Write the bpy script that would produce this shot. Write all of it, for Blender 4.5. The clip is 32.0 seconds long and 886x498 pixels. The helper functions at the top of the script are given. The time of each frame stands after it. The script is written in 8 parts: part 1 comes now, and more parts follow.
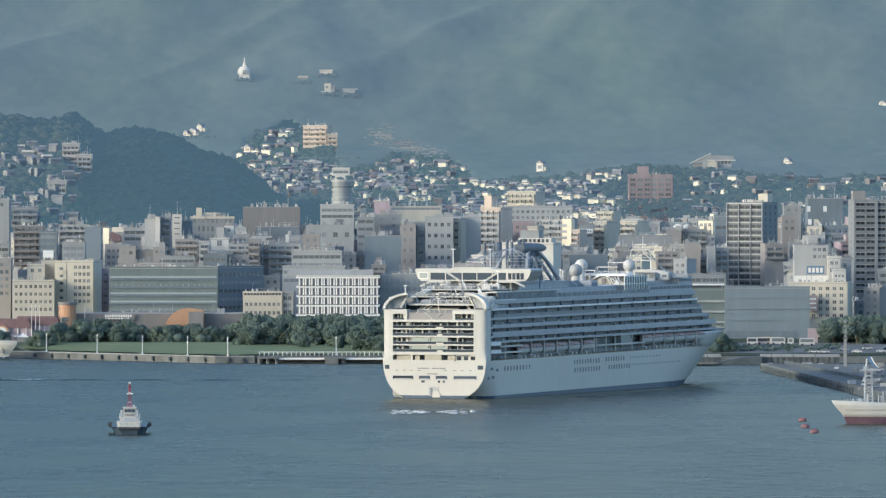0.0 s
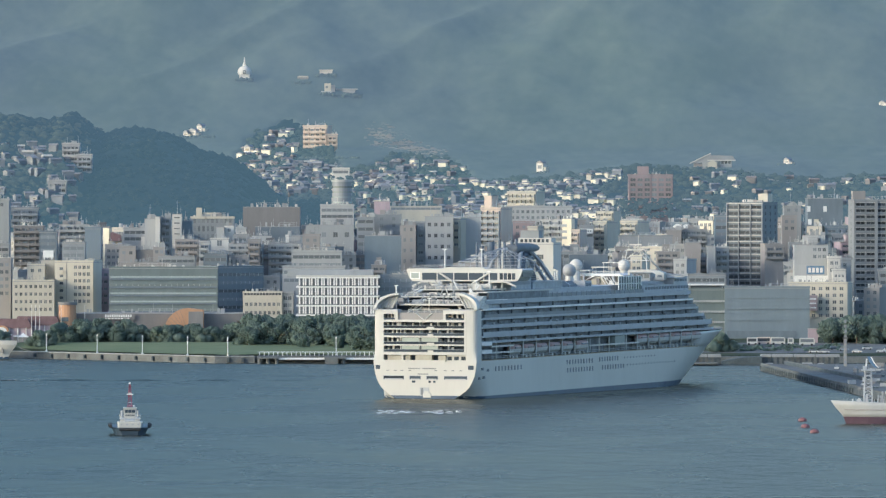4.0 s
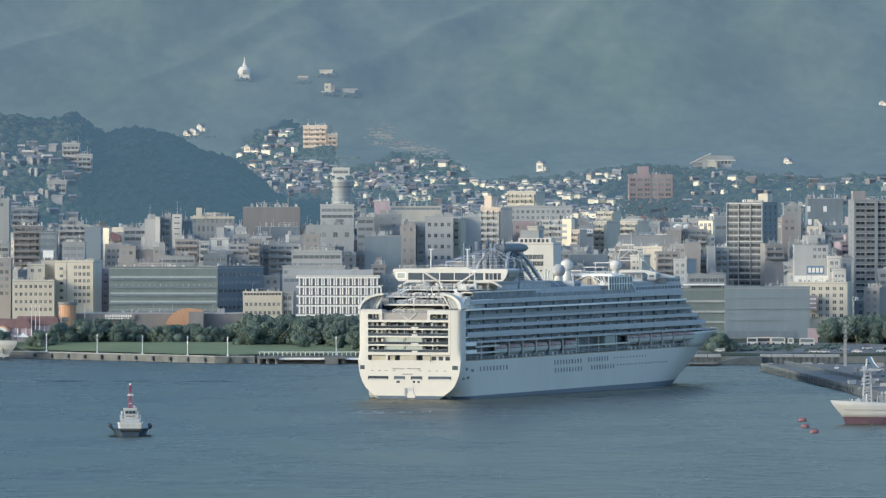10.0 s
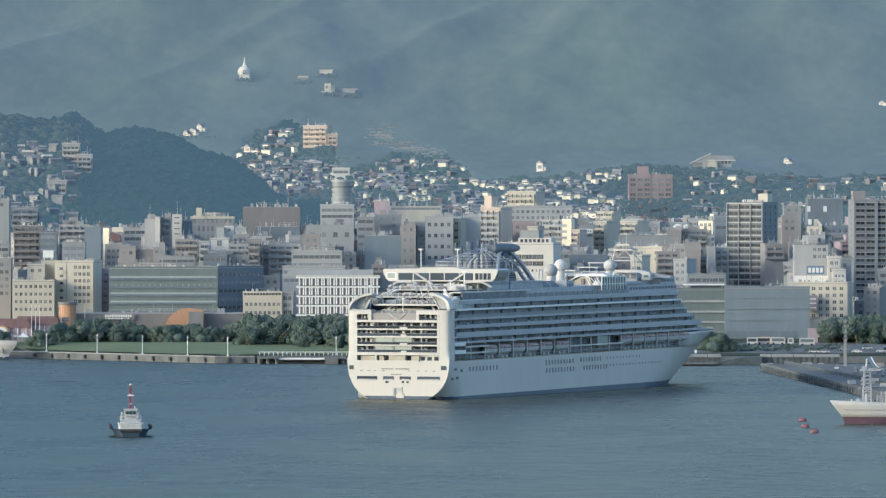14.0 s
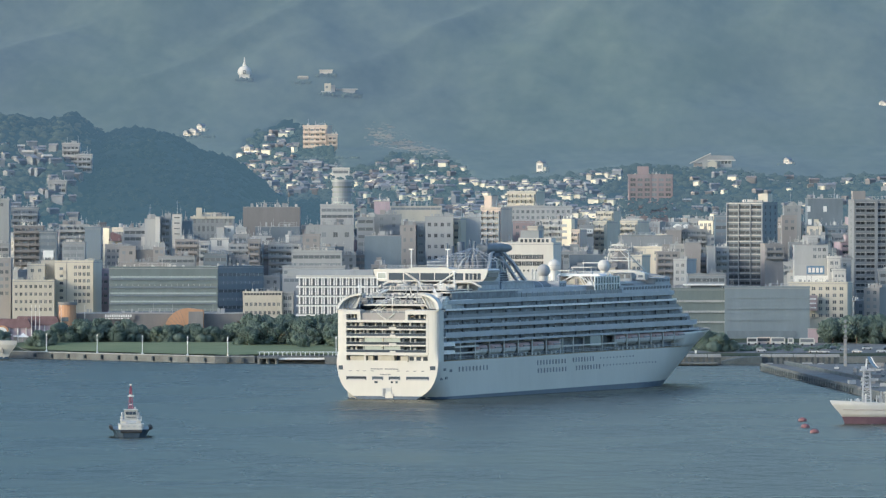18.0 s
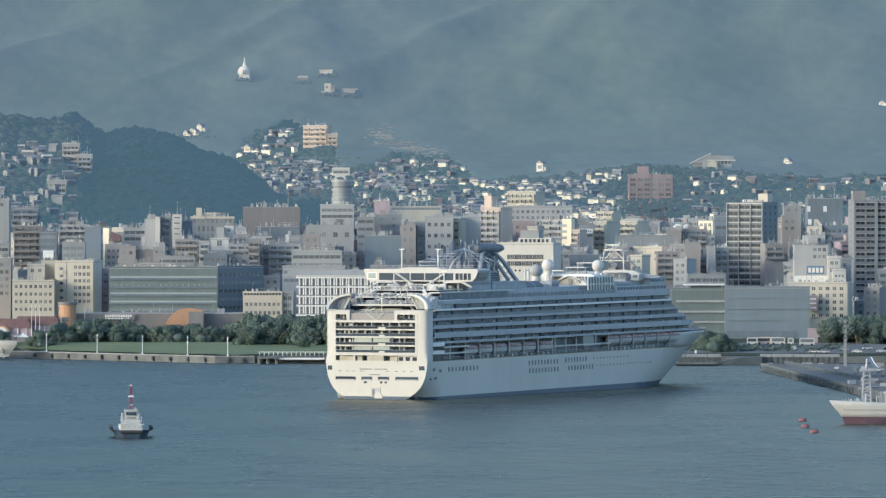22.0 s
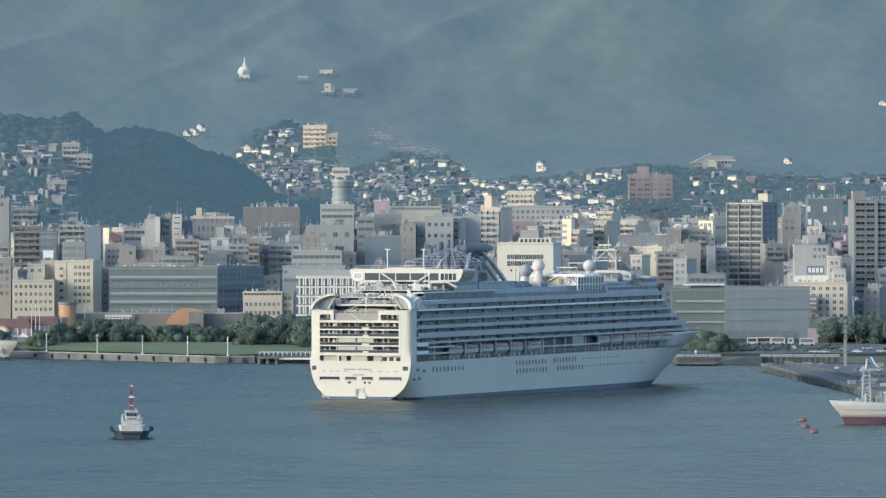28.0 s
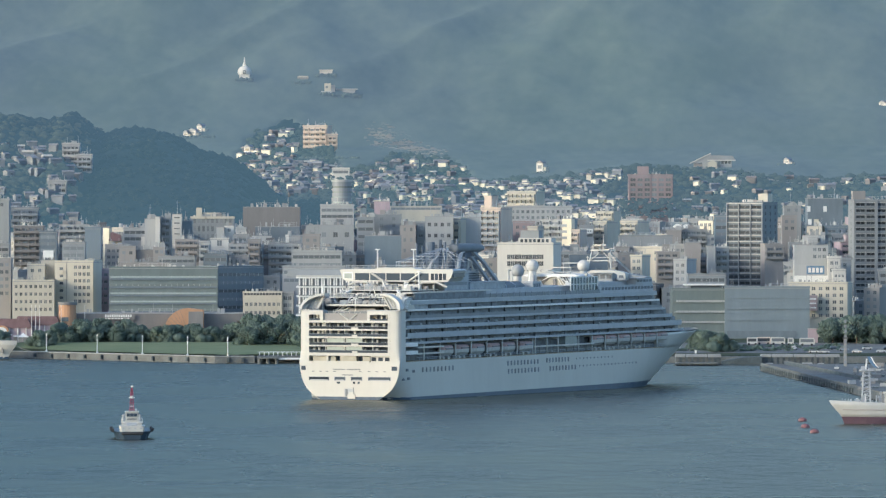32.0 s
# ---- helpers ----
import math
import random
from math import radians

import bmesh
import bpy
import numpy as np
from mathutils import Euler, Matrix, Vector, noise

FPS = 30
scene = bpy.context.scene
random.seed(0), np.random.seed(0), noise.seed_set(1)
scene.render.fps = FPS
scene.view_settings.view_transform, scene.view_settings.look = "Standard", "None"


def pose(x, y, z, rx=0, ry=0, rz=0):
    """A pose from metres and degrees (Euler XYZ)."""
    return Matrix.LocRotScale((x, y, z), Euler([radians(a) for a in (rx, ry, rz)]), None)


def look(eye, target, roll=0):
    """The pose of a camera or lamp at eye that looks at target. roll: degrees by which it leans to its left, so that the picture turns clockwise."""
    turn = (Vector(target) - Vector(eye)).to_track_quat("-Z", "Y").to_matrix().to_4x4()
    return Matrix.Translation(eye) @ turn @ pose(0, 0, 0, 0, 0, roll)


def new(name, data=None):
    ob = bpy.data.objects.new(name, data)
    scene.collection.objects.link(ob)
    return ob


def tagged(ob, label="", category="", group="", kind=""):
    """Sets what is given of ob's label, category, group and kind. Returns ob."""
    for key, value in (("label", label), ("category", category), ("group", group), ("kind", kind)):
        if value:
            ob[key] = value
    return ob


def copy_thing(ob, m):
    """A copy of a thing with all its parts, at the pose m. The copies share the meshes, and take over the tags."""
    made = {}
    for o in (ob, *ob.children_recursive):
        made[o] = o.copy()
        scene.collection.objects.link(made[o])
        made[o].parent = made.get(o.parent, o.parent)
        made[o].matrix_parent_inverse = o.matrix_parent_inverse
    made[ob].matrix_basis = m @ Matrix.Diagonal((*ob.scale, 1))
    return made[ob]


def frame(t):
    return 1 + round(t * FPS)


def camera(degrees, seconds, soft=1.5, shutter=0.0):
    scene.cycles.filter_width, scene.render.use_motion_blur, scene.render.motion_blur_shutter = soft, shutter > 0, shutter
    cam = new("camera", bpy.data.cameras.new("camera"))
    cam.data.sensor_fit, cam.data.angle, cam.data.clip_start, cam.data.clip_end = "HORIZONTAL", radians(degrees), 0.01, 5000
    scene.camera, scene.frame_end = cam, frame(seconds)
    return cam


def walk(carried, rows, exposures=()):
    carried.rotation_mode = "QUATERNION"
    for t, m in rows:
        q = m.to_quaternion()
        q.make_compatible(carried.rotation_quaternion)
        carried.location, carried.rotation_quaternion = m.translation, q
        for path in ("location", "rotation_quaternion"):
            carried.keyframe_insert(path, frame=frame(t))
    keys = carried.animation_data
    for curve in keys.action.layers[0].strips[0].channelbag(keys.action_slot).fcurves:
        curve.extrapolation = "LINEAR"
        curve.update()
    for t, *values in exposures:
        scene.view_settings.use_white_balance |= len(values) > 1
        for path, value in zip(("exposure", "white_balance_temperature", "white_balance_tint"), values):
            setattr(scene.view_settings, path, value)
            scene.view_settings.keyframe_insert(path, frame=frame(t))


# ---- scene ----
# A harbour seen through a long lens from a high bridge: x right, y away, z up; the water is z = 0.
cam = camera(6.697, 32.0, soft=1.3)
EYE = (0.0, 0.0, 64.0)
VIEW = look(EYE, (0.0, 1000.0, 58.776))
walk(cam, [(0.0, VIEW), (32.0, VIEW)], exposures=[(0.0, 0.0, 6250, 6), (32.0, 0.0, 6250, 6)])

# ---- light: late sun from behind on the left, hazy blue sky ----
SUN_EL, SUN_AZ = radians(17), radians(243)
world = bpy.data.worlds.new("sky")
scene.world = world
world.use_nodes = True
wn = world.node_tree.nodes
sky = wn.new("ShaderNodeTexSky")
sky.sky_type = "NISHITA"
sky.sun_disc = False
sky.sun_elevation, sky.sun_rotation = SUN_EL, SUN_AZ
sky.air_density, sky.dust_density, sky.ozone_density = 1.0, 2.1, 2.8
wn["Background"].inputs["Strength"].default_value = 0.33
world.node_tree.links.new(sky.outputs[0], wn["Background"].inputs["Color"])
sun = new("sun", bpy.data.lights.new("sun", "SUN"))
sun.data.energy, sun.data.angle, sun.data.color = 1.14, radians(0.6), (1.0, 0.865, 0.67)
sun.matrix_world = look((-2000 * math.sin(SUN_AZ - math.pi), -2000 * math.cos(SUN_AZ - math.pi), 2000 * math.tan(SUN_EL)), (0, 0, 0))

# ---- materials ----
def nodes_of(name):
    m = bpy.data.materials.new(name)
    m.use_nodes = True
    t = m.node_tree
    return m, t, t.nodes, t.nodes["Principled BSDF"]


def paint(name, rgb, rough=0.6, vary=0.12, scale=0.35, metal=0.0, streak=0.0, bump=0.0, random_shade=0.0, spec=0.4):
    """A coloured surface with broad stains, fine grain and, if asked, rain streaks."""
    m, t, n, p = nodes_of(name)
    co = n.new("ShaderNodeTexCoord")
    mp = n.new("ShaderNodeMapping")
    mp.inputs["Scale"].default_value = (1, 1, 0.25 if streak else 1)
    t.links.new(co.outputs["Object"], mp.inputs["Vector"])
    big = n.new("ShaderNodeTexNoise")
    big.inputs["Scale"].default_value, big.inputs["Detail"].default_value = scale, 5
    fine = n.new("ShaderNodeTexNoise")
    fine.inputs["Scale"].default_value, fine.inputs["Detail"].default_value = scale * 9, 3
    for q in (big, fine):
        t.links.new(mp.outputs[0], q.inputs["Vector"])
    add = n.new("ShaderNodeMath")
    add.operation = "MULTIPLY_ADD"
    add.inputs[1].default_value = 0.4
    t.links.new(fine.outputs["Fac"], add.inputs[0])
    t.links.new(big.outputs["Fac"], add.inputs[2])
    src = add.outputs[0]
    if random_shade:
        oi = n.new("ShaderNodeObjectInfo")
        a2 = n.new("ShaderNodeMath")
        a2.operation = "MULTIPLY_ADD"
        a2.inputs[1].default_value = random_shade
        t.links.new(oi.outputs["Random"], a2.inputs[0])
        t.links.new(src, a2.inputs[2])
        src = a2.outputs[0]
    rp = n.new("ShaderNodeMapRange")
    rp.inputs["From Min"].default_value, rp.inputs["From Max"].default_value = 0.4, 1.0 + random_shade
    t.links.new(src, rp.inputs["Value"])
    mix = n.new("ShaderNodeMix")
    mix.data_type = "RGBA"
    mix.inputs["A"].default_value = (*[c * (1 - vary * 1.6) for c in rgb], 1)
    mix.inputs["B"].default_value = (*[min(1, c * (1 + vary)) for c in rgb], 1)
    t.links.new(rp.outputs[0], mix.inputs["Factor"])
    t.links.new(mix.outputs["Result"], p.inputs["Base Color"])
    p.inputs["Roughness"].default_value, p.inputs["Metallic"].default_value = rough, metal
    p.inputs["Specular IOR Level"].default_value = spec
    if bump:
        b = n.new("ShaderNodeBump")
        b.inputs["Strength"].default_value, b.inputs["Distance"].default_value = 0.6, bump
        t.links.new(fine.outputs["Fac"], b.inputs["Height"])
        t.links.new(b.outputs[0], p.inputs["Normal"])
    return m


def leafage(name, dark, light, scale=0.12, thin_part=0.2):
    """Foliage: patches of two greens, with lighter and darker clumps."""
    m, t, n, p = nodes_of(name)
    geo = n.new("ShaderNodeNewGeometry")
    nz = n.new("ShaderNodeTexNoise")
    nz.inputs["Scale"].default_value, nz.inputs["Detail"].default_value = scale, 6
    t.links.new(geo.outputs["Position"], nz.inputs["Vector"])
    add = n.new("ShaderNodeMath")
    add.operation = "MULTIPLY_ADD"
    add.inputs[1].default_value = 0.35
    t.links.new(geo.outputs["Random Per Island"], add.inputs[0])
    t.links.new(nz.outputs["Fac"], add.inputs[2])
    rp = n.new("ShaderNodeMapRange")
    rp.inputs["From Min"].default_value, rp.inputs["From Max"].default_value = 0.45, 0.95
    t.links.new(add.outputs[0], rp.inputs["Value"])
    mix = n.new("ShaderNodeMix")
    mix.data_type = "RGBA"
    mix.inputs["A"].default_value, mix.inputs["B"].default_value = (*dark, 1), (*light, 1)
    t.links.new(rp.outputs[0], mix.inputs["Factor"])
    t.links.new(mix.outputs["Result"], p.inputs["Base Color"])
    p.inputs["Roughness"].default_value = 0.85
    p.inputs["Specular IOR Level"].default_value = 0.12
    thin = n.new("ShaderNodeBsdfTranslucent")
    t.links.new(mix.outputs["Result"], thin.inputs["Color"])
    both = n.new("ShaderNodeMixShader")
    both.inputs[0].default_value = thin_part
    t.links.new(p.outputs[0], both.inputs[1])
    t.links.new(thin.outputs[0], both.inputs[2])
    t.links.new(both.outputs[0], n["Material Output"].inputs["Surface"])
    fine = n.new("ShaderNodeTexNoise")
    fine.inputs["Scale"].default_value, fine.inputs["Detail"].default_value = 1.3, 4
    t.links.new(geo.outputs["Position"], fine.inputs["Vector"])
    b = n.new("ShaderNodeBump")
    b.inputs["Strength"].default_value, b.inputs["Distance"].default_value = 0.4, 0.2
    t.links.new(fine.outputs["Fac"], b.inputs["Height"])
    t.links.new(b.outputs[0], p.inputs["Normal"])
    return m


def glass(name, rgb, rough=0.15, spec=0.7):
    """Window glass of a dark room: dark, glossy, uneven from pane to pane."""
    m, t, n, p = nodes_of(name)
    oi = n.new("ShaderNodeObjectInfo")
    mix = n.new("ShaderNodeMix")
    mix.data_type = "RGBA"
    mix.inputs["A"].default_value = (*[c * 0.55 for c in rgb], 1)
    mix.inputs["B"].default_value = (*[c * 1.5 for c in rgb], 1)
    t.links.new(oi.outputs["Random"], mix.inputs["Factor"])
    t.links.new(mix.outputs["Result"], p.inputs["Base Color"])
    p.inputs["Roughness"].default_value, p.inputs["Specular IOR Level"].default_value = rough, spec
    return m


WALL = dict(
    white=paint("white_paint", (0.57, 0.555, 0.515), 0.6, 0.1, 0.2, streak=1, random_shade=0.3),
    cream=paint("cream_render", (0.53, 0.495, 0.415), 0.7, 0.1, 0.2, streak=1, random_shade=0.3),
    grey=paint("grey_concrete", (0.31, 0.325, 0.33), 0.8, 0.15, 0.2, streak=1, random_shade=0.4),
    pale=paint("pale_grey_render", (0.39, 0.4, 0.4), 0.75, 0.12, 0.2, streak=1, random_shade=0.4),
    dark=paint("dark_grey_tile", (0.255, 0.275, 0.29), 0.6, 0.15, 0.2, streak=1, random_shade=0.4),
    blue=paint("blue_grey_panel", (0.19, 0.235, 0.27), 0.5, 0.12, 0.2, streak=1, random_shade=0.3),
    green=paint("grey_green_panel", (0.155, 0.19, 0.19), 0.45, 0.1, 0.2, streak=1),
    brown=paint("brown_tile", (0.21, 0.205, 0.205), 0.65, 0.15, 0.2, streak=1, random_shade=0.3),
    tan=paint("tan_tile", (0.305, 0.29, 0.28), 0.7, 0.12, 0.2, streak=1, random_shade=0.4),
    pink=paint("pink_brick_tile", (0.34, 0.275, 0.28), 0.7, 0.14, 0.2, streak=1, random_shade=0.2),
    orange=paint("orange_render", (0.5, 0.29, 0.175), 0.7, 0.12, 0.3, streak=1),
    mauve=paint("mauve_render", (0.42, 0.34, 0.37), 0.7, 0.12, 0.3, streak=1),
    teal=paint("dark_teal_panel", (0.155, 0.19, 0.22), 0.5, 0.12, 0.3, streak=1),
    peach=paint("peach_render", (0.6, 0.5, 0.42), 0.7, 0.1, 0.2, streak=1),
    # slate has distance haze put into the colour, house has warm sunlight
    slate=paint("slate_haze_render", (0.215, 0.24, 0.265), 0.7, 0.15, 0.3, random_shade=0.4),
    house=paint("sunlit_house_render", (0.84, 0.76, 0.58), 0.6, 0.1, 0.3, random_shade=0.3),
    red=paint("red_roof_sheet", (0.21, 0.13, 0.135), 0.55, 0.15, 0.4),
)
WINDOW = glass("window_glass", (0.18, 0.2, 0.215))
BLACK_GLASS = glass("unlit_window_glass", (0.055, 0.065, 0.075), 0.45, 0.15)
DEEP_GLASS = glass("deep_window_glass", (0.12, 0.13, 0.14), 0.4, 0.15)
STRIP_GLASS = glass("strip_window_glass", (0.26, 0.3, 0.29), 0.2)
ROOF = dict(
    slate=paint("grey_roof_tile", (0.29, 0.295, 0.3), 0.55, 0.2, 0.8, random_shade=0.5, bump=0.1),
    brown=paint("brown_roof_tile", (0.26, 0.23, 0.215), 0.6, 0.2, 0.8, random_shade=0.5, bump=0.1),
    sheet=paint("pale_roof_sheet", (0.5, 0.48, 0.43), 0.5, 0.1, 0.6, random_shade=0.4),
    flat=paint("flat_roof_felt", (0.33, 0.33, 0.33), 0.85, 0.15, 0.4),
)
SHIP_WHITE = paint("ship_white_paint", (0.525, 0.518, 0.482), 0.4, 0.05, 0.08, streak=1, spec=0.5)
SLAB_WHITE = paint("deck_edge_white", (0.8, 0.79, 0.76), 0.4, 0.04, 0.1)
SHIP_DECK = paint("deck_wood", (0.36, 0.29, 0.2), 0.7, 0.15, 0.6)
DECK_MATT = paint("matt_foredeck_paint", (0.2, 0.22, 0.22), 1.0, 0.2, 0.4, bump=0.05, spec=0.0)
SHIP_GREY = paint("ship_grey_steel", (0.4, 0.42, 0.44), 0.5, 0.1, 0.3)
# two darker paints that put the shade of walls and recesses into the colour
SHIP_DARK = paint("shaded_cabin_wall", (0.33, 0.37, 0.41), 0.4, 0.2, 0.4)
SHIP_SHADE = paint("deck_recess_shade_paint", (0.185, 0.205, 0.225), 0.6, 0.3, 0.5)
SHIP_BLUE = paint("funnel_blue_paint", (0.12, 0.15, 0.19), 0.45, 0.08, 0.3)
POD_BLUE = paint("pod_blue_grey_paint", (0.2, 0.215, 0.225), 0.8, 0.08, 0.3)
CABIN_GLASS = glass("cabin_glass", (0.1, 0.125, 0.155), 0.3)
RAIL_GLASS = paint("tinted_balcony_glass", (0.17, 0.205, 0.24), 0.3, 0.15, 0.15, spec=0.5)
RAIL_PALE = paint("pale_green_screen", (0.36, 0.41, 0.37), 0.4, 0.08, 0.3)
BALCONY_FRONT = paint("tinted_balcony_front", (0.33, 0.375, 0.42), 0.35, 0.1, 0.15, spec=0.5)
TERRACE_CREAM = paint("terrace_cream_paint", (0.43, 0.4, 0.325), 0.6, 0.1, 0.3)
# near-black for stern glass, also standing in for shade in terraces and openings
STERN_GLASS_SHADE = glass("stern_glass_and_shade", (0.05, 0.066, 0.085), 0.5, 0.1)
BOOT = paint("blue_black_boot_topping", (0.05, 0.09, 0.15), 0.4, 0.2, 0.5)
BOAT_ORANGE = paint("lifeboat_orange", (0.4, 0.26, 0.235), 0.45, 0.1, 0.6)
HULL_BLACK = paint("navy_hull_paint", (0.035, 0.06, 0.09), 0.45, 0.2, 0.5)
HULL_RED = paint("red_boot_topping", (0.075, 0.043, 0.066), 0.5, 0.15, 0.5)
MAST_RED = paint("mast_red_paint", (0.28, 0.06, 0.1), 0.5, 0.1, 0.8)
RUBBER = paint("fender_rubber", (0.045, 0.048, 0.052), 0.85, 0.2, 1.5, bump=0.05)
STEEL = paint("galvanised_steel", (0.45, 0.46, 0.47), 0.45, 0.12, 1.0, metal=0.6)
POST_WHITE = paint("post_white_paint", (0.75, 0.75, 0.72), 0.5, 0.08, 1.0)
CONCRETE = paint("quay_concrete", (0.15, 0.16, 0.158), 0.85, 0.3, 0.12, bump=0.08)
ASPHALT = paint("worn_asphalt", (0.15, 0.155, 0.15), 0.9, 0.25, 0.08, bump=0.02)
POD_WALL = paint("weathered_blue_grey_concrete", (0.1, 0.12, 0.132), 0.85, 0.35, 0.2, bump=0.08)
DARK_WALL = paint("dark_quay_surface", (0.085, 0.108, 0.12), 0.75, 0.3, 0.15, bump=0.08)
GRASS = leafage("lawn_grass", (0.165, 0.2, 0.11), (0.215, 0.245, 0.135), 0.09, 0.0)
# leaf greens lifted pale and bluish, with distance haze put into the colour
LEAF = leafage("park_tree_leaves", (0.22, 0.29, 0.265), (0.255, 0.33, 0.28), 0.12, 0.6)
BARK = paint("tree_bark", (0.12, 0.09, 0.065), 0.9, 0.3, 2.0, bump=0.05)
BUOY_RED = paint("buoy_red_paint", (0.23, 0.11, 0.12), 0.5, 0.2, 1.5)
SIGN_BLUE = paint("sign_blue", (0.13, 0.22, 0.33), 0.5, 0.1, 1.0)


def sea_material(name="harbour_water", chop=1.0, gloss=1.0):
    m, t, n, p = nodes_of(name)
    geo = n.new("ShaderNodeNewGeometry")
    p.inputs["Base Color"].default_value = (0.036, 0.05, 0.04, 1)
    p.inputs["Roughness"].default_value = 0.22
    p.inputs["IOR"].default_value = 1.33
    p.inputs["Specular IOR Level"].default_value = 0.17
    p.inputs["Specular Tint"].default_value = (0.71, 0.675, 0.57, 1)
    heights = []
    for scale, dist, stretch in ((0.14, 1.15, (1, 0.35, 1)), (0.5, 0.24, (1, 0.5, 1)), (0.03, 0.8, (1, 0.4, 1))):
        mp = n.new("ShaderNodeMapping")
        mp.inputs["Scale"].default_value = stretch
        mp.inputs["Rotation"].default_value = (0, 0, 0.25)
        t.links.new(geo.outputs["Position"], mp.inputs["Vector"])
        nz = n.new("ShaderNodeTexNoise")
        nz.inputs["Scale"].default_value, nz.inputs["Detail"].default_value = scale, 4
        t.links.new(mp.outputs[0], nz.inputs["Vector"])
        mu = n.new("ShaderNodeMath")
        mu.operation = "MULTIPLY"
        mu.inputs[1].default_value = dist
        t.links.new(nz.outputs["Fac"], mu.inputs[0])
        heights.append(mu.outputs[0])
    a = n.new("ShaderNodeMath")
    t.links.new(heights[0], a.inputs[0])
    t.links.new(heights[1], a.inputs[1])
    b2 = n.new("ShaderNodeMath")
    t.links.new(a.outputs[0], b2.inputs[0])
    t.links.new(heights[2], b2.inputs[1])
    b = n.new("ShaderNodeBump")
    b.inputs["Strength"].default_value, b.inputs["Distance"].default_value = 1.0, 2.0 * chop
    t.links.new(b2.outputs[0], b.inputs["Height"])
    t.links.new(b.outputs[0], p.inputs["Normal"])
    # slicks: long patches of calmer water
    mp = n.new("ShaderNodeMapping")
    mp.inputs["Scale"].default_value = (0.02, 0.008, 1)
    t.links.new(geo.outputs["Position"], mp.inputs["Vector"])
    nz = n.new("ShaderNodeTexNoise")
    nz.inputs["Scale"].default_value, nz.inputs["Detail"].default_value = 1.0, 6
    t.links.new(mp.outputs[0], nz.inputs["Vector"])
    rr = n.new("ShaderNodeMapRange")
    rr.inputs["From Min"].default_value, rr.inputs["From Max"].default_value = 0.35, 0.65
    rr.inputs["To Min"].default_value, rr.inputs["To Max"].default_value = 0.3 * gloss, 0.23 * gloss
    t.links.new(nz.outputs["Fac"], rr.inputs["Value"])
    calm = n.new("ShaderNodeMapRange")
    calm.inputs["From Min"].default_value, calm.inputs["From Max"].default_value = 0.38, 0.62
    calm.inputs["To Min"].default_value, calm.inputs["To Max"].default_value = 0.85, 0.3
    t.links.new(nz.outputs["Fac"], calm.inputs["Value"])
    t.links.new(calm.outputs[0], b.inputs["Strength"])
    t.links.new(rr.outputs[0], p.inputs["Roughness"])
    # reflection dimmed through a tinted glossy colour
    p.inputs["Specular IOR Level"].default_value = 0.0
    gl = n.new("ShaderNodeBsdfGlossy")
    # tint brightens to the right, painting the sun's hazy glow into the water
    sep = n.new("ShaderNodeSeparateXYZ")
    t.links.new(geo.outputs["Position"], sep.inputs[0])
    glow_ramp = n.new("ShaderNodeMapRange")
    glow_ramp.inputs["From Min"].default_value, glow_ramp.inputs["From Max"].default_value = -130, 60
    glow_ramp.interpolation_type = "SMOOTHSTEP"
    t.links.new(sep.outputs["X"], glow_ramp.inputs["Value"])
    tint = n.new("ShaderNodeMix")
    tint.data_type = "RGBA"
    tint.inputs["A"].default_value, tint.inputs["B"].default_value = (0.3, 0.328, 0.318, 1), (0.38, 0.367, 0.33, 1)
    t.links.new(glow_ramp.outputs[0], tint.inputs["Factor"])
    t.links.new(tint.outputs["Result"], gl.inputs["Color"])
    t.links.new(rr.outputs[0], gl.inputs["Roughness"])
    t.links.new(b.outputs[0], gl.inputs["Normal"])
    fr = n.new("ShaderNodeFresnel")
    fr.inputs["IOR"].default_value = 1.33
    t.links.new(b.outputs[0], fr.inputs["Normal"])
    both = n.new("ShaderNodeMixShader")
    t.links.new(fr.outputs[0], both.inputs[0])
    t.links.new(p.outputs[0], both.inputs[1])
    t.links.new(gl.outputs[0], both.inputs[2])
    t.links.new(both.outputs[0], n["Material Output"].inputs["Surface"])
    return m


SEA = sea_material()
SLICK = sea_material("calm_slick_water", 0.55, 0.85)
FOAM = paint("sea_foam", (0.75, 0.76, 0.74), 0.8, 0.3, 0.8)


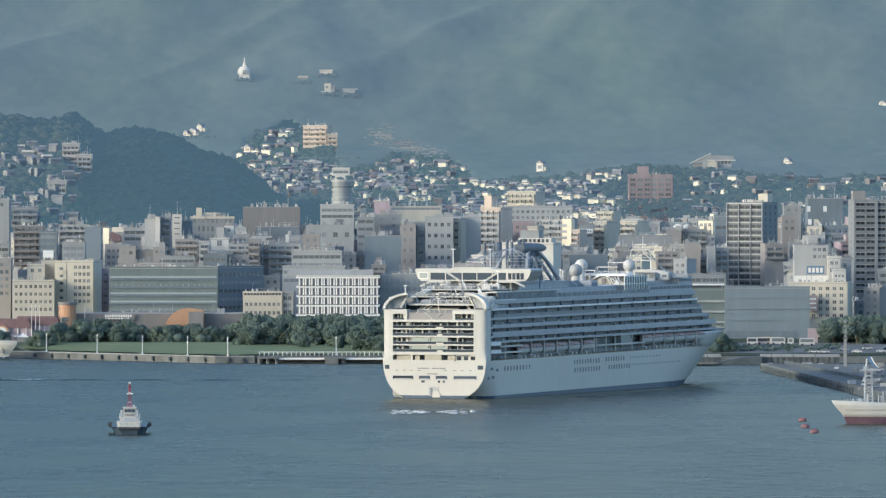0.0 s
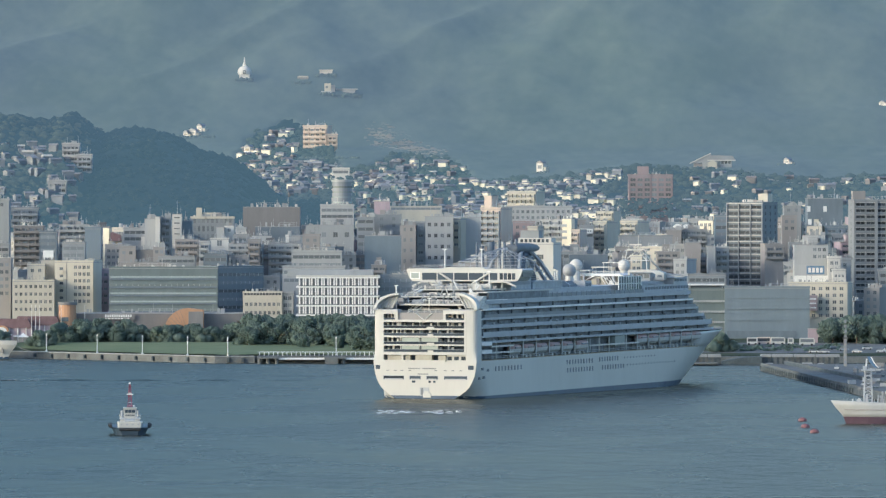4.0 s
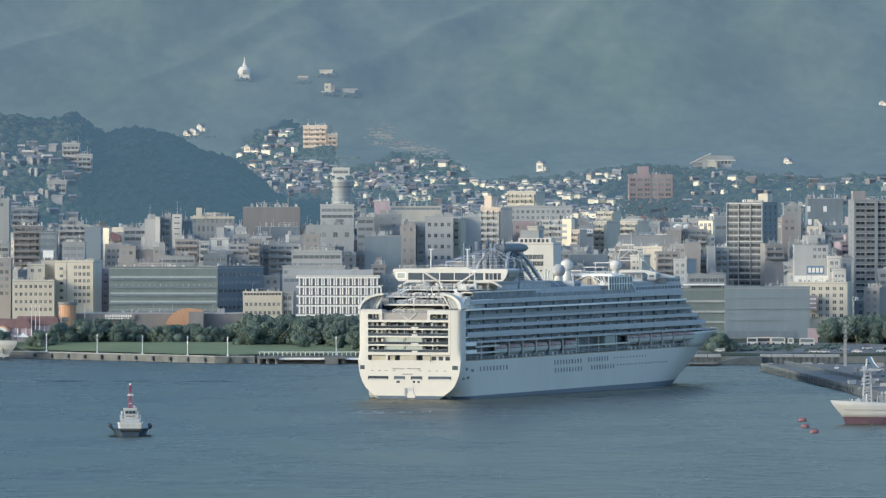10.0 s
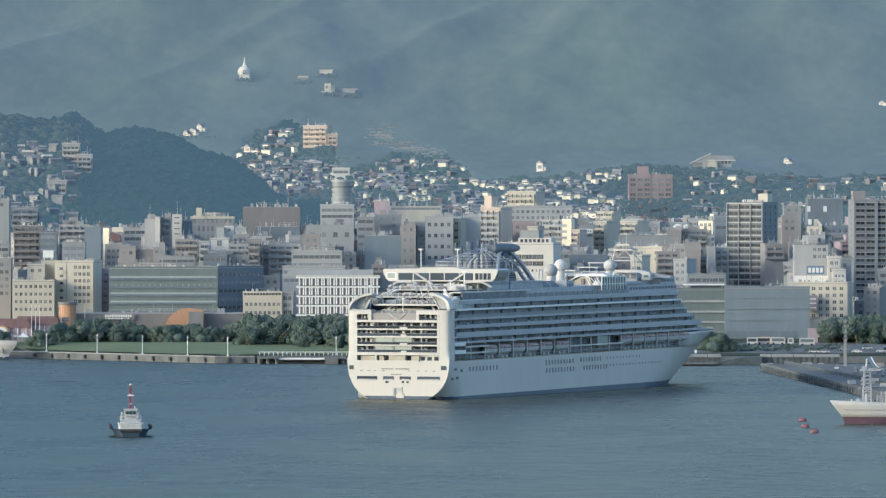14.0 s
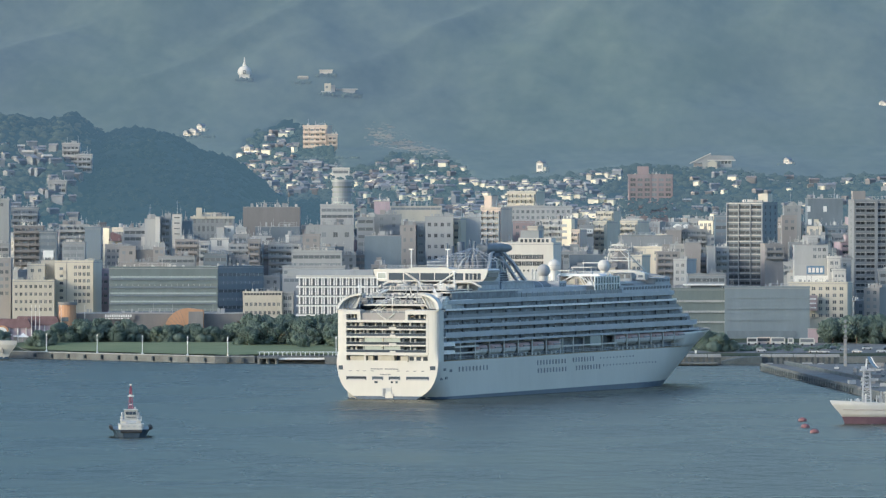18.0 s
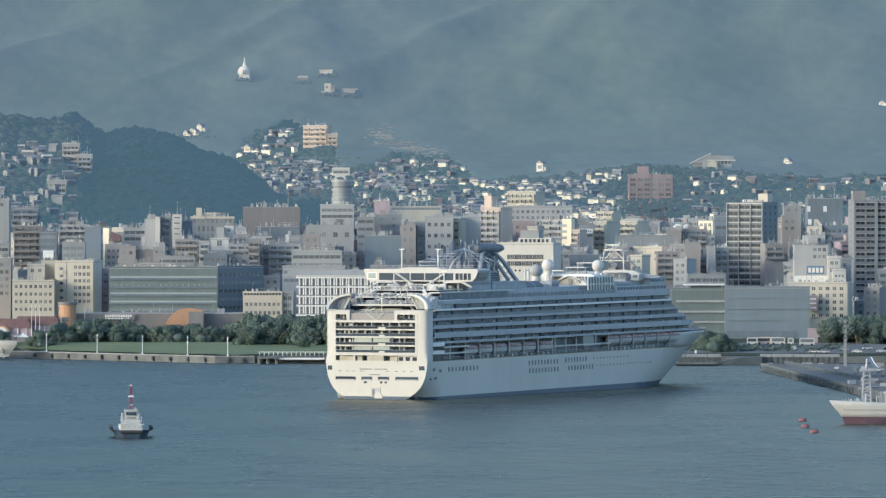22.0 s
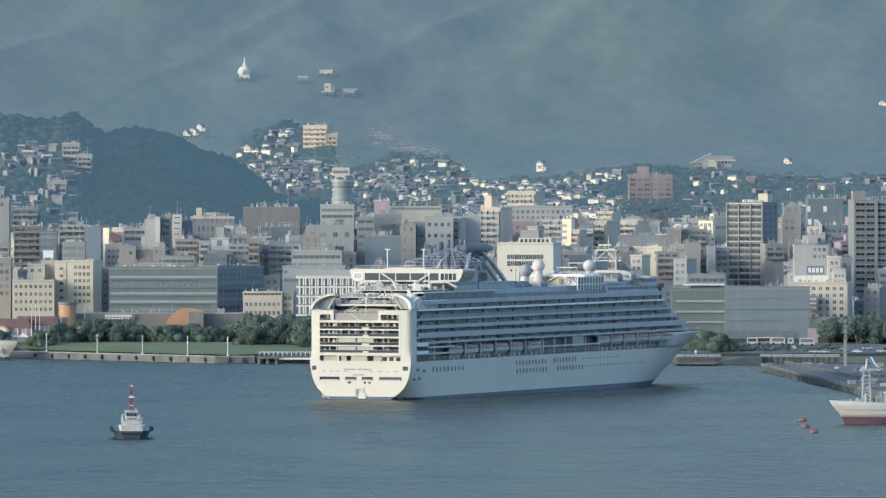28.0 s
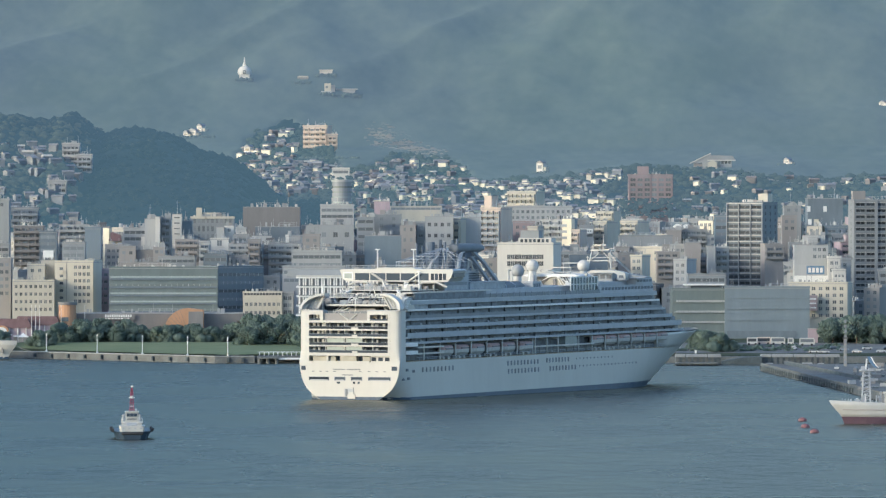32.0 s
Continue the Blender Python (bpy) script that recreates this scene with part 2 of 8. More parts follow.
# ---- mesh building ----
class Shape:
    """Collects points and faces of one part."""

    def __init__(self):
        self.v, self.f = [], []

    def poly(self, pts, faces):
        o = len(self.v)
        self.v += [tuple(p) for p in pts]
        self.f += [tuple(i + o for i in f) for f in faces]
        return self

    def box(self, x0, x1, y0, y1, z0, z1):
        return self.poly([(x0, y0, z0), (x1, y0, z0), (x1, y1, z0), (x0, y1, z0), (x0, y0, z1), (x1, y0, z1), (x1, y1, z1), (x0, y1, z1)],
                         [(0, 3, 2, 1), (4, 5, 6, 7), (0, 1, 5, 4), (1, 2, 6, 5), (2, 3, 7, 6), (3, 0, 4, 7)])

    def rod(self, a, b, r, n=6, r2=None):
        a, b = Vector(a), Vector(b)
        r2 = r if r2 is None else r2
        d = (b - a).normalized()
        s = d.cross((0, 0, 1) if abs(d.z) < 0.9 else (1, 0, 0)).normalized()
        u = d.cross(s)
        ring = [math.tau * i / n for i in range(n)]
        pts = [a + (s * math.cos(w) + u * math.sin(w)) * r for w in ring] + [b + (s * math.cos(w) + u * math.sin(w)) * r2 for w in ring]
        return self.poly(pts, [(i, i + n, (i + 1) % n + n, (i + 1) % n) for i in range(n)] + [tuple(range(n)), tuple(range(2 * n - 1, n - 1, -1))])

    def extrude(self, outline, axis, lo, hi):
        """An outline in the two other axes, drawn out along one axis."""
        n = len(outline)
        def at(p, w):
            return (w, p[0], p[1]) if axis == "x" else (p[0], w, p[1]) if axis == "y" else (p[0], p[1], w)
        pts = [at(p, lo) for p in outline] + [at(p, hi) for p in outline]
        return self.poly(pts, [tuple(range(n))[::-1], tuple(range(n, 2 * n))] + [(i, (i + 1) % n, (i + 1) % n + n, i + n) for i in range(n)])

    def loft(self, rings, closed=True, caps=True):
        n = len(rings[0])
        o = len(self.v)
        for r in rings:
            self.v += [tuple(p) for p in r]
        m = n if closed else n - 1
        for k in range(len(rings) - 1):
            for i in range(m):
                j = (i + 1) % n
                self.f.append((o + k * n + i, o + k * n + j, o + (k + 1) * n + j, o + (k + 1) * n + i))
        if caps:
            self.f.append(tuple(o + i for i in range(n))[::-1])
            self.f.append(tuple(o + (len(rings) - 1) * n + i for i in range(n)))
        return self

    def ball(self, c, rx, ry, rz, seg=16, rings=9, low=-1.0):
        rr = []
        for k in range(rings + 1):
            w = -math.pi / 2 + math.pi * k / rings
            zz = max(math.sin(w), low)
            cw = math.cos(w) if math.sin(w) > low else math.sqrt(max(0, 1 - low * low))
            cw = max(cw, 0.02)
            rr.append([(c[0] + rx * cw * math.cos(math.tau * i / seg), c[1] + ry * cw * math.sin(math.tau * i / seg), c[2] + rz * zz) for i in range(seg)])
        return self.loft(rr)

    def mesh(self, name, mat, smooth=False):
        me = bpy.data.meshes.new(name)
        me.from_pydata(self.v, [], self.f)
        bm = bmesh.new()
        bm.from_mesh(me)
        bmesh.ops.recalc_face_normals(bm, faces=bm.faces)
        bm.to_mesh(me)
        bm.free()
        me.materials.append(mat)
        if smooth:
            me.shade_smooth()
        return me


def part(name, shape, mat, parent, label="", at=None, smooth=False):
    """One mesh object under a thing or a part."""
    data = shape.mesh(name, mat, smooth) if isinstance(shape, Shape) else shape
    ob = new(name, data)
    ob.parent = parent
    if at is not None:
        ob.matrix_basis = at
    return tagged(ob, label) if label else ob


def thing(name, label, category, at=None, group="", kind=""):
    ob = tagged(new(name), label, category, group, kind)
    if at is not None:
        ob.matrix_basis = at
    return ob


def solid(name, shape, mat, label, category="", group="", kind="", at=None, smooth=False):
    ob = tagged(new(name, shape.mesh(name, mat, smooth)), label, category, group, kind)
    if at is not None:
        ob.matrix_basis = at
    return ob


def heap(name, points, sizes, mat, label, category, detail=1, squash=0.8, seed=1, uneven=0.34):
    """One object of many leafy clumps, each its own uneven island."""
    bm = bmesh.new()
    bmesh.ops.create_icosphere(bm, subdivisions=detail, radius=1)
    base = np.array([v.co[:] for v in bm.verts])
    tri = np.array([[v.index for v in f.verts] for f in bm.faces])
    bm.free()
    rng = np.random.default_rng(seed)
    n, k = len(points), len(base)
    rough = 1 + uneven * rng.standard_normal((n, k, 1)).clip(-1.3, 1.6)
    stretch = rng.uniform(0.75, 1.25, (n, 1, 3)) * np.array([1, 1, squash])
    v = base[None] * rough * stretch * np.asarray(sizes)[:, None, None] + np.asarray(points)[:, None, :]
    f = tri[None] + (np.arange(n) * k)[:, None, None]
    me = bpy.data.meshes.new(name)
    v, f = v.reshape(-1, 3).astype(np.float32), f.reshape(-1).astype(np.int32)
    me.vertices.add(len(v))
    me.vertices.foreach_set("co", v.ravel())
    me.loops.add(len(f))
    me.loops.foreach_set("vertex_index", f)
    me.polygons.add(len(f) // 3)
    me.polygons.foreach_set("loop_start", np.arange(0, len(f), 3, dtype=np.int32))
    me.update(calc_edges=True)
    me.materials.append(mat)
    me.shade_smooth()
    return me


# ---- water and land ----
solid("water", Shape().poly([(-3000, -1500, 0), (3000, -1500, 0), (3000, 4990, 0), (-3000, 4990, 0)], [(0, 1, 2, 3)]), SEA,
      "blue-grey rippled harbour water with calm slicks", "water", kind="structure")


def shore(x):
    """Line of the park quay: straight, then slanting away to the left."""
    return 3150 + 1.25 * min(95, max(0, -95 - x))


def ridge_top(x):
    """Crest height of the wooded hill behind the left part of the town, by x."""
    return float(np.interp(x, [-400, -239, -233, -222, -215, -207, -203, -199, -193, -189, -181, -177, -166, -151, -146, -138, -132, -126, -117, -111, -105, -99, -93, -84, -70, -55], [114, 114, 115.4, 112.5, 111, 112.4, 115.4, 114, 109, 105.5, 103.5, 105.6, 106.3, 103.6, 102, 98.3, 95.2, 92.6, 90, 86, 82, 76, 70, 66, 52, 35]))


def land_z(x, y):
    s = shore(x)
    base = float(np.interp(y, [s + 10, s + 15, max(3290, s + 20), 3560, 3800, 4000, 4300, 4600, 4700, 4950, 4990], [2.6, 2.8, 6, 6, 22, 45, 75, 102, 128, 212, 222]))
    hill = ridge_top(x) + 1.5 * (noise.noise((x / 30, y / 30, 3)))
    front = min(1, max(0, (y - 3760) / 330))
    back = min(1, max(0, (4330 - y) / 200))
    s = front * front * (3 - 2 * front) * min(1, back)
    z = max(base, base * (1 - s) + hill * s)
    if y > 3700:
        g = min(1, (y - 3700) / 700)
        z += g * (6 * noise.noise((x / 120, y / 160, 7)) + 2.5 * noise.noise((x / 40, y / 50, 1)))
    if y > 4600:
        g = min(1, (y - 4600) / 150)
        fold = (x - 0.55 * (y - 4600)) / 75
        z += g * (12 * noise.noise((x / 80, y / 130, 12)) + 1.2 * noise.noise((x / 18, y / 24, 5)) + 16 * (0.45 - abs(noise.noise((fold, y / 420, 21)))) * min(1, (y - 4600) / 260))
    return z


def sheet(name, xs, ys, mat, label, zf, kind="structure", edge=12):
    s = Shape()
    s.v = [(x, max(y, shore(x) + edge), zf(x, max(y, shore(x) + edge))) for y in ys for x in xs]
    n = len(xs)
    s.f = [(j * n + i, j * n + i + 1, (j + 1) * n + i + 1, (j + 1) * n + i) for j in range(len(ys) - 1) for i in range(n - 1)]
    me = bpy.data.meshes.new(name)
    me.from_pydata(s.v, [], s.f)
    me.materials.append(mat)
    me.shade_smooth()
    return tagged(new(name, me), label, "ground", kind=kind)


ground_mat = leafage("hillside_ground", (0.05, 0.07, 0.04), (0.12, 0.13, 0.09), 0.05)
sheet("ground", list(np.arange(-900, -330, 60)) + list(np.arange(-330, 331, 7)) + list(np.arange(360, 901, 60)), list(np.arange(3165, 3720, 25)) + list(np.arange(3720, 4661, 9)), ground_mat,
      "hillside ground between the houses, dry grass and earth", lambda x, y: land_z(x, y) - (3 if y > 3765 else 0))


def haze_woods(name="haze_glow_mountain", glow=0.243, mist=0.028, air=(0.385, 0.56, 0.765), woods=1.0):
    """Dull green woods with bluish haze and mist drifts painted in as surface emission."""
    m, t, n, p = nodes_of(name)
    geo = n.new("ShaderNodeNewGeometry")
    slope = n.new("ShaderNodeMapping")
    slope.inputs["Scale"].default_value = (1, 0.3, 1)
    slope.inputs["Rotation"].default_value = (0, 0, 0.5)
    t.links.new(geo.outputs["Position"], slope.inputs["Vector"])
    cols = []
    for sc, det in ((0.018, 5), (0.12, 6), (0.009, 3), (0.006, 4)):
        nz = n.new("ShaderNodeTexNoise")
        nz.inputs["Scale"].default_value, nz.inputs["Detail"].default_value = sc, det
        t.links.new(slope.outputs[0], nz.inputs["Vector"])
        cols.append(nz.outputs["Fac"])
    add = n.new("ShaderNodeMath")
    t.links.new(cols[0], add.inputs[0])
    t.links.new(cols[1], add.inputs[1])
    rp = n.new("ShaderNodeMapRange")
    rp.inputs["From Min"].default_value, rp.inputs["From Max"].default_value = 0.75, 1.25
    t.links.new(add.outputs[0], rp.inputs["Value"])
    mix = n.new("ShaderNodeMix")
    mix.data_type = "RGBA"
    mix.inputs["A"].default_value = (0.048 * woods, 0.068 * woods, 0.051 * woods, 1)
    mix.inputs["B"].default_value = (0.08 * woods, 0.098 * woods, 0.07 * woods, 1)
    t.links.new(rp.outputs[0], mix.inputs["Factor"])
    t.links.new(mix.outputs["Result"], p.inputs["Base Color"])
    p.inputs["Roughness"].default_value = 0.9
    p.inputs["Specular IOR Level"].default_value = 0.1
    # haze painted as emission: greener where it is thin, bluer in the drifts
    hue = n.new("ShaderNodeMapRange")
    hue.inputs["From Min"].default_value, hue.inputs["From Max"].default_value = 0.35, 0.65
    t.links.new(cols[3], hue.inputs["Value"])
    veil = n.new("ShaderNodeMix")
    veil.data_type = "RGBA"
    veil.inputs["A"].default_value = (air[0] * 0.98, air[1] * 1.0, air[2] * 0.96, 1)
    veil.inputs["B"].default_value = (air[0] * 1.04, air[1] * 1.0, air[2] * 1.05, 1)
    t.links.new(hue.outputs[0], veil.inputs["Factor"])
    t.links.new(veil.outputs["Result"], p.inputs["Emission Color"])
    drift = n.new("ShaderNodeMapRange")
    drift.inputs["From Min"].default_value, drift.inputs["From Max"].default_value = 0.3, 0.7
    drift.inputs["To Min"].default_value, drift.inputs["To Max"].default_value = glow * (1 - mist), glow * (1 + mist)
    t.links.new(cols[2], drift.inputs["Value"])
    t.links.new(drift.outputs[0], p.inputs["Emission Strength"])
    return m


def house_limit(x):
    """How far up the slope the houses reach, by x."""
    return float(np.interp(x, [-300, -215, -190, -160, -128, -116, -95, -70, -62, -45, -30, 5, 20, 60, 120, 185, 260], [4090, 4090, 4100, 4100, 4400, 4600, 4640, 4600, 4430, 4430, 4500, 4480, 4330, 4370, 4390, 4350, 4370]))


def backdrop():
    s = Shape()
    xs, ys = np.arange(-420, 421, 4), np.arange(4150, 4991, 4)
    n = len(xs)
    for y in ys:
        for x in xs:
            y0 = max(house_limit(x), 4290 if x < -120 else 0) + 18 + 14 * noise.noise((x / 18, 0, 4))
            s.v.append((x, y, land_z(x, y) + 0.8 + 0.8 * noise.noise((x / 6, y / 9, 2)) - (0 if y > y0 else 7)))
    s.f = [(j * n + i, j * n + i + 1, (j + 1) * n + i + 1, (j + 1) * n + i) for j in range(len(ys) - 1) for i in range(n - 1)]
    me = bpy.data.meshes.new("backdrop")
    me.from_pydata(s.v, [], s.f)
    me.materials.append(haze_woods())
    me.shade_smooth()
    tagged(new("backdrop", me), "far mountain slope of hazy blue-green woods", "mountain", kind="structure")


backdrop()

# this hill's haze is emission from its own surface
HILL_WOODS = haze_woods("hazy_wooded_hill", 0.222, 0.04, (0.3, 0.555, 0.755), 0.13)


def wooded_hill():
    """The wooded hills behind the town, a closed canopy of small crowns."""
    s = Shape()
    xs, ys = np.arange(-340, 341, 2.4), np.arange(3750, 4680, 4.0)
    n = len(xs)
    for y in ys:
        for x in xs:
            bare = y > max(house_limit(x) + 32, 4200 if x < -60 else 0)
            s.v.append((x, y, land_z(x, y) + 0.6 + 0.8 * noise.noise((x / 3, y / 5, 2)) + 0.9 * noise.noise((x / 7, y / 11, 6)) - (6 if bare else 0)))
    s.f = [(j * n + i, j * n + i + 1, (j + 1) * n + i + 1, (j + 1) * n + i) for j in range(len(ys) - 1) for i in range(n - 1)]
    me = bpy.data.meshes.new("haze_glow_hill")
    me.from_pydata(s.v, [], s.f)
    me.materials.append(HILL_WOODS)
    me.shade_smooth()
    tagged(new("haze_glow_hill", me), "hills of dark hazy woods behind the town", "hill", kind="structure")


wooded_hill()
# rounded crowns of the nearer hill, standing out along its crest
wr = random.Random(77)
pts, sizes = [], []
for k in range(5200):
    x, y = wr.uniform(-262, -62), wr.uniform(3860, 4230) if k % 3 else wr.uniform(4040, 4200)
    if land_z(x, y) < 55 or x < -186 and y < 4010:
        continue
    r = wr.choice([wr.uniform(1.2, 2.4), wr.uniform(1.8, 3.4)])
    pts.append((x, y, land_z(x, y) + r * 0.15))
    sizes.append(r)
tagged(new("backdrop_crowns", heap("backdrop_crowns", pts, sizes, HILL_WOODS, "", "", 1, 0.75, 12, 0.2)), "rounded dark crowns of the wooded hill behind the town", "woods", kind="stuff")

# quay of the park, running straight across
quay = thing("quay", "weathered grey concrete harbour quay with dark fenders", "quay", kind="structure")
Q0, Q1, QE = -95, -190, -78.29
part("wall", Shape().extrude([(-700, 3269), (Q1, 3269), (Q0, 3150), (QE, 3150), (QE, 3166), (Q0 + 6, 3166), (Q1 + 6, 3285), (-700, 3285)], "z", -2, 2.75), CONCRETE, quay)
part("coping", Shape().extrude([(-700, 3268.6), (Q1 - 0.2, 3268.6), (Q0 - 0.2, 3149.6), (QE, 3149.6), (QE, 3151.2), (Q0 + 0.6, 3151.2), (Q1 + 0.6, 3270.2), (-700, 3270.2)], "z", 2.75, 3.1), WALL["grey"], quay)
fender = Shape().box(-0.6, 0.6, -0.5, 0.1, 0.5, 2.3).box(-0.45, 0.45, -0.75, -0.5, 0.7, 2.1).mesh("fender", DARK_WALL)
for i in range(13):
    part("fender", fender, DARK_WALL, quay, "", Matrix.Translation((QE - 5 - i * 6, 3149.5, 0)) if i < 2 else pose(Q0 - (i - 1.5) * 7.6 - 0.3, shore(Q0 - (i - 1.5) * 7.6) - 0.3, 0, 0, 0, -51.3))
part("wall", Shape().box(-78.29, 700, 3156, 3168, -2, 2.6), CONCRETE, quay)

sheet("lawn", list(np.arange(-300, -0.94, 4)), list(np.arange(3169, 3292, 4)), GRASS, "mown green park lawn sloping to the quay", lambda x, y: land_z(x, y) + 0.4 + 0.25 * noise.noise((x / 12, y / 12, 0)), edge=19)

# the jetty with its white footbridges
pier = thing("jetty", "concrete landing jetty with railings and white gangways", "pier", kind="structure")
YP = 3140
for a, b in ((-77.09, -67.96), (-49.21, -40.3)):
    part("deck", Shape().box(a, b, YP - 3, YP + 8, 2.1, 2.9), CONCRETE, pier)
    for k in range(3):
        part("pile", Shape().rod((a + 1 + (b - a - 2) * k / 2, YP - 1, -3), (a + 1 + (b - a - 2) * k / 2, YP - 1, 2.1), 0.8, 10), CONCRETE, pier)
part("pile", Shape().box(-48.97, -43.59, YP - 4, YP + 6, -2, 2.4), CONCRETE, pier)
for a, b in ((-68.66, -48.97), (-40.3, -19.68)):
    part("gangway", Shape().box(a, b, YP - 1, YP + 1.2, 1.7, 2.5), POST_WHITE, pier, "white gangway girder")
part("promenade", Shape().box(-77.09, -11.48, YP + 9, YP + 16, 2.4, 3.2), CONCRETE, pier)
for k in range(34):
    x = -76.39 + k * 1.9
    part("railing_post", Shape().box(x, x + 0.25, YP + 8.4, YP + 8.8, 3.2, 4.6), POST_WHITE, pier)
part("handrail", Shape().box(-77.09, -11.48, YP + 8.3, YP + 8.9, 4.6, 4.85), POST_WHITE, pier)

# quay on the right, reaching towards the viewer
pier2 = thing("long_quay", "long concrete quay wall with black tyre fenders", "quay", kind="structure")
A, B = Vector((126, 3005, 0)), Vector((150, 2450, 0))
part("apron", Shape().extrude([(A.x, A.y), (B.x, B.y), (700, 2450), (700, 3005)], "z", -2, 2.6), POD_WALL, pier2)
part("surface", Shape().extrude([(A.x + 2.5, A.y - 2), (B.x + 2.5, B.y), (690, 2455), (690, 3003)], "z", 2.6, 2.66), ASPHALT, pier2)
part("kerb", Shape().extrude([(A.x, A.y), (B.x, B.y), (B.x + 0.8, B.y), (A.x + 0.8, A.y)], "z", 2.6, 3.0), CONCRETE, pier2)
part("flood_wall", Shape().extrude([(A.x + 9, A.y - 4), (B.x + 16, B.y), (B.x + 17, B.y), (A.x + 10, A.y - 4)], "z", 2.66, 3.8), DARK_WALL, pier2)
f2 = Shape().box(-0.5, 0.1, -0.7, 0.7, 0.3, 2.0).mesh("fender", DARK_WALL)
for k in range(40):
    p = A.lerp(B, (k + 0.5) / 58)
    part("fender", f2, DARK_WALL, pier2, "", pose(p.x, p.y, 0, 0, 0, -2.5))
part("flood_wall_cap", Shape().extrude([(A.x + 8.9, A.y - 4), (B.x + 15.9, B.y), (B.x + 17.1, B.y), (A.x + 10.1, A.y - 4)], "z", 3.8, 4.05), CONCRETE, pier2)
# a small blue jib crane and stacked gear on the apron
crane = thing("jib_crane", "blue and white jib crane standing on the quay", "crane", pose(163.4, 2880, 2.66))
part("base", Shape().box(-1.6, 1.6, -1.2, 1.2, 0, 1.1), WALL["grey"], crane)
part("jib", Shape().loft([[(x + dx, dy, z) for dx, dy in ((-0.7, -0.4), (0.7, -0.4), (0.7, 0.4), (-0.7, 0.4))] for x, z in ((1.8, 0.6), (-0.4, 3.2), (-1.4, 5.4))]), SIGN_BLUE, crane, "blue jib")
part("jib_edge", Shape().loft([[(x + dx, dy, z) for dx, dy in ((-0.3, -0.5), (0.3, -0.5), (0.3, 0.5), (-0.3, 0.5))] for x, z in ((2.7, 0.6), (0.6, 3.0), (-0.6, 5.3))]), POST_WHITE, crane)
part("strut", Shape().rod((-2.6, 0, 0.2), (-2.2, 0, 4.6), 0.35, 6), POST_WHITE, crane)
stack = random.Random(71)
for k in range(26):
    x, y = stack.uniform(0.0535, 0.061), stack.uniform(2560, 2960)
    w, h = stack.uniform(0.5, 1.8), stack.uniform(0.5, 1.7)
    b = thing("quay_crate", "weathered dark crate stacked on the quay apron", "crate", pose(x * y, y, 2.66, 0, 0, stack.uniform(-20, 20)), group="quay gear")
    part("box", Shape().box(-w, w, -0.9, 0.9, 0, h), stack.choice([WALL["dark"], DARK_WALL, POD_BLUE, WALL["brown"], WALL["tan"], WALL["pale"]]), b)
    part("lid", Shape().box(-w - 0.05, w + 0.05, -0.95, 0.95, h, h + 0.1), WALL["grey"], b)

# low boardwalk on the far right shore
walkway = thing("boardwalk", "low timber-edged boardwalk on piles along the shore", "boardwalk", kind="structure")
for a, b in ((95.7, 114.4), (131.0, 163.22)):
    part("deck", Shape().box(a, b, 3116, 3124, 3.2, 4.4), WALL["grey"], walkway)
    # added dark sheet that paints the shade between the piles
    part("back_wall", Shape().box(a, b, 3116.8, 3124, -2, 3.2), POD_WALL, walkway)
    for k in range(int((b - a) / 2.35)):
        x = a + 0.4 + k * 2.35
        part("pile", Shape().box(x, x + 1.35, 3116.4, 3117.6, -2, 3.2), CONCRETE, walkway)
    for k in range(int((b - a) / 9)):
        part("coping_joint", Shape().box(a + 4 + k * 9, a + 4.3 + k * 9, 3115.94, 3116.1, 3.2, 4.45), DARK_WALL, walkway)
part("deck", Shape().box(95.7, 112.6, 3100, 3116, 0.6, 1.1), CONCRETE, walkway)
part("bank", Shape().extrude([(114.4, -2), (131.0, -2), (131.0, 3.6), (122, 3.0), (116, 1.8), (114.4, 1.4)], "y", 3112, 3124), DARK_WALL, walkway, "dark stone bank between the decks")
for x, w, z in ((132.6, 3.0, 1.0), (140, 1.6, 0.8), (147.5, 4.2, 1.1), (154, 2.4, 0.9)):
    part("mooring_float", Shape().box(x, x + w, 3108, 3112, -0.4, z), WALL["grey"], walkway, "pale mooring float")
board = thing("notice_board", "small white notice board on the shore", "sign", pose(105.1, 3150, 2.6))
part("panel", Shape().box(-0.45, 0.45, -0.06, 0.06, 1.5, 2.9), POST_WHITE, board)
part("post", Shape().rod((0, 0, 0), (0, 0, 1.6), 0.08, 6), STEEL, board)


road = sheet("road", list(np.arange(40, 330, 10)), list(np.arange(3190, 3291, 10)), ASPHALT, "asphalt car park and coach stand", lambda x, y: land_z(x, y) + 0.1)

# ---- the cruise ship: y forward from the transom, x to starboard, z from the waterline ----
ship = thing("cruise_ship", "white cruise ship with balcony decks and lifeboats, under way", "ship")


def half_beam(y, z):
    """Half breadth of the hull at a station and height."""
    full = float(np.interp(z, [-3, -1, 0, 1, 2.8, 4.2, 6, 8, 11, 14], [7.0, 8.8, 10.0, 12.0, 14.6, 16.0, 17.1, 17.9, 18.5, 18.75]))
    ease = min(1, max(0, y / 10))
    full = full + (18.6 - full) * ease * ease * (3 - 2 * ease)
    entry = stem_y(z)
    start = float(np.interp(z, [-3, 0, 6, 13, 19.5], [176, 184, 198, 214, 236]))
    if y > start:
        u = min(1, (y - start) / (entry - start))
        full *= max(0.0, 1 - u ** (2.15 + z * 0.012))
    return full


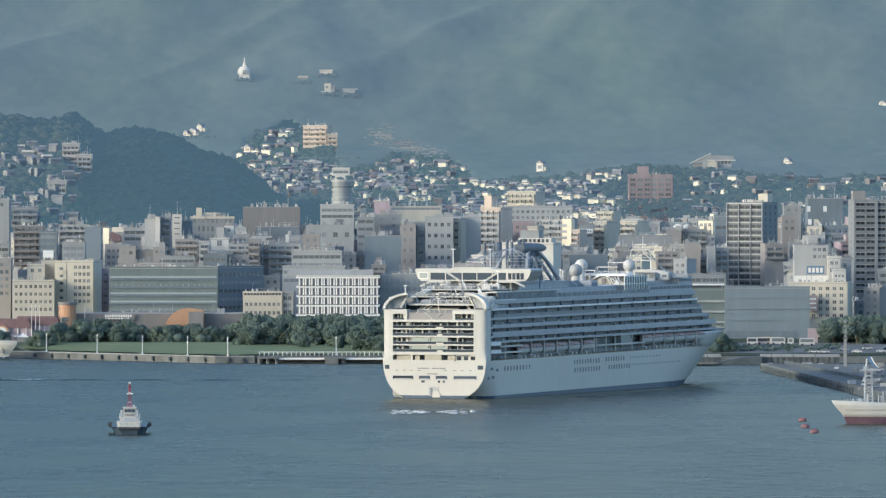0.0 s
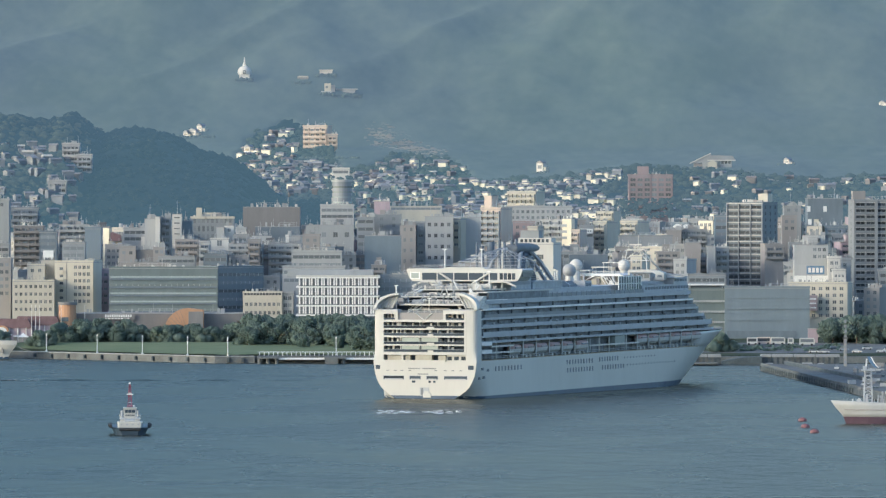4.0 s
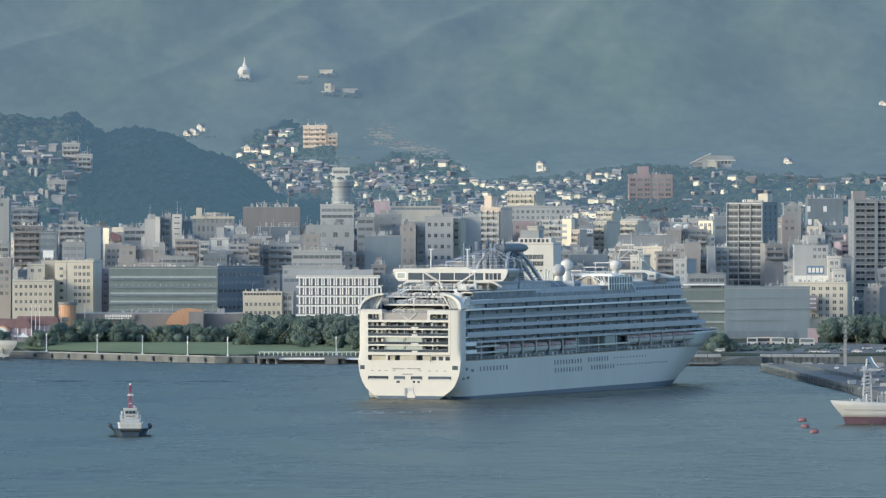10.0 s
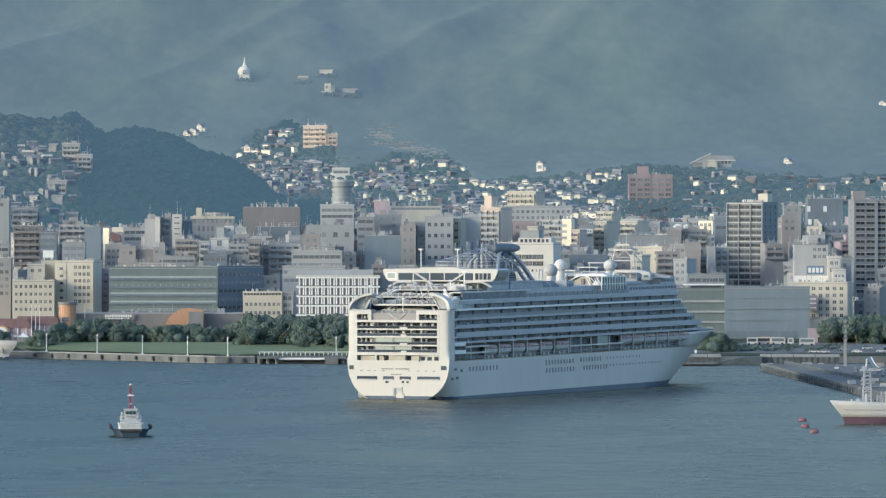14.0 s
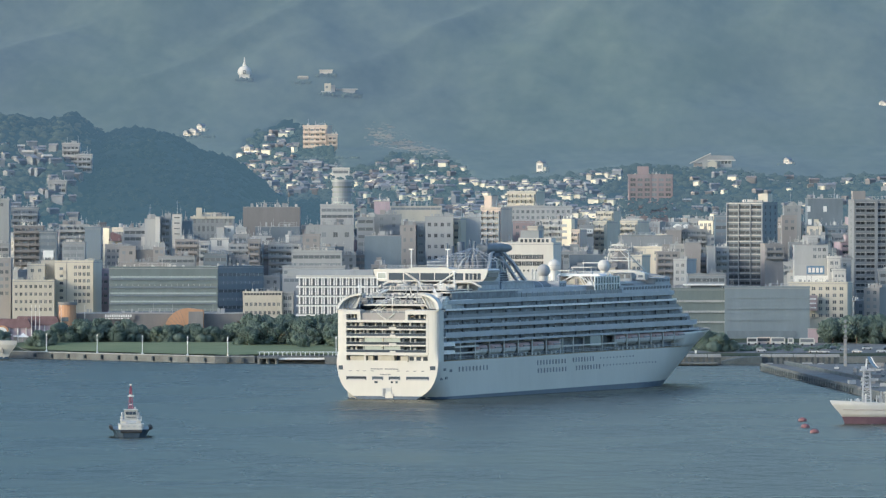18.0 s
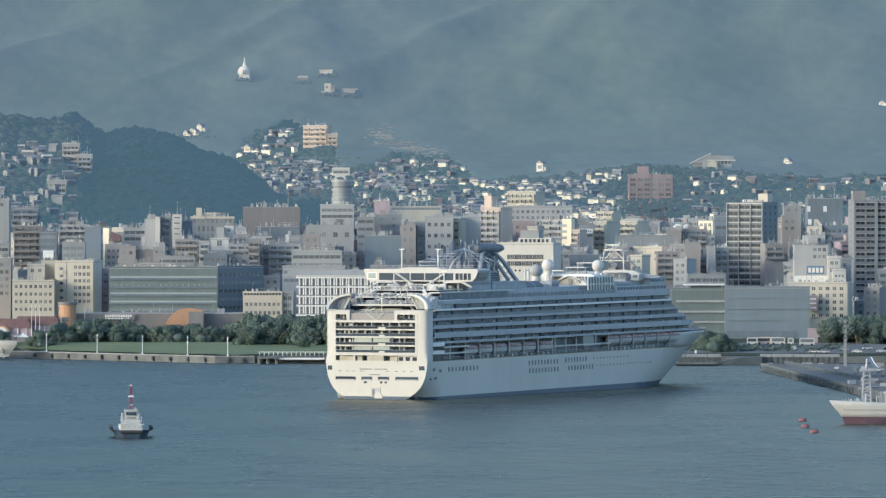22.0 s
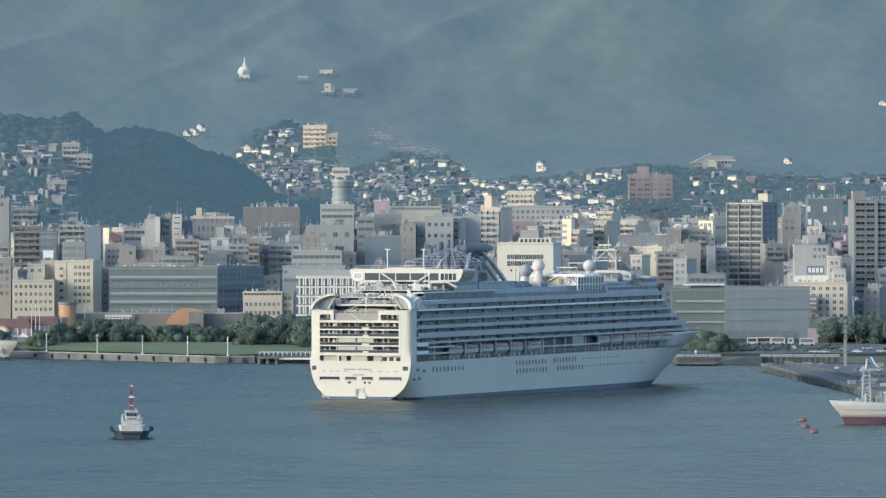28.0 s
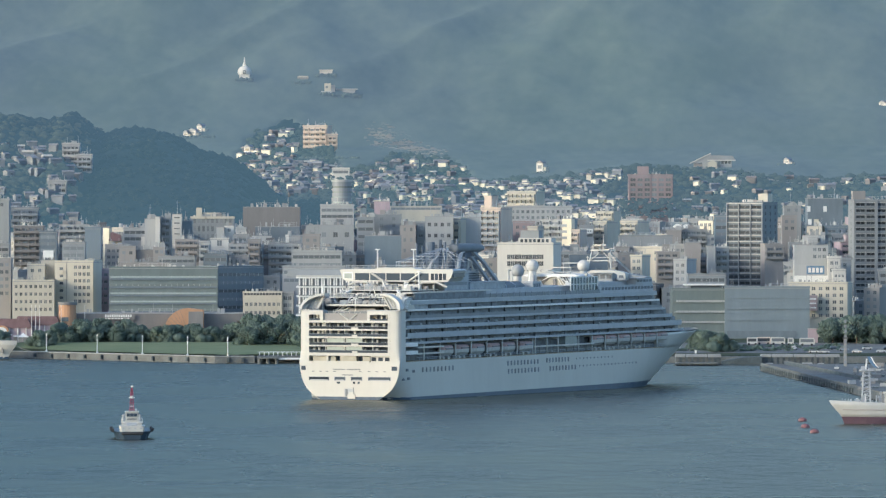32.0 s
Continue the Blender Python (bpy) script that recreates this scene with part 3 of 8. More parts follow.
LEVELS = (-3, -1, 0, 0.9, 1.8, 2.8, 4.2, 6, 8, 10.5, 13)
STATIONS = [0, 3, 6, 9, 12, 16, 20, 25, 30, 36, 42, 48, 60, 80, 110, 140, 160, 172, 184, 195, 204, 212, 220, 227, 233, 240, 246, 251, 256, 261, 266, 271, 276, 282, 287]


def stem_y(z):
    return float(np.interp(z, [-3, 0, 6, 13, 19.5], [252, 256, 270.5, 287, 303]))


def hull_ring(y, levels, grow=0.0):
    right = [(max(half_beam(min(y, stem_y(z)), z), 0.02) + grow, min(y, stem_y(z)), z) for z in levels]
    return right[::-1] + [(-x, yy, z) for x, yy, z in right]


part("hull", Shape().loft([hull_ring(y, LEVELS[2:]) for y in STATIONS], closed=False, caps=False), SHIP_WHITE, ship, "smooth white welded hull", smooth=True)
part("transom", Shape().poly([(x, y - 0.01, z) for x, y, z in hull_ring(0, LEVELS[2:])], [tuple(range(18))]), SHIP_WHITE, ship)
part("boot_topping", Shape().loft([hull_ring(y, (-3, -1, 0, 1.15), 0.03) for y in STATIONS]), BOOT, ship, "blue-black band at the waterline")
part("stern_boot", Shape().extrude([(x, z) for x, y, z in hull_ring(0, (-1, 0, 0.7, 1.35), 0.02)], "y", -0.06, 0.2), BOOT, ship)
# raised forecastle
FORE = [228, 234, 240, 246, 252, 258, 264, 270, 276, 281, 286, 291, 295, 298.5, 300.4]
part("forecastle", Shape().loft([hull_ring(y, (12.8, 14.2, 15.4, 16.5, 17.6, 18.3)) for y in FORE]), SHIP_WHITE, ship, smooth=True)
part("bulwark", Shape().loft([[(x * 0.995, yy, z) for x, yy, z in hull_ring(y, (18.2, 18.75))] for y in FORE[4:]], closed=False, caps=False), DECK_MATT, ship)
part("fore_deck", Shape().loft([[(x * 0.97, yy - 0.2, z) for x, yy, z in hull_ring(y, (18.31, 18.38))] for y in FORE]), DECK_MATT, ship, "grey painted foredeck")

# promenade: recessed wall with shade in its dark paint, lifeboats above, posts and railing
part("promenade_wall", Shape().box(-15, 15, 3, 234, 12.6, 19), SHIP_SHADE, ship, "promenade wall with recess shade in its paint")
part("promenade_deck", Shape().box(-18.6, 18.6, 3, 229, 13.0, 13.25), SHIP_DECK, ship)
rail_post = Shape().box(-0.08, 0.08, -0.08, 0.08, 13.2, 14.4).mesh("railing_post", SHIP_DARK)
davit = Shape().box(-3.4, 0.0, -0.25, 0.25, 18.2, 18.9).box(-0.3, 0.1, -0.25, 0.25, 13.2, 18.9).mesh("davit", SHIP_WHITE)
for sx in (1, -1):
    part("railing", Shape().box(18.45 * sx, 18.6 * sx, 14, 229, 14.25, 14.4).box(18.45 * sx, 18.6 * sx, 14, 229, 13.7, 13.8), SHIP_DARK, ship)
    for y in range(16, 230, 7):
        part("railing_post", rail_post, SHIP_DARK, ship, "", Matrix.Translation((18.5 * sx, y, 0)))
    for y in [20.5 + 13 * k for k in range(8)] + [114, 124, 134, 152, 164] + [176, 188, 200, 212, 223.5]:
        part("davit", davit, SHIP_WHITE, ship, "", pose(18.2 * sx, y, 0, 0, 0, 0 if sx > 0 else 180))
    door = Shape().box(-0.05, 0.1, -1.4, 1.4, 13.3, 16.2).mesh("window", CABIN_GLASS)
    for y in range(18, 230, 6):
        part("window", door, CABIN_GLASS, ship, "", Matrix.Translation((15.02 * sx, y, 0)))

winch = Shape().box(-0.5, 0.5, -0.75, 0.75, 13.25, 14.05).box(-0.3, 0.3, -0.4, 0.4, 14.05, 14.4).mesh("boat_winch", SHIP_WHITE)
for y in (37, 41, 50, 54, 63, 67, 76, 80, 89, 93, 104, 108, 168, 172, 180, 184, 192, 196, 204, 208):
    part("boat_winch", winch, SHIP_WHITE, ship, "", Matrix.Translation((17.6, y, 0)))
boat_hull = Shape().loft([[(w * 1.55, y, 15.9), (w * 1.75, y, 17.0), (-w * 1.75, y, 17.0), (-w * 1.55, y, 15.9), (-w * 0.6, y, 15.0 + (1 - w) * 0.7), (w * 0.6, y, 15.0 + (1 - w) * 0.7)] for y, w in ((-5.2, 0.15), (-4.4, 0.6), (-3, 0.92), (0, 1), (3, 0.92), (4.4, 0.6), (5.2, 0.15))]).mesh("boat_hull", SHIP_WHITE)
boat_top = Shape().loft([[(w * 1.7, y, 17.0), (w * 1.5, y, 17.8), (w * 0.8, y, 18.4), (-w * 0.8, y, 18.4), (-w * 1.5, y, 17.8), (-w * 1.7, y, 17.0)] for y, w in ((-4.9, 0.3), (-4, 0.7), (-2.6, 0.95), (0, 1), (2.6, 0.95), (4, 0.7), (4.9, 0.3))]).mesh("canopy", BOAT_ORANGE)
boat_win = Shape().box(-1.72, 1.72, -3, 3, 17.15, 17.55).mesh("window", CABIN_GLASS)
for sx in (1, -1):
    for y in (40, 53, 66, 79, 92, 107, 170, 182, 194, 206, 218, 229):
        b = part("lifeboat", boat_hull, SHIP_WHITE, ship, "white lifeboat with an orange canopy", Matrix.Translation((17.3 * sx, y, -0.6 if y < 150 else 0.15)))
        part("canopy", boat_top, BOAT_ORANGE, b, "orange canopy")
        part("window", boat_win, CABIN_GLASS, b)
    part("tender_bay", Shape().box(15.5 * sx, 18.3 * sx, 140, 150, 15.2, 18.8), STRIP_GLASS, ship, "pale glazed stair lobby")
    part("boat_deck_beam", Shape().box(17.9 * sx, 18.6 * sx, 112, 165, 15.6, 16.1), SHIP_WHITE, ship)
    # rounded balcony pods at the quarter
    for z in (15.5, 18.15):
        part("quarter_balcony", Shape().extrude([(16 * sx, 4.6), (18.9 * sx, 4.7), (19.5 * sx, 5.6), (19.7 * sx, 8), (19.7 * sx, 11), (19.3 * sx, 13.2), (18.4 * sx, 14.4), (16 * sx, 14.6)], "z", z, z + 1.2), SLAB_WHITE, ship)
    # closed promenade aft: two narrow galleries behind pale parapets
    for z in (15.3, 17.4):
        part("gallery_parapet", Shape().box(18.3 * sx, 18.7 * sx, 14.4, 36, z, z + 0.55), SHIP_WHITE, ship)

# hull windows: rows of tall ports low on the side
port = Shape().box(-0.06, 0.06, -0.55, 0.55, -0.8, 0.8).mesh("hull_window", CABIN_GLASS)
port_small = Shape().box(-0.06, 0.06, -0.3, 0.3, -0.3, 0.3).mesh("porthole", CABIN_GLASS)
for sx in (1, -1):
    for y0, n, z, step in ((18.5, 9, 10.1, 3.1), (89.5, 10, 10.6, 2.85), (90, 10, 7.8, 2.85), (123, 8, 10.8, 2.7), (126, 9, 7.9, 2.75)):
        for k in range(n):
            y = y0 + k * step
            part("hull_window", port, CABIN_GLASS, ship, "", Matrix.Translation((half_beam(y, z) * sx, y, z)))
    for y0, n, z in ((149, 11, 10.8), (152, 17, 8.2)):
        for k in range(n):
            y = y0 + k * 3.2
            part("porthole", port_small, CABIN_GLASS, ship, "", pose((half_beam(y, z) + 0.02) * sx, y, z, 0, 0, sx * math.degrees(math.atan((half_beam(y + 1, z) - half_beam(y - 1, z)) / -2))))

# cabin decks: pale parapets over balconies whose shade is painted into dark walls, the lower ones standing further out,
# each ending further aft at the bow
def plan(x, y0, y1, front):
    """Outline of a deck, drawn in towards the bow and rounded at the front."""
    return [(x, y0), (x, y1 - front), (x * 0.9, y1 - front * 0.45), (x * 0.6, y1 - front * 0.1), (0, y1), (-x * 0.6, y1 - front * 0.1), (-x * 0.9, y1 - front * 0.45), (-x, y1 - front), (-x, y0)]


# floor, top of the pale parapet, top of the opening, outer edge, front end, aft end
DECKS = [(18.9, 19.65, 20.9, 18.75, 258, 4.6), (20.9, 22.75, 24.0, 19.25, 255, 4.6), (24.0, 25.2, 26.8, 19.0, 247, 4.6), (26.8, 27.6, 30.0, 18.75, 241, 4.6),
         (30.0, 30.65, 32.1, 18.55, 236, 6.5), (32.1, 33.4, 33.4, 18.4, 234, 9.0)]
WALL_IN = 17.3
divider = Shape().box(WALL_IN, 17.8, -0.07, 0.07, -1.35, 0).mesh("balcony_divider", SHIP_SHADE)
chair = Shape().box(-0.3, 0.3, -0.45, 0.45, 0, 0.45).box(-0.3, -0.2, -0.45, 0.45, 0.45, 0.9).mesh("deck_chair", SHIP_GREY)
fr = random.Random(23)
for k, (z, top, head, edge, y1, aft) in enumerate(DECKS):
    body = aft if k < 4 else (27, 31)[k - 4]
    part("deck_slab", Shape().extrude(plan(edge - 0.02, body, y1, 14), "z", z, z + 0.4), SLAB_WHITE, ship, "white deck edge")
    for sx in (1, -1):
        if k > 3:
            part("gallery_slab", Shape().box(14.6 * sx, (edge - 0.02) * sx, aft, body, z, z + 0.4), SLAB_WHITE, ship)
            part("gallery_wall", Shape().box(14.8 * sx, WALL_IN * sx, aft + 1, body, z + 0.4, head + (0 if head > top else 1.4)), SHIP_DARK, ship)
        shell = Shape().loft([[(x, y, zz) for x, y, zz in (((edge - 0.14 - d) * sx, yy, z + 0.02), ((edge - d) * sx, yy, z + 0.02), ((edge - d) * sx, yy, top), ((edge - 0.14 - d) * sx, yy, top))] for yy, d in ((aft + 0.4, 0.0), (y1 - 14, 0.0), (y1 - 10, 0.75), (y1 - 6.5, 1.8))])
        part("balcony_parapet", shell, SLAB_WHITE if k == 4 else BALCONY_FRONT, ship, "pale tinted balcony front")
        if k == 3:
            part("balcony_glass", Shape().box((edge - 0.1) * sx, (edge - 0.02) * sx, aft + 3, y1 - 14, top, top + 1.0), RAIL_GLASS, ship, "tinted glass balcony front")
    if head > top:
        part("cabin_wall", Shape().extrude(plan(WALL_IN, body + 1, y1 - 3, 12), "z", z + 0.4, head), SHIP_SHADE, ship, "cabin front with balcony shade in its paint")
        for y in range(int(aft) + 7, int(y1) - 15, 13):
            part("balcony_divider", divider, SHIP_SHADE, ship, "", Matrix.Translation((0, y, head)))
        if k < 3:
            for y in range(int(aft) + 12, int(y1) - 18, 11):
                part("deck_chair", chair, SHIP_GREY, ship, "", pose(18.2, y + fr.uniform(-3, 3), top - 0.3, 0, 0, fr.uniform(0, 360)))
# open top deck: dark wind screen and posts, a taller windowed band forward
part("top_deck", Shape().extrude(plan(18.38, 31, 233, 14), "z", 33.4, 33.62), SHIP_GREY, ship)
part("sports_deck_house", Shape().extrude(plan(13.5, 46, 205, 10), "z", 33.62, 36.4), SHIP_GREY, ship)
scr = Shape().box(-0.09, 0.09, -0.09, 0.09, 33.5, 35.2).mesh("screen_post", SHIP_GREY)
pane = Shape().box(-0.06, 0.06, -1.1, 1.1, 34.5, 35.5).mesh("deck_window", SHIP_SHADE)
for sx in (1, -1):
    part("gallery_slab", Shape().box(14.6 * sx, 18.38 * sx, 11, 31, 33.4, 33.62), SLAB_WHITE, ship)
    part("deck_screen", Shape().box(17.9 * sx, 18.0 * sx, 14, 172, 33.6, 34.9), RAIL_GLASS, ship, "tinted wind screen")
    for y in range(16, 172, 5):
        part("screen_post", scr, SHIP_GREY, ship, "", Matrix.Translation((18.1 * sx, y, 0)))
    part("deck_band", Shape().box(16.8 * sx, 17.3 * sx, 172, 222, 33.6, 36.1), SHIP_GREY, ship, "grey windowed deck band")
    for y in range(176, 222, 3):
        part("deck_window", pane, SHIP_SHADE, ship, "", Matrix.Translation((17.32 * sx, y, 0)))
# dark box paints the shade in the gallery's openings
part("aft_gallery_band", Shape().box(17.5, 18.2, 13, 72, 33.6, 35.9), SHIP_SHADE, ship, "gallery under the sun deck, openings painted dark")
part("aft_gallery_roof", Shape().box(14.6, 18.4, 11, 76, 35.9, 36.3), SHIP_WHITE, ship)

# ---- stern ----
def stern_box(name, x0, x1, y0, y1, z0, z1, mat, label=""):
    return part(name, Shape().box(x0, x1, y0, y1, z0, z1), mat, ship, label)


for sx in (1, -1):
    cols = []
    for z, q in ((13, 0.0), (14, 0.25), (15.2, 0.7), (16.5, 1.0), (30.3, 1.0)):
        sharp = ((15.0, 0), (16.6, 0), (17.8, 0), (18.6, 0.02), (18.75, 0.3), (18.75, 2), (18.75, 4.5), (15.0, 4.5))
        soft_c = ((15.0, 0), (16.4, 0.0), (17.3, 0.12), (18.0, 0.4), (18.5, 0.95), (18.72, 1.8), (18.75, 4.5), (15.0, 4.5))
        cols.append([((a[0] * (1 - q) + c[0] * q) * sx, a[1] * (1 - q) + c[1] * q, z) for a, c in zip(sharp, soft_c)])
    part("stern_column", Shape().loft(cols), SHIP_WHITE, ship)
    # curved wing screen over the corner: thick rim, ribbed infill, louvres on the outer cheek
    arc = [((10.3 + 8.45 * math.cos(a)) * sx, 30.7 + 5.3 * math.sin(a), a) for a in np.linspace(0, math.pi / 2, 11)]
    rim = [[(x, 0.1 + (z - 30.7) * 0.35, z), (x, 3.0 + (z - 30.7) * 0.6, z), (x - 0.95 * sx * math.cos(a), 3.0 + (z - 30.7) * 0.6, z - 0.75 * math.sin(a)), (x - 0.95 * sx * math.cos(a), 0.1 + (z - 30.7) * 0.35, z - 0.75 * math.sin(a))] for x, z, a in arc]
    part("wing_rim", Shape().loft(rim), SHIP_WHITE, ship, "curved white corner screen")
    infill = [(17.9 * sx, 30.8)] + [(x - 0.6 * sx * math.cos(a), z - 0.5 * math.sin(a)) for x, z, a in arc[2:]] + [(13.6 * sx, 30.8)]
    # the panel's grey puts the shade behind the rim into its colour
    wi = part("wing_infill", Shape().extrude(infill, "y", 4.2, 4.5), SHIP_GREY, ship, "ribbed infill panel, grey for its shade")
    for k in range(5):
        part("infill_rib", Shape().rod(((17.4 - k * 0.95) * sx, 4.1, 30.8), ((16.6 - k * 1.35) * sx, 4.1, 33.6 + k * 0.45), 0.13, 4), SHIP_WHITE, wi)
    part("wing_edge", Shape().rod((13.4 * sx, 3.9, 30.8), (10.5 * sx, 3.9, 35.8), 0.35, 5), SHIP_WHITE, wi)
    part("wing_side", Shape().extrude([(2.5, 30.7), (13, 30.7), (11.5, 33.6), (8, 34.8), (5, 34.0)], "x", 17.2 * sx, 18.3 * sx), SHIP_WHITE, ship)
    for k in range(7):
        part("louvre", Shape().box(17.5 * sx, 18.75 * sx, 4.0 + k * 0.35, 6.2 + k * 0.45, 31.0 + k * 0.52, 31.28 + k * 0.52), POST_WHITE, ship)
stern_box("stern_ledge", -18.8, -9.8, -0.12, 3.0, 30.2, 30.5, SHIP_GREY)
stern_box("stern_ledge", 6.6, 18.8, -0.12, 3.0, 30.2, 30.5, SHIP_GREY)
# four full rows of balconies between pale slabs, and a short row at each side of the pool
ROWS = ((16.1, 18.2), (18.7, 21.0), (21.6, 23.6), (24.1, 26.2))
for z0, z1 in ((15.1, 16.1), (18.2, 18.7), (21.0, 21.6), (23.6, 24.1), (26.2, 27.0)):
    stern_box("balcony_slab", -15.0, 15.0, -0.1, 4.0, z0, z1, SHIP_WHITE)
stern_box("stern_recess_wall", -15.0, 15.0, 2.4, 2.8, 15.9, 26.4, STERN_GLASS_SHADE)
rng = random.Random(5)
for k, (z, top) in enumerate(ROWS):
    # dark rail, white cabin fronts and partitions, dark windows behind
    stern_box("balcony_rail", -15.0, 14.3, 0.05, 0.12, z, z + 0.85, STERN_GLASS_SHADE)
    stern_box("balcony_handrail", -15.0, 14.3, 0.03, 0.1, z + 0.85, z + 0.92, SHIP_GREY)
    for x, w in ((-14.0, 0.5), (-12.2, 0.35), (-10.6, 0.6), (-8.0, 0.4), (-5.2, 0.3), (-1.9, 0.7), (1.6, 0.5), (4.9, 0.55), (7.6, 0.4), (9.4, 0.6), (11.9, 0.5)):
        x += rng.uniform(-0.3, 0.3)
        w *= rng.uniform(0.45, 0.95)
        if rng.random() < 0.85:
            stern_box("cabin_wall", x - w, x + w, 1.5, 2.38, z, top - rng.uniform(0, 0.5), WALL["white"])
    for x in (-8.9, -1.9, 4.6, 8.4):
        stern_box("partition", x - 0.11, x + 0.11, 0.14, 1.5, z, top, SHIP_WHITE)
    if k < 2:
        stern_box("awning_panel", -8.6, -2.3, 0.5, 1.3, z + 0.72, top - 0.1, RAIL_PALE, "pale green screen panel")
        stern_box("awning_panel", -1.5, 4.3, 0.5, 1.3, z + 0.72, top - 0.1, RAIL_PALE, "pale green screen panel")
    stern_box("stair_landing", 1.0 - 0.3 * (k % 2), 3.0 + 0.3 * (k % 2), -0.16, 1.4, z - 0.1, z + 0.55, SHIP_WHITE)
    stern_box("balcony_end", 14.2, 15.0, -0.1, 1.2, z, top, SHIP_WHITE)
for x0, x1, a, b in ((-15.0, -10.9, -10.9, -9.8), (7.6, 14.2, 6.6, 7.6)):
    stern_box("stern_recess_wall", x0, x1, 2.4, 2.8, 26.8, 29.2, STERN_GLASS_SHADE)
    stern_box("top_fascia", min(x0, a), max(x1, b, 15.0 if x1 > 0 else x1), -0.1, 4.0, 28.9, 30.2, SHIP_WHITE)
    stern_box("stern_cheek", a, b, -0.1, 4.0, 27.0, 28.9, SHIP_WHITE)
    stern_box("balcony_rail", x0, x1, 0.05, 0.12, 27.0, 27.6, STERN_GLASS_SHADE)
    for q in (0.24, 0.52, 0.8):
        stern_box("cabin_wall", x0 + (x1 - x0) * q - 0.25, x0 + (x1 - x0) * q + 0.25, 1.8, 2.38, 27.0, 28.9, WALL["white"])
stern_box("balcony_end", 14.2, 15.0, -0.1, 1.2, 27.0, 28.9, SHIP_WHITE)
# lower terrace, its shade painted as a near-black back wall
stern_box("terrace_back", -15, 15, 2.4, 2.8, 12.9, 15.0, STERN_GLASS_SHADE)
stern_box("terrace_wall", -13.9, -8.9, 0.8, 2.3, 12.95, 14.9, TERRACE_CREAM, "sunlit cream terrace wall")
stern_box("terrace_post", -8.6, -7.9, 0.1, 2.3, 12.95, 15.05, SHIP_WHITE)
stern_box("terrace_wall", -7.5, -5.6, 0.9, 2.3, 12.95, 14.9, TERRACE_CREAM)
stern_box("terrace_box", -3.6, 2.4, 0.4, 2.3, 12.9, 15.05, TERRACE_CREAM)
stern_box("terrace_parapet", -15, 7.4, -0.1, 0.1, 12.9, 13.35, SHIP_WHITE)
stern_box("terrace_wall", 4.6, 7.4, 0.6, 2.3, 12.95, 14.9, TERRACE_CREAM)
stern_box("terrace_wall", 7.4, 15, 0.9, 2.2, 12.95, 15.05, SHIP_WHITE)
for x in (8.6, 11.1, 13.6):
    stern_box("terrace_window", x - 0.8, x + 0.8, 0.8, 1.0, 13.35, 14.6, STERN_GLASS_SHADE)
# transom openings with frames; dark plates carry the shade inside them
for x0, x1 in ((-15.0, -7.7), (-5.5, -1.6), (0.6, 4.6), (7.0, 15.2)):
    fr = stern_box("mooring_opening", x0 - 0.2, x1 + 0.2, -0.08, 0.1, 6.7, 8.1, SHIP_GREY)
    part("opening_shade", Shape().box(x0, x1, -0.12, 0.05, 6.85, 7.95), STERN_GLASS_SHADE, fr)
    part("bollard_row", Shape().box(x0 + 0.4, x1 - 0.4, -0.14, 0.0, 6.85, 7.1), SHIP_GREY, fr)
for x0, x1, z in ((-4.7, -3.5, 5.7), (1.3, 2.1, 5.7), (3.0, 3.8, 5.7), (-17.9, -16.3, 10.2), (15.6, 17.6, 10.2)):
    stern_box("fairlead", x0, x1, -0.1, 0.1, z, z + (0.7 if z < 9 else 1.4), STERN_GLASS_SHADE)
for x0 in (-14, -11.3, -8.9, -6, 3.5, 6.8, 9.6, 12.5):
    stern_box("scupper", x0, x0 + 1.0, -0.05, 0.05, 9.7, 9.95, SHIP_SHADE)
for x0, x1, z in ((-6.1, -1.9, 10.3), (-0.9, 3.9, 10.3), (-2.6, 1.2, 8.45)):
    k = x0
    while k < x1 - 0.2:
        stern_box("name_bar", k, k + 0.42, -0.06, 0.04, z, z + 0.4, POD_BLUE)
        k += 0.56
gate = stern_box("stern_gate", -1.9, 1.5, -0.14, 0.1, 1.2, 4.2, SHIP_GREY, "grey hatch with a white boarding platform")
part("gate_recess_shade", Shape().box(-1.5, -0.6, -0.18, 0.0, 1.4, 3.9), SHIP_SHADE, gate)
part("gate_ledge", Shape().box(-1.9, 1.6, -0.3, 0.0, 4.1, 4.35), SHIP_WHITE, gate)
part("gate_platform", Shape().box(-0.6, 2.2, -0.4, 0.0, 0.7, 2.2).box(-0.2, 1.4, -0.3, 0.0, 2.2, 2.9), SHIP_WHITE, gate)
for y, z in ((4.5, 7.2), (7.5, 7.4), (11.0, 9.8), (6.0, 10.3)):
    part("side_fairlead", Shape().box(half_beam(y, z) - 0.3, half_beam(y, z) + 0.12, y - 1.0, y + 1.0, z - 0.45, z + 0.45), SHIP_SHADE, ship)

# stern pool terraces
stern_box("pool_deck", -10.2, 9.4, 0.9, 14, 28.0, 28.3, SHIP_DECK)
stern_box("pool_bulkhead", -9.8, 6.6, 0.6, 0.9, 26.9, 29.4, WALL["tan"], "tan pool bulkhead")
part("bulkhead_stair", Shape().rod((-3.6, 0.4, 29.4), (-0.4, 0.4, 27.0), 0.28, 4).rod((2.6, 0.4, 29.2), (-0.2, 0.4, 27.0), 0.22, 4), SHIP_WHITE, ship, "crossing white stairs")
stern_box("terrace_step", -11.6, 14.8, 6, 20, 31.7, 32.3, SHIP_WHITE)
# near-black boxes paint the shade between the open terrace decks
stern_box("terrace_shade", -15.2, 15.2, 12, 20, 28.3, 31.7, STERN_GLASS_SHADE)
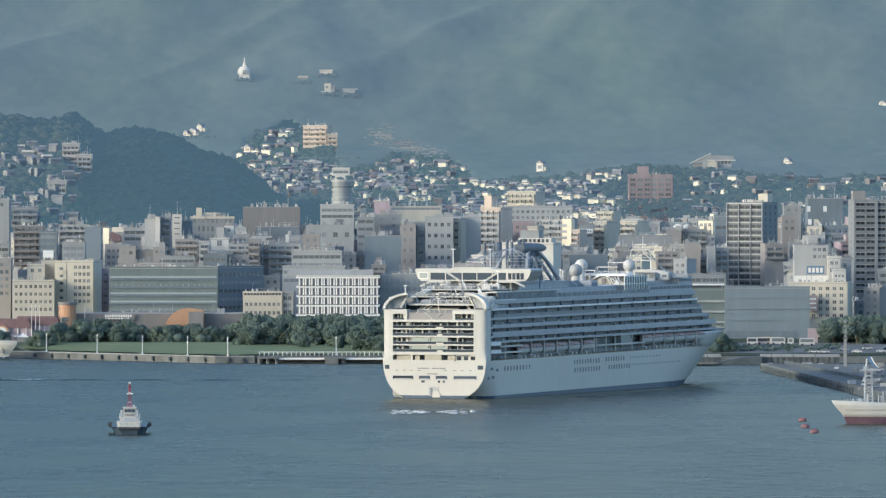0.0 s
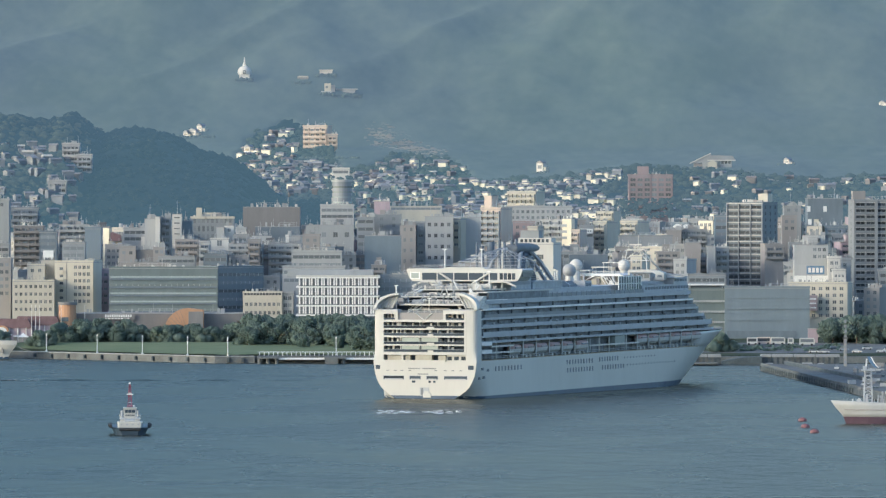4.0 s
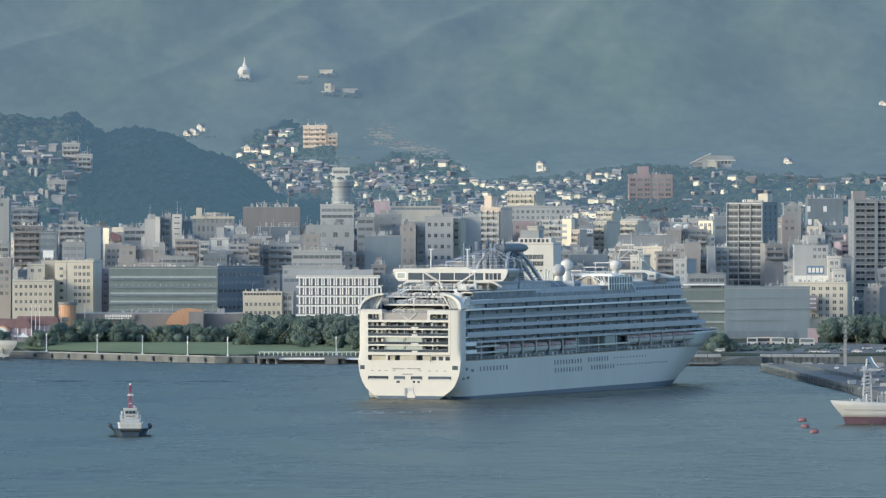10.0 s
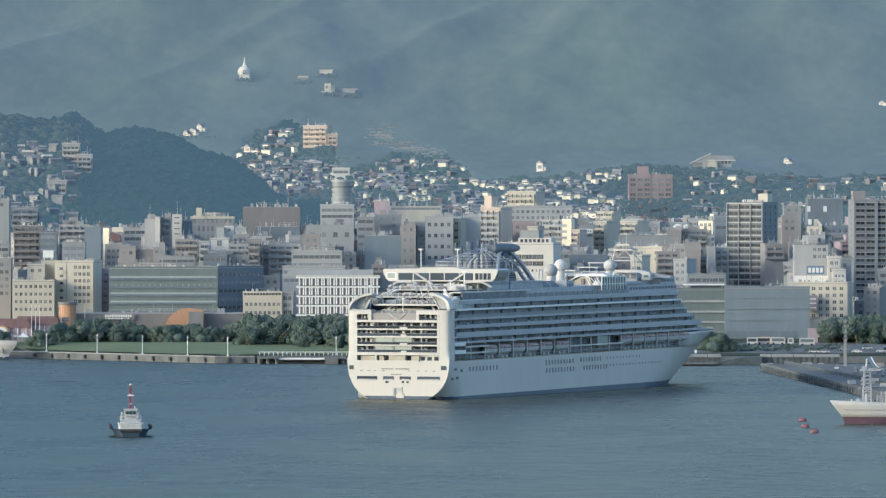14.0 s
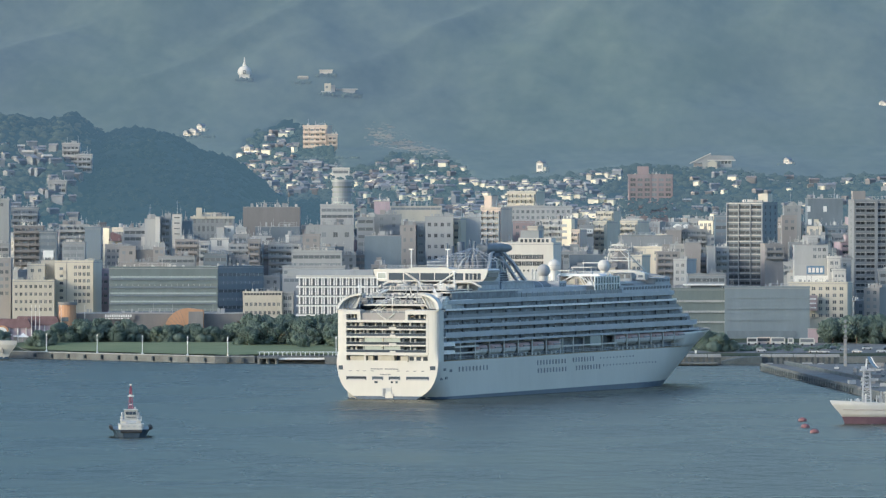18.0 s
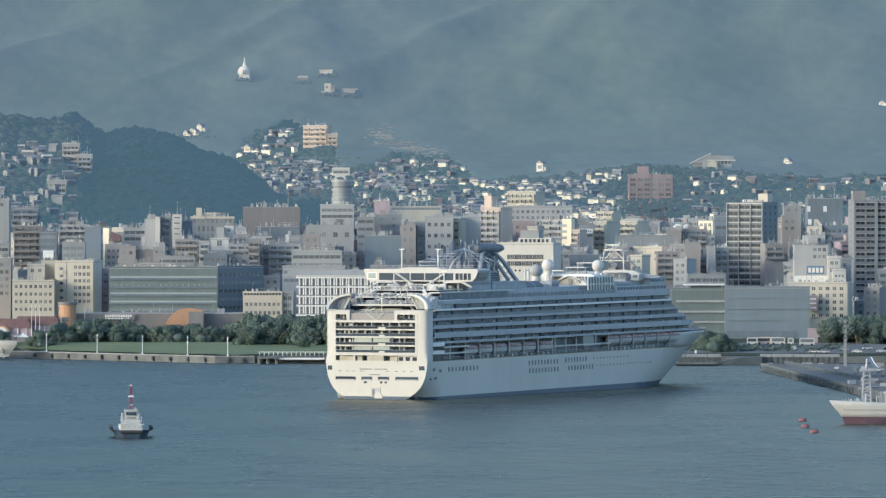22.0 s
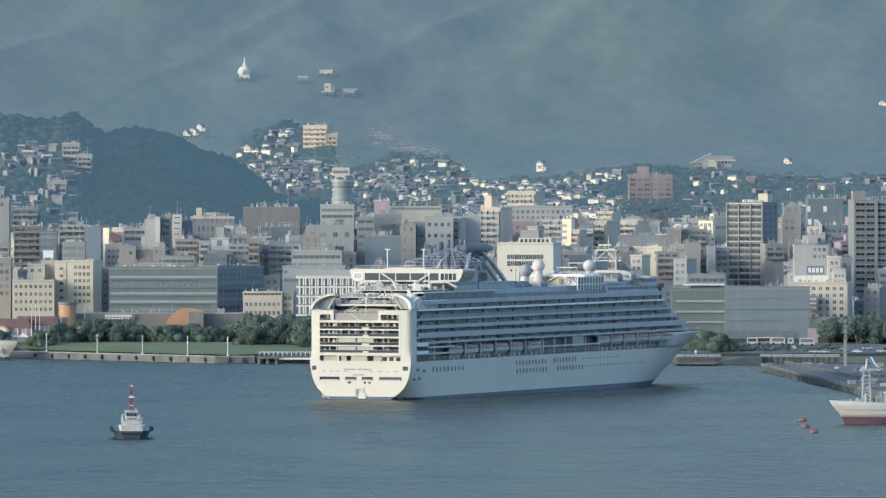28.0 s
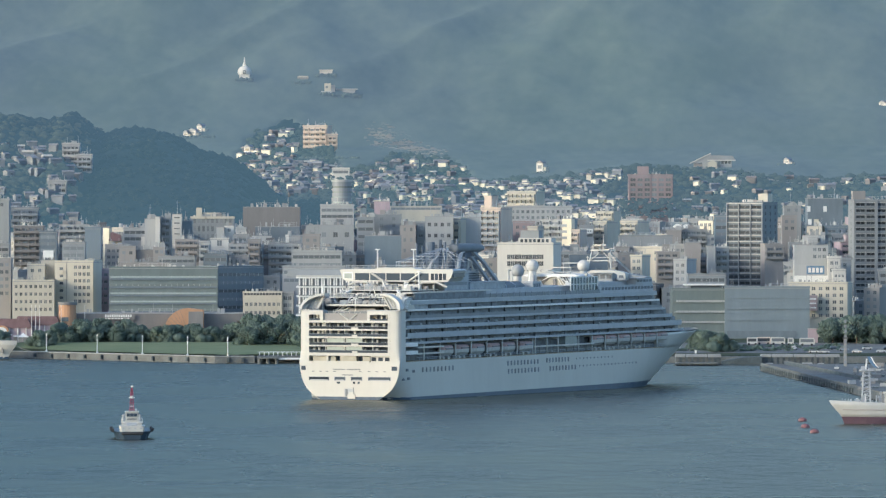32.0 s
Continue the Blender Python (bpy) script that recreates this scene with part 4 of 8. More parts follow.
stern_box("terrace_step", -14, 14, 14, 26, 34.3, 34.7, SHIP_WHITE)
stern_box("terrace_shade", -13.8, 13.8, 20.5, 26, 32.3, 34.3, STERN_GLASS_SHADE)
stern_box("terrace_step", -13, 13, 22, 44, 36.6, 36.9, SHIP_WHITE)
stern_box("terrace_shade", -12.8, 12.8, 29, 44, 34.7, 36.6, STERN_GLASS_SHADE)
stern_box("pool_bar", -4.5, 5.5, 9, 11.5, 28.3, 30.9, WALL["tan"])
stern_box("pool_bar", -9.0, -6.0, 9, 11.5, 28.3, 30.4, SHIP_GREY)
for y, z, w in ((9.2, 32.3, 15.3), (14.2, 34.7, 13.8), (22.2, 36.9, 12.8), (0.7, 29.4, 6.4)):
    rl = part("railing", Shape().box(-w, w, y, y + 0.1, z + 1.0, z + 1.12).box(-w, w, y, y + 0.1, z + 0.5, z + 0.58), SHIP_WHITE, ship)
    for k in range(int(w)):
        part("baluster", Shape().box(-w + k * 2, -w + k * 2 + 0.12, y, y + 0.1, z, z + 1.1), SHIP_WHITE, rl)
for x0, x1, y0, y1, z0, z1 in ((-9.5, -5.0, 8, 13, 28.6, 33.8), (6.0, 10.5, 13, 8, 33.8, 28.6), (-13, -8.8, 15, 20, 33.9, 36.8), (8.5, 12.5, 20, 15, 36.8, 33.9), (-10.0, -4.5, 3, 9, 27, 31)):
    part("stair", Shape().rod((x0, y0, z0), (x1, y1, z1), 0.35, 4).rod((x0, y0, z0 + 1), (x1, y1, z1 + 1), 0.12, 4).rod((x0, y0 + 1.2, z0), (x1, y1 + 1.2, z1), 0.3, 4), POST_WHITE, ship)
for x, y, z in ((-7, 11, 32.3), (3, 11, 32.3), (-11, 17, 34.7), (11, 17, 34.7), (0, 25, 36.9), (-9, 27, 36.9), (9, 26, 36.9), (-3, 16, 34.7), (6, 17, 34.7)):
    part("deck_locker", Shape().box(x - 1.6, x + 1.6, y, y + 1.5, z, z + 1.3), WALL["white"] if x % 2 else SHIP_GREY, ship)
for x, y, z, h in ((-12.7, 6, 30.8, 7.5), (-1.5, 8, 29, 5), (9.5, 24, 36.9, 3), (12, 30, 36.9, 6)):
    part("lamp_post", Shape().rod((x, y, z), (x, y, z + h), 0.22, 6).box(x - 0.7, x + 0.7, y - 0.2, y + 0.2, z + h, z + h + 0.25), POST_WHITE, ship)
cl = random.Random(17)
for k in range(34):
    x, y = cl.uniform(-12, 12), cl.choice([9.6, 12, 14.6, 17, 22.6, 27, 33])
    z = 32.3 if y < 14 else 34.7 if y < 22 else 36.9
    tilt = cl.uniform(-2.6, 2.6)
    part("deck_spar", Shape().rod((x, y, z), (x + tilt, y + cl.uniform(-1, 1), z + cl.uniform(1.5, 3.4)), cl.uniform(0.1, 0.24), 5), cl.choice([POST_WHITE, SHIP_GREY, SHIP_DARK, POD_BLUE, SHIP_SHADE]), ship)
for k in range(34):
    x, y = cl.uniform(-13, 13), cl.choice([10, 15, 23, 29, 36])
    z = 32.3 if y < 14 else 34.7 if y < 22 else 36.9
    w = cl.uniform(0.5, 1.8)
    part("deck_fitting", Shape().box(x - w, x + w, y, y + 1.2, z, z + cl.uniform(0.6, 1.9)), cl.choice([WALL["white"], SHIP_DARK, CABIN_GLASS, WALL["tan"], SHIP_GREY, SHIP_SHADE, SHIP_SHADE]), ship)
lounger = Shape().box(-0.4, 0.4, -0.9, 0.9, 0.3, 0.45).box(-0.4, 0.4, 0.5, 0.9, 0.45, 0.9).mesh("sun_lounger", POST_WHITE)
for k in range(26):
    x = -12 + k
    part("sun_lounger", lounger, POST_WHITE, ship, "", Matrix.Translation((x, 12.0 if k % 2 else 17.5, 32.3 if k % 2 else 34.7)))

# the wide lounge bridge across the aft deck
def lounge():
    x0, x1, y0, y1 = -21.4, 21.2, 38, 49
    shell = Shape().extrude([(x0, 43.3), (x0 + 1.0, 40.8), (x0 + 2.2, 39.5), (x1 - 2.2, 39.5), (x1 - 1.0, 40.8), (x1, 43.3), (x1 - 0.6, 43.7), (x0 + 0.6, 43.7)], "y", y0, y1)
    body = part("lounge", shell, SHIP_WHITE, ship, "white bridge-like lounge over the deck")
    for a, c in ((-15.6, -10.3), (-9.9, -4.2), (-3.8, 1.2), (1.6, 6.8), (7.2, 12.0)):
        part("lounge_window", Shape().box(a, c, y0 - 0.06, y0 + 0.1, 39.95, 42.35), STERN_GLASS_SHADE, body)
    for a in (12.8, 14.3, 15.8, 17.3):
        part("lounge_window", Shape().box(a, a + 1.2, y0 - 0.06, y0 + 0.1, 40.1, 42.3), STERN_GLASS_SHADE, body)
    part("end_frame", Shape().box(x0 + 1.4, x0 + 5.0, y0 - 0.1, y0, 40.2, 42.6), POST_WHITE, body)
    part("end_pane", Shape().box(x0 + 1.8, x0 + 4.6, y0 - 0.16, y0 - 0.1, 40.5, 42.3), STRIP_GLASS, body)
    part("end_window", Shape().box(x1 - 0.7, x1 - 0.3, y0 + 1, y1 - 1, 41.0, 42.6), CABIN_GLASS, body)
    part("roof_rise", Shape().extrude([(-8.5, 43.7), (-7, 44.2), (6, 44.2), (7.5, 43.7)], "y", y0 - 0.1, y0 + 6), SHIP_WHITE, body)
    for s in (1, -1):
        part("brace", Shape().rod((s * 9.2, y0 - 0.5, 42.4), (s * 2.6, y0 - 0.5, 38.4), 0.36, 6), SHIP_WHITE, body)
        part("brace", Shape().rod((s * 19.0, y0 - 0.5, 37.6), (s * 15.5, y0 - 0.5, 39.3), 0.4, 6).rod((s * 15.5, y0 - 0.5, 39.3), (s * 10.0, y0 - 0.5, 39.3), 0.4, 6).rod((s * 10.0, y0 - 0.5, 39.3), (s * 7.0, y0 - 0.5, 37.4), 0.4, 6), SHIP_WHITE, body)
        for xx in (6, 13):
            part("pillar", Shape().rod((s * xx, y0 + 2, 36), (s * xx, y0 + 2, 39.6), 0.4, 8), SHIP_WHITE, body)
    part("lower_beam", Shape().box(-12, 9, y0 - 0.6, y0 + 0.2, 38.0, 38.6), SHIP_WHITE, body)
    top = part("top_railing", Shape().box(x0 + 2, x1 - 2, y0 + 1, y0 + 1.1, 44.9, 45.0).box(x0 + 2, x1 - 2, y0 + 1, y0 + 1.1, 44.3, 44.4), SHIP_GREY, body)
    for k in range(18):
        part("baluster", Shape().box(x0 + 2 + k * 2.1, x0 + 2.12 + k * 2.1, y0 + 1, y0 + 1.1, 43.7, 45), SHIP_GREY, top)
    for xx in (-8.0, 5.5):
        part("light_mast", Shape().rod((xx, y0 + 2, 43.7), (xx, y0 + 2, 50.3), 0.2, 6).box(xx - 0.9, xx + 0.9, y0 + 1.8, y0 + 2.2, 50.3, 50.6), POST_WHITE, body)
    # stepped houses between the lounge and the funnel
    for z0, z1, ya, yb, w in ((33.62, 42.0, 50, 70, 12.5), (33.62, 38.6, 70, 100, 13.0)):
        part("deck_house", Shape().box(-w, w, ya, yb, z0, z1), SHIP_DARK, ship)
        part("deck_house_roof", Shape().box(-w - 0.4, w + 0.4, ya, yb + 0.5, z1, z1 + 0.35), SHIP_GREY, ship)
        for z in np.arange(z0 + 2.4, z1 - 0.8, 2.6):
            part("deck_house_glass", Shape().box(-w - 0.06, w + 0.06, ya + 1.5, yb - 1.5, z - 0.6, z + 0.5), RAIL_GLASS, ship)
    for k in range(9):
        part("roof_rail_post", Shape().box(12.6, 12.75, 50 + k * 5.5, 50.15 + k * 5.5, 38.9 if k > 3 else 42.3, 40.1 if k > 3 else 43.5), SHIP_GREY, ship)


lounge()

# sports cage and funnel
cage = part("sports_cage", Shape().box(-13, 12, 50, 80, 42.4, 42.6), SHIP_GREY, ship, "open lattice sports cage")
CROWN = (-1, 78, 50.6)
for k in range(13):
    a = math.pi * k / 12
    foot = (-13 * math.cos(a), 72 - 20 * math.sin(a), 46.0)
    part("cage_post", Shape().rod((foot[0], foot[1], 42.4), foot, 0.1, 5), SHIP_GREY, cage)
    part("cage_rib", Shape().rod(foot, CROWN, 0.1, 5), SHIP_GREY, cage)
for q in (0.0, 0.2, 0.4, 0.6):
    ring = [Vector((-13 * math.cos(a), 72 - 20 * math.sin(a), 46.0)).lerp(Vector(CROWN), q) for a in np.linspace(0, math.pi, 13)]
    part("cage_hoop", Shape().loft([[p + Vector((dx, 0, dz)) for dx, dz in ((-0.1, -0.1), (0.1, -0.1), (0.1, 0.1), (-0.1, 0.1))] for p in ring]), SHIP_GREY, cage)
for z in (43.6, 44.8):
    ring = [Vector((-13 * math.cos(a), 72 - 20 * math.sin(a), z)) for a in np.linspace(0, math.pi, 13)]
    part("cage_rail", Shape().loft([[p + Vector((dx, 0, dz)) for dx, dz in ((-0.07, -0.07), (0.07, -0.07), (0.07, 0.07), (-0.07, 0.07))] for p in ring]), SHIP_GREY, cage)
funnel = part("funnel", Shape().loft([[(sx * w, yy, z) for sx, yy in ((-1, y0), (1, y0), (1, y1), (-1, y1))] for z, y0, y1, w in ((37, 84, 101, 3.4), (43, 86, 99, 3.0), (48.8, 88, 98, 3.4))]), SHIP_BLUE, ship, "blue raked funnel casing")
for k in range(5):
    part("funnel_louvre", Shape().box(-3.9, 3.9, 83.4, 101.6 - k * 0.7, 39.4 + k * 0.8, 39.65 + k * 0.8), SHIP_GREY, funnel)
ring16 = [(math.cos(a), math.sin(a)) for a in np.linspace(0, math.tau, 18, endpoint=False)]
pod = part("funnel_pod", Shape().loft([[(3.1 * r * a, y, 50.2 + 1.85 * r * c) for a, c in ring16] for y, r in ((83, 0.7), (83.7, 0.86), (87, 1.0), (97, 1.0), (103, 0.9), (107, 0.66), (109, 0.3))]), POD_BLUE, ship, "dark jet-like funnel pod", smooth=True)
part("pod_lip", Shape().loft([[(-1.6 + 0.95 * r * a, y, 49.9 + 0.9 * r * c) for a, c in ring16] for y, r in ((81.6, 0.3), (81.8, 0.75), (82.4, 1.0), (83.2, 0.8))]), POST_WHITE, pod)
for sx in (-1, 1):
    part("funnel_mark", Shape().extrude([(89, 42.5), (90.2, 46.8), (92, 46.8), (94, 43.8), (98, 41.4), (94.5, 42.0), (92.0, 44.6)], "x", sx * 3.1, sx * 3.5), SHIP_WHITE, funnel, "white swoosh")
    leg = part("funnel_leg", Shape().loft([[(x * sx + dx, y + dy, z) for dx, dy in ((-0.6, -1.0), (0.6, -1.0), (0.6, 1.0), (-0.6, 1.0))] for x, y, z in ((4.0, 93, 49), (5.6, 97.5, 45.6), (7.4, 104, 39.5), (9.0, 109.5, 33.7))]), WALL["pale"], ship, "slanting pale funnel leg")
    part("leg_chord", Shape().loft([[(x * sx + dx, y + dy, z) for dx, dy in ((-0.5, -0.8), (0.5, -0.8), (0.5, 0.8), (-0.5, 0.8))] for x, y, z in ((4.0, 90.5, 47.5), (5.6, 93.6, 44), (7.4, 99.5, 38), (9.0, 104, 33.7))]), WALL["grey"], leg)
    for k in range(7):
        q = k / 7
        part("leg_rung", Shape().rod(((4.2 + 4.6 * q) * sx, 94 + 14.5 * q, 47.6 - 13 * q), ((4.2 + 4.6 * q) * sx, 90.8 + 12.5 * q, 46.6 - 12.6 * q), 0.22, 5), SHIP_GREY, leg)
    part("aft_leg", Shape().loft([[(x * sx + dx, y + dy, z) for dx, dy in ((-0.4, -0.8), (0.4, -0.8), (0.4, 0.8), (-0.4, 0.8))] for x, y, z in ((2.6, 88, 49.2), (3.6, 83.5, 48.6), (5, 79, 46.2), (5.6, 76.5, 43.0))]), WALL["pale"], ship)
for x, y, h, r in ((-8.4, 78, 3.2, 0.5), (-6.2, 80, 4.6, 1.3), (-3.6, 82, 5.4, 0.5), (-1.5, 81, 4.6, 0.5), (0.2, 84, 5.2, 0.6), (1.8, 84, 5.6, 0.45), (-9.8, 76, 4.2, 0.4)):
    part("exhaust_pipe", Shape().rod((x, y, 38.6), (x, y, 48 + h), r, 10), SHIP_BLUE, ship)

# midships: pool roof, radomes, white sun canopy, glazed screens
part("glass_roof", Shape().extrude([(-11, 34.6), (-10.4, 37.2), (-8.5, 38.5), (8.5, 38.5), (10.4, 37.2), (11, 34.6)], "y", 100, 122), POD_BLUE, ship, "grey sliding pool roof")
part("roof_nose", Shape().loft([[(x * q, 122 + d, 34.6 + (z - 34.6) * q) for x, z in ((-11, 34.6), (-10.4, 37.2), (-8.5, 38.5), (8.5, 38.5), (10.4, 37.2), (11, 34.6))] for d, q in ((0, 1.0), (1.6, 0.95), (2.8, 0.8), (3.2, 0.5))]), POD_BLUE, ship, smooth=True)
for y in (106, 114):
    part("roof_rib", Shape().extrude([(-11.2, 34.6), (-10.6, 37.3), (-8.6, 38.65), (8.6, 38.65), (10.6, 37.3), (11.2, 34.6), (10.8, 34.6), (10.3, 37.1), (8.4, 38.4), (-8.4, 38.4), (-10.3, 37.1), (-10.8, 34.6)], "y", y, y + 0.4), SHIP_GREY, ship)
part("vent_block", Shape().loft([[(x, y, z) for x, y in ((6, 126), (12, 126), (12, 133), (6, 133))] for z in (33.6, 38.4)]), SHIP_GREY, ship)
for k in range(4):
    part("vent_slot", Shape().box(12.0, 12.1, 126.8 + k * 1.5, 127.6 + k * 1.5, 35.4, 37.6), SHIP_SHADE, ship)
# the first dome gets a greyer wall colour for the shade lying on it
for x, y, z, r, mat, words in ((6, 126.5, 42.0, 2.35, WALL["pale"], "satellite dome coloured grey for its shade"), (-6, 166.5, 43.3, 2.3, WALL["white"], "white satellite dome"), (5, 187, 43.0, 2.2, WALL["white"], "white satellite dome")):
    dome = part("radome", Shape().ball((x, y, z), r, r, r, 20, 12), mat, ship, words, smooth=True)
    part("pedestal", Shape().rod((x, y, 34.6), (x, y, z - r * 0.8), r * 0.85, 12, r * 0.6), SHIP_WHITE, dome)
    part("seam", Shape().rod((x, y, z - 0.05), (x, y, z + 0.05), r * 1.008, 20), SHIP_GREY, dome)
# aft-facing pavilion of the forward pool: white roof, tent-like gable, brown door
pav = part("pavilion", Shape().box(-9.5, 8.2, 172.4, 181, 33.62, 39.4), WALL["brown"], ship, "brown-walled pool pavilion facing aft")
part("pavilion_roof", Shape().extrude([(-11.2, 39.7), (-9.5, 39.4), (9.8, 39.4), (10.8, 39.7), (9.0, 40.3), (-9.0, 40.3)], "y", 169.5, 182), POST_WHITE, pav, "white flat pavilion roof")
part("gable_wall", Shape().extrude([(-3.6, 36.4), (0.2, 39.2), (2.4, 39.2), (6.0, 36.4)], "y", 169.6, 170.0), TERRACE_CREAM, pav)
for k in range(5):
    part("slide_rib", Shape().rod((2.8 + k * 1.0, 168.6, 39.2), (4.4 + k * 1.1, 168.6, 36.5), 0.14, 4), POST_WHITE, pav)
for x, z, w, h in ((-10.6, 34.6, 1.4, 1.6), (-7.8, 34.4, 1.6, 2.2), (-1.5, 33.9, 1.0, 1.4), (1.8, 33.9, 1.3, 1.2), (5.0, 34.0, 0.9, 1.7), (9.6, 34.6, 0.8, 2.6)):
    part("deck_locker", Shape().box(x - w, x + w, 166.6, 167.8, z, z + h), WALL["white"], pav)
for x0, x1, y, z in ((-6.5, 1.5, 184, 42.3), (-3.0, 4.5, 186, 43.9), (-10, -4, 176, 41.2)):
    part("upper_canopy", Shape().box(x0, x1, y, y + 5, z, z + 0.3).rod((x0 + 0.4, y + 0.4, 39.6), (x0 + 0.4, y + 0.4, z), 0.15, 5).rod((x1 - 0.4, y + 0.4, 39.6), (x1 - 0.4, y + 0.4, z), 0.15, 5), WALL["white"], pav)
part("pavilion_step", Shape().box(-5.4, 8.2, 168.5, 172.4, 35.9, 36.4), POST_WHITE, pav)
for a, b, c in ((-5.2, -0.9, 0.5), (7.6, 3.3, 2.2)):
    part("gable_panel", Shape().extrude([(a, 36.4), (a, 37.2), (c, 39.5), (b, 39.5), (a + (b - a) * 0.35, 37.6), (a + (b - a) * 0.5, 36.4)], "y", 168.7, 169.3), POST_WHITE, pav)
part("pavilion_door", Shape().box(0.9, 2.0, 169.0, 169.4, 36.4, 38.6), WALL["brown"], pav)
for a, b in ((-8.9, -7.2), (-6.8, -5.2)):
    part("pavilion_window", Shape().box(a, b, 172.3, 172.45, 36.9, 38.8), SHIP_SHADE, pav)
for k in range(9):
    part("rail_post", Shape().box(-9 + k * 2.1, -8.85 + k * 2.1, 168.0, 168.12, 34.2, 35.9), SHIP_GREY, pav)
part("rail", Shape().box(-9, 8, 168.0, 168.12, 35.6, 35.75), SHIP_GREY, pav)
# tall glazed screens beside the forward pool
part("screen_glass", Shape().box(16.2, 16.35, 149, 173, 34.4, 39.4), STRIP_GLASS, ship, "pale glazed wind screens")
for k in range(10):
    part("screen_mullion", Shape().box(16.3, 16.6, 148.9 + k * 2.65, 149.4 + k * 2.65, 34.2, 39.7 - (k % 2) * 0.3), POST_WHITE, ship)
for z in (36.8, 39.3):
    part("screen_rail", Shape().box(16.3, 16.55, 149, 173.2, z, z + 0.3), POST_WHITE, ship)
for x, y, h in ((-6, 134, 3), (8, 136, 2.4), (2, 138, 3.4), (7, 170, 3.2), (11, 176, 2.6), (-3, 180, 3.0), (-8, 150, 4.2), (-10, 158, 3.6)):
    part("vent", Shape().rod((x, y, 36.4), (x, y, 37.6 + h), 0.4, 8).rod((x, y - 0.7, 37.6 + h), (x, y + 0.3, 37.6 + h), 0.5, 8), cl.choice([SHIP_WHITE, SHIP_GREY]), ship)
# forward house across the ship: white swept roof over dark windows, wings reaching past the side
part("bridge_base", Shape().extrude(plan(13.5, 182, 232, 12), "z", 33.6, 37.3), SHIP_GREY, ship)
house_aft = part("bridge_house", Shape().box(-9, 9, 204, 214, 37.3, 40.2), SHIP_DARK, ship)
for k in range(7):
    part("bridge_window", Shape().box(-8.2 + k * 2.5, -6.4 + k * 2.5, 203.9, 204.1, 38.2, 39.7), SHIP_SHADE, house_aft)
part("bridge_roof", Shape().extrude([(0.8, 40.6), (1.3, 41.3), (8, 41.4), (12.2, 41.0), (14.9, 40.2), (15.0, 37.8), (11.7, 37.8), (11.7, 39.7), (10.6, 40.4), (0.8, 40.3)], "y", 202, 205.5), SHIP_WHITE, ship, "white swept bridge roof")
part("bridge_roof", Shape().box(-13, 0.8, 204, 210, 40.3, 40.7), WALL["pale"], ship)
part("end_glass", Shape().box(12.5, 14.2, 201.9, 202.1, 38.6, 39.5), SHIP_SHADE, house_aft)
part("bridge_wing", Shape().extrude([(13.2, 40.1), (21.4, 38.9), (21.4, 38.5), (13.4, 38.9)], "y", 205, 210), WALL["pale"], ship)
part("bridge_wing", Shape().extrude([(-13.0, 40.1), (-21.4, 38.9), (-21.4, 38.5), (-13.0, 38.9)], "y", 205, 210), WALL["pale"], ship)
part("wing_house", Shape().box(-17.0, 17.0, 207, 222, 36.1, 38.4), SHIP_GREY, ship)
for k in range(5):
    part("bow_window", Shape().box(17.0, 17.1, 208 + k * 2.8, 210 + k * 2.8, 37.0, 37.9), SHIP_SHADE, ship)
mast = part("radar_mast", Shape().rod((-4.6, 213, 41.2), (-3.6, 215, 48.4), 0.24, 6).rod((4.6, 213, 41.2), (3.6, 215, 48.4), 0.24, 6).rod((1.5, 238, 40.0), (0.5, 219, 48.4), 0.32, 6).box(-3.6, 3.6, 214, 219, 48.2, 48.7), SHIP_WHITE, ship, "white tripod radar mast")
part("yardarm", Shape().box(-5.8, 5.8, 214.6, 215.4, 44.4, 44.7).box(-5.8, 5.8, 214.6, 214.8, 45.6, 45.75), SHIP_WHITE, mast)
part("yardarm", Shape().box(-4.4, 4.4, 214.6, 215.4, 48.1, 48.4).box(-4.4, 4.4, 214.6, 214.8, 49.4, 49.5), SHIP_WHITE, mast)
for sx in (-1, 1):
    part("mast_brace", Shape().rod((sx * 3.9, 214.5, 44.8), (0, 215.5, 48.2), 0.18, 5).rod((sx * 5.4, 215, 44.5), (sx * 5.4, 215, 46.4), 0.16, 5), SHIP_WHITE, mast)
part("mast_pole", Shape().rod((0, 217, 48.4), (0, 217, 53.8), 0.25, 6, 0.1), SHIP_WHITE, mast)
part("radar_scanner", Shape().box(-2.4, 2.4, 213.6, 214.1, 50.0, 50.5).rod((0, 213.9, 48.6), (0, 213.9, 50.1), 0.2, 6), SHIP_WHITE, mast)
part("antenna", Shape().rod((-4, 217, 48), (-4, 217, 51.5), 0.12, 5).rod((4, 217, 48), (4, 217, 51), 0.12, 5), SHIP_WHITE, mast)
part("fore_mast", Shape().rod((0, 272, 18.4), (0, 272, 27), 0.3, 6, 0.15), SHIP_WHITE, ship)

# ---- harbour tug, bow towards the viewer ----
tug = thing("tug_boat", "black-hulled tug with white wheelhouse and red lattice mast", "tug")


def tug_ring(y, w, deck):
    return [(x * w, y, z) for x, z in ((0.7, -1.2), (0.82, 0), (0.94, 1.4), (1.05, deck), (-1.05, deck), (-0.94, 1.4), (-0.82, 0), (-0.7, -1.2))]


part("hull", Shape().loft([tug_ring(y, w, d) for y, w, d in ((-15, 2.6, 2.2), (-13.5, 4.2, 2.2), (-10, 5.1, 2.2), (0, 5.4, 2.3), (10, 5.2, 2.4), (14, 4.4, 2.4), (15, 3.8, 2.4))]), HULL_BLACK, tug, smooth=False)
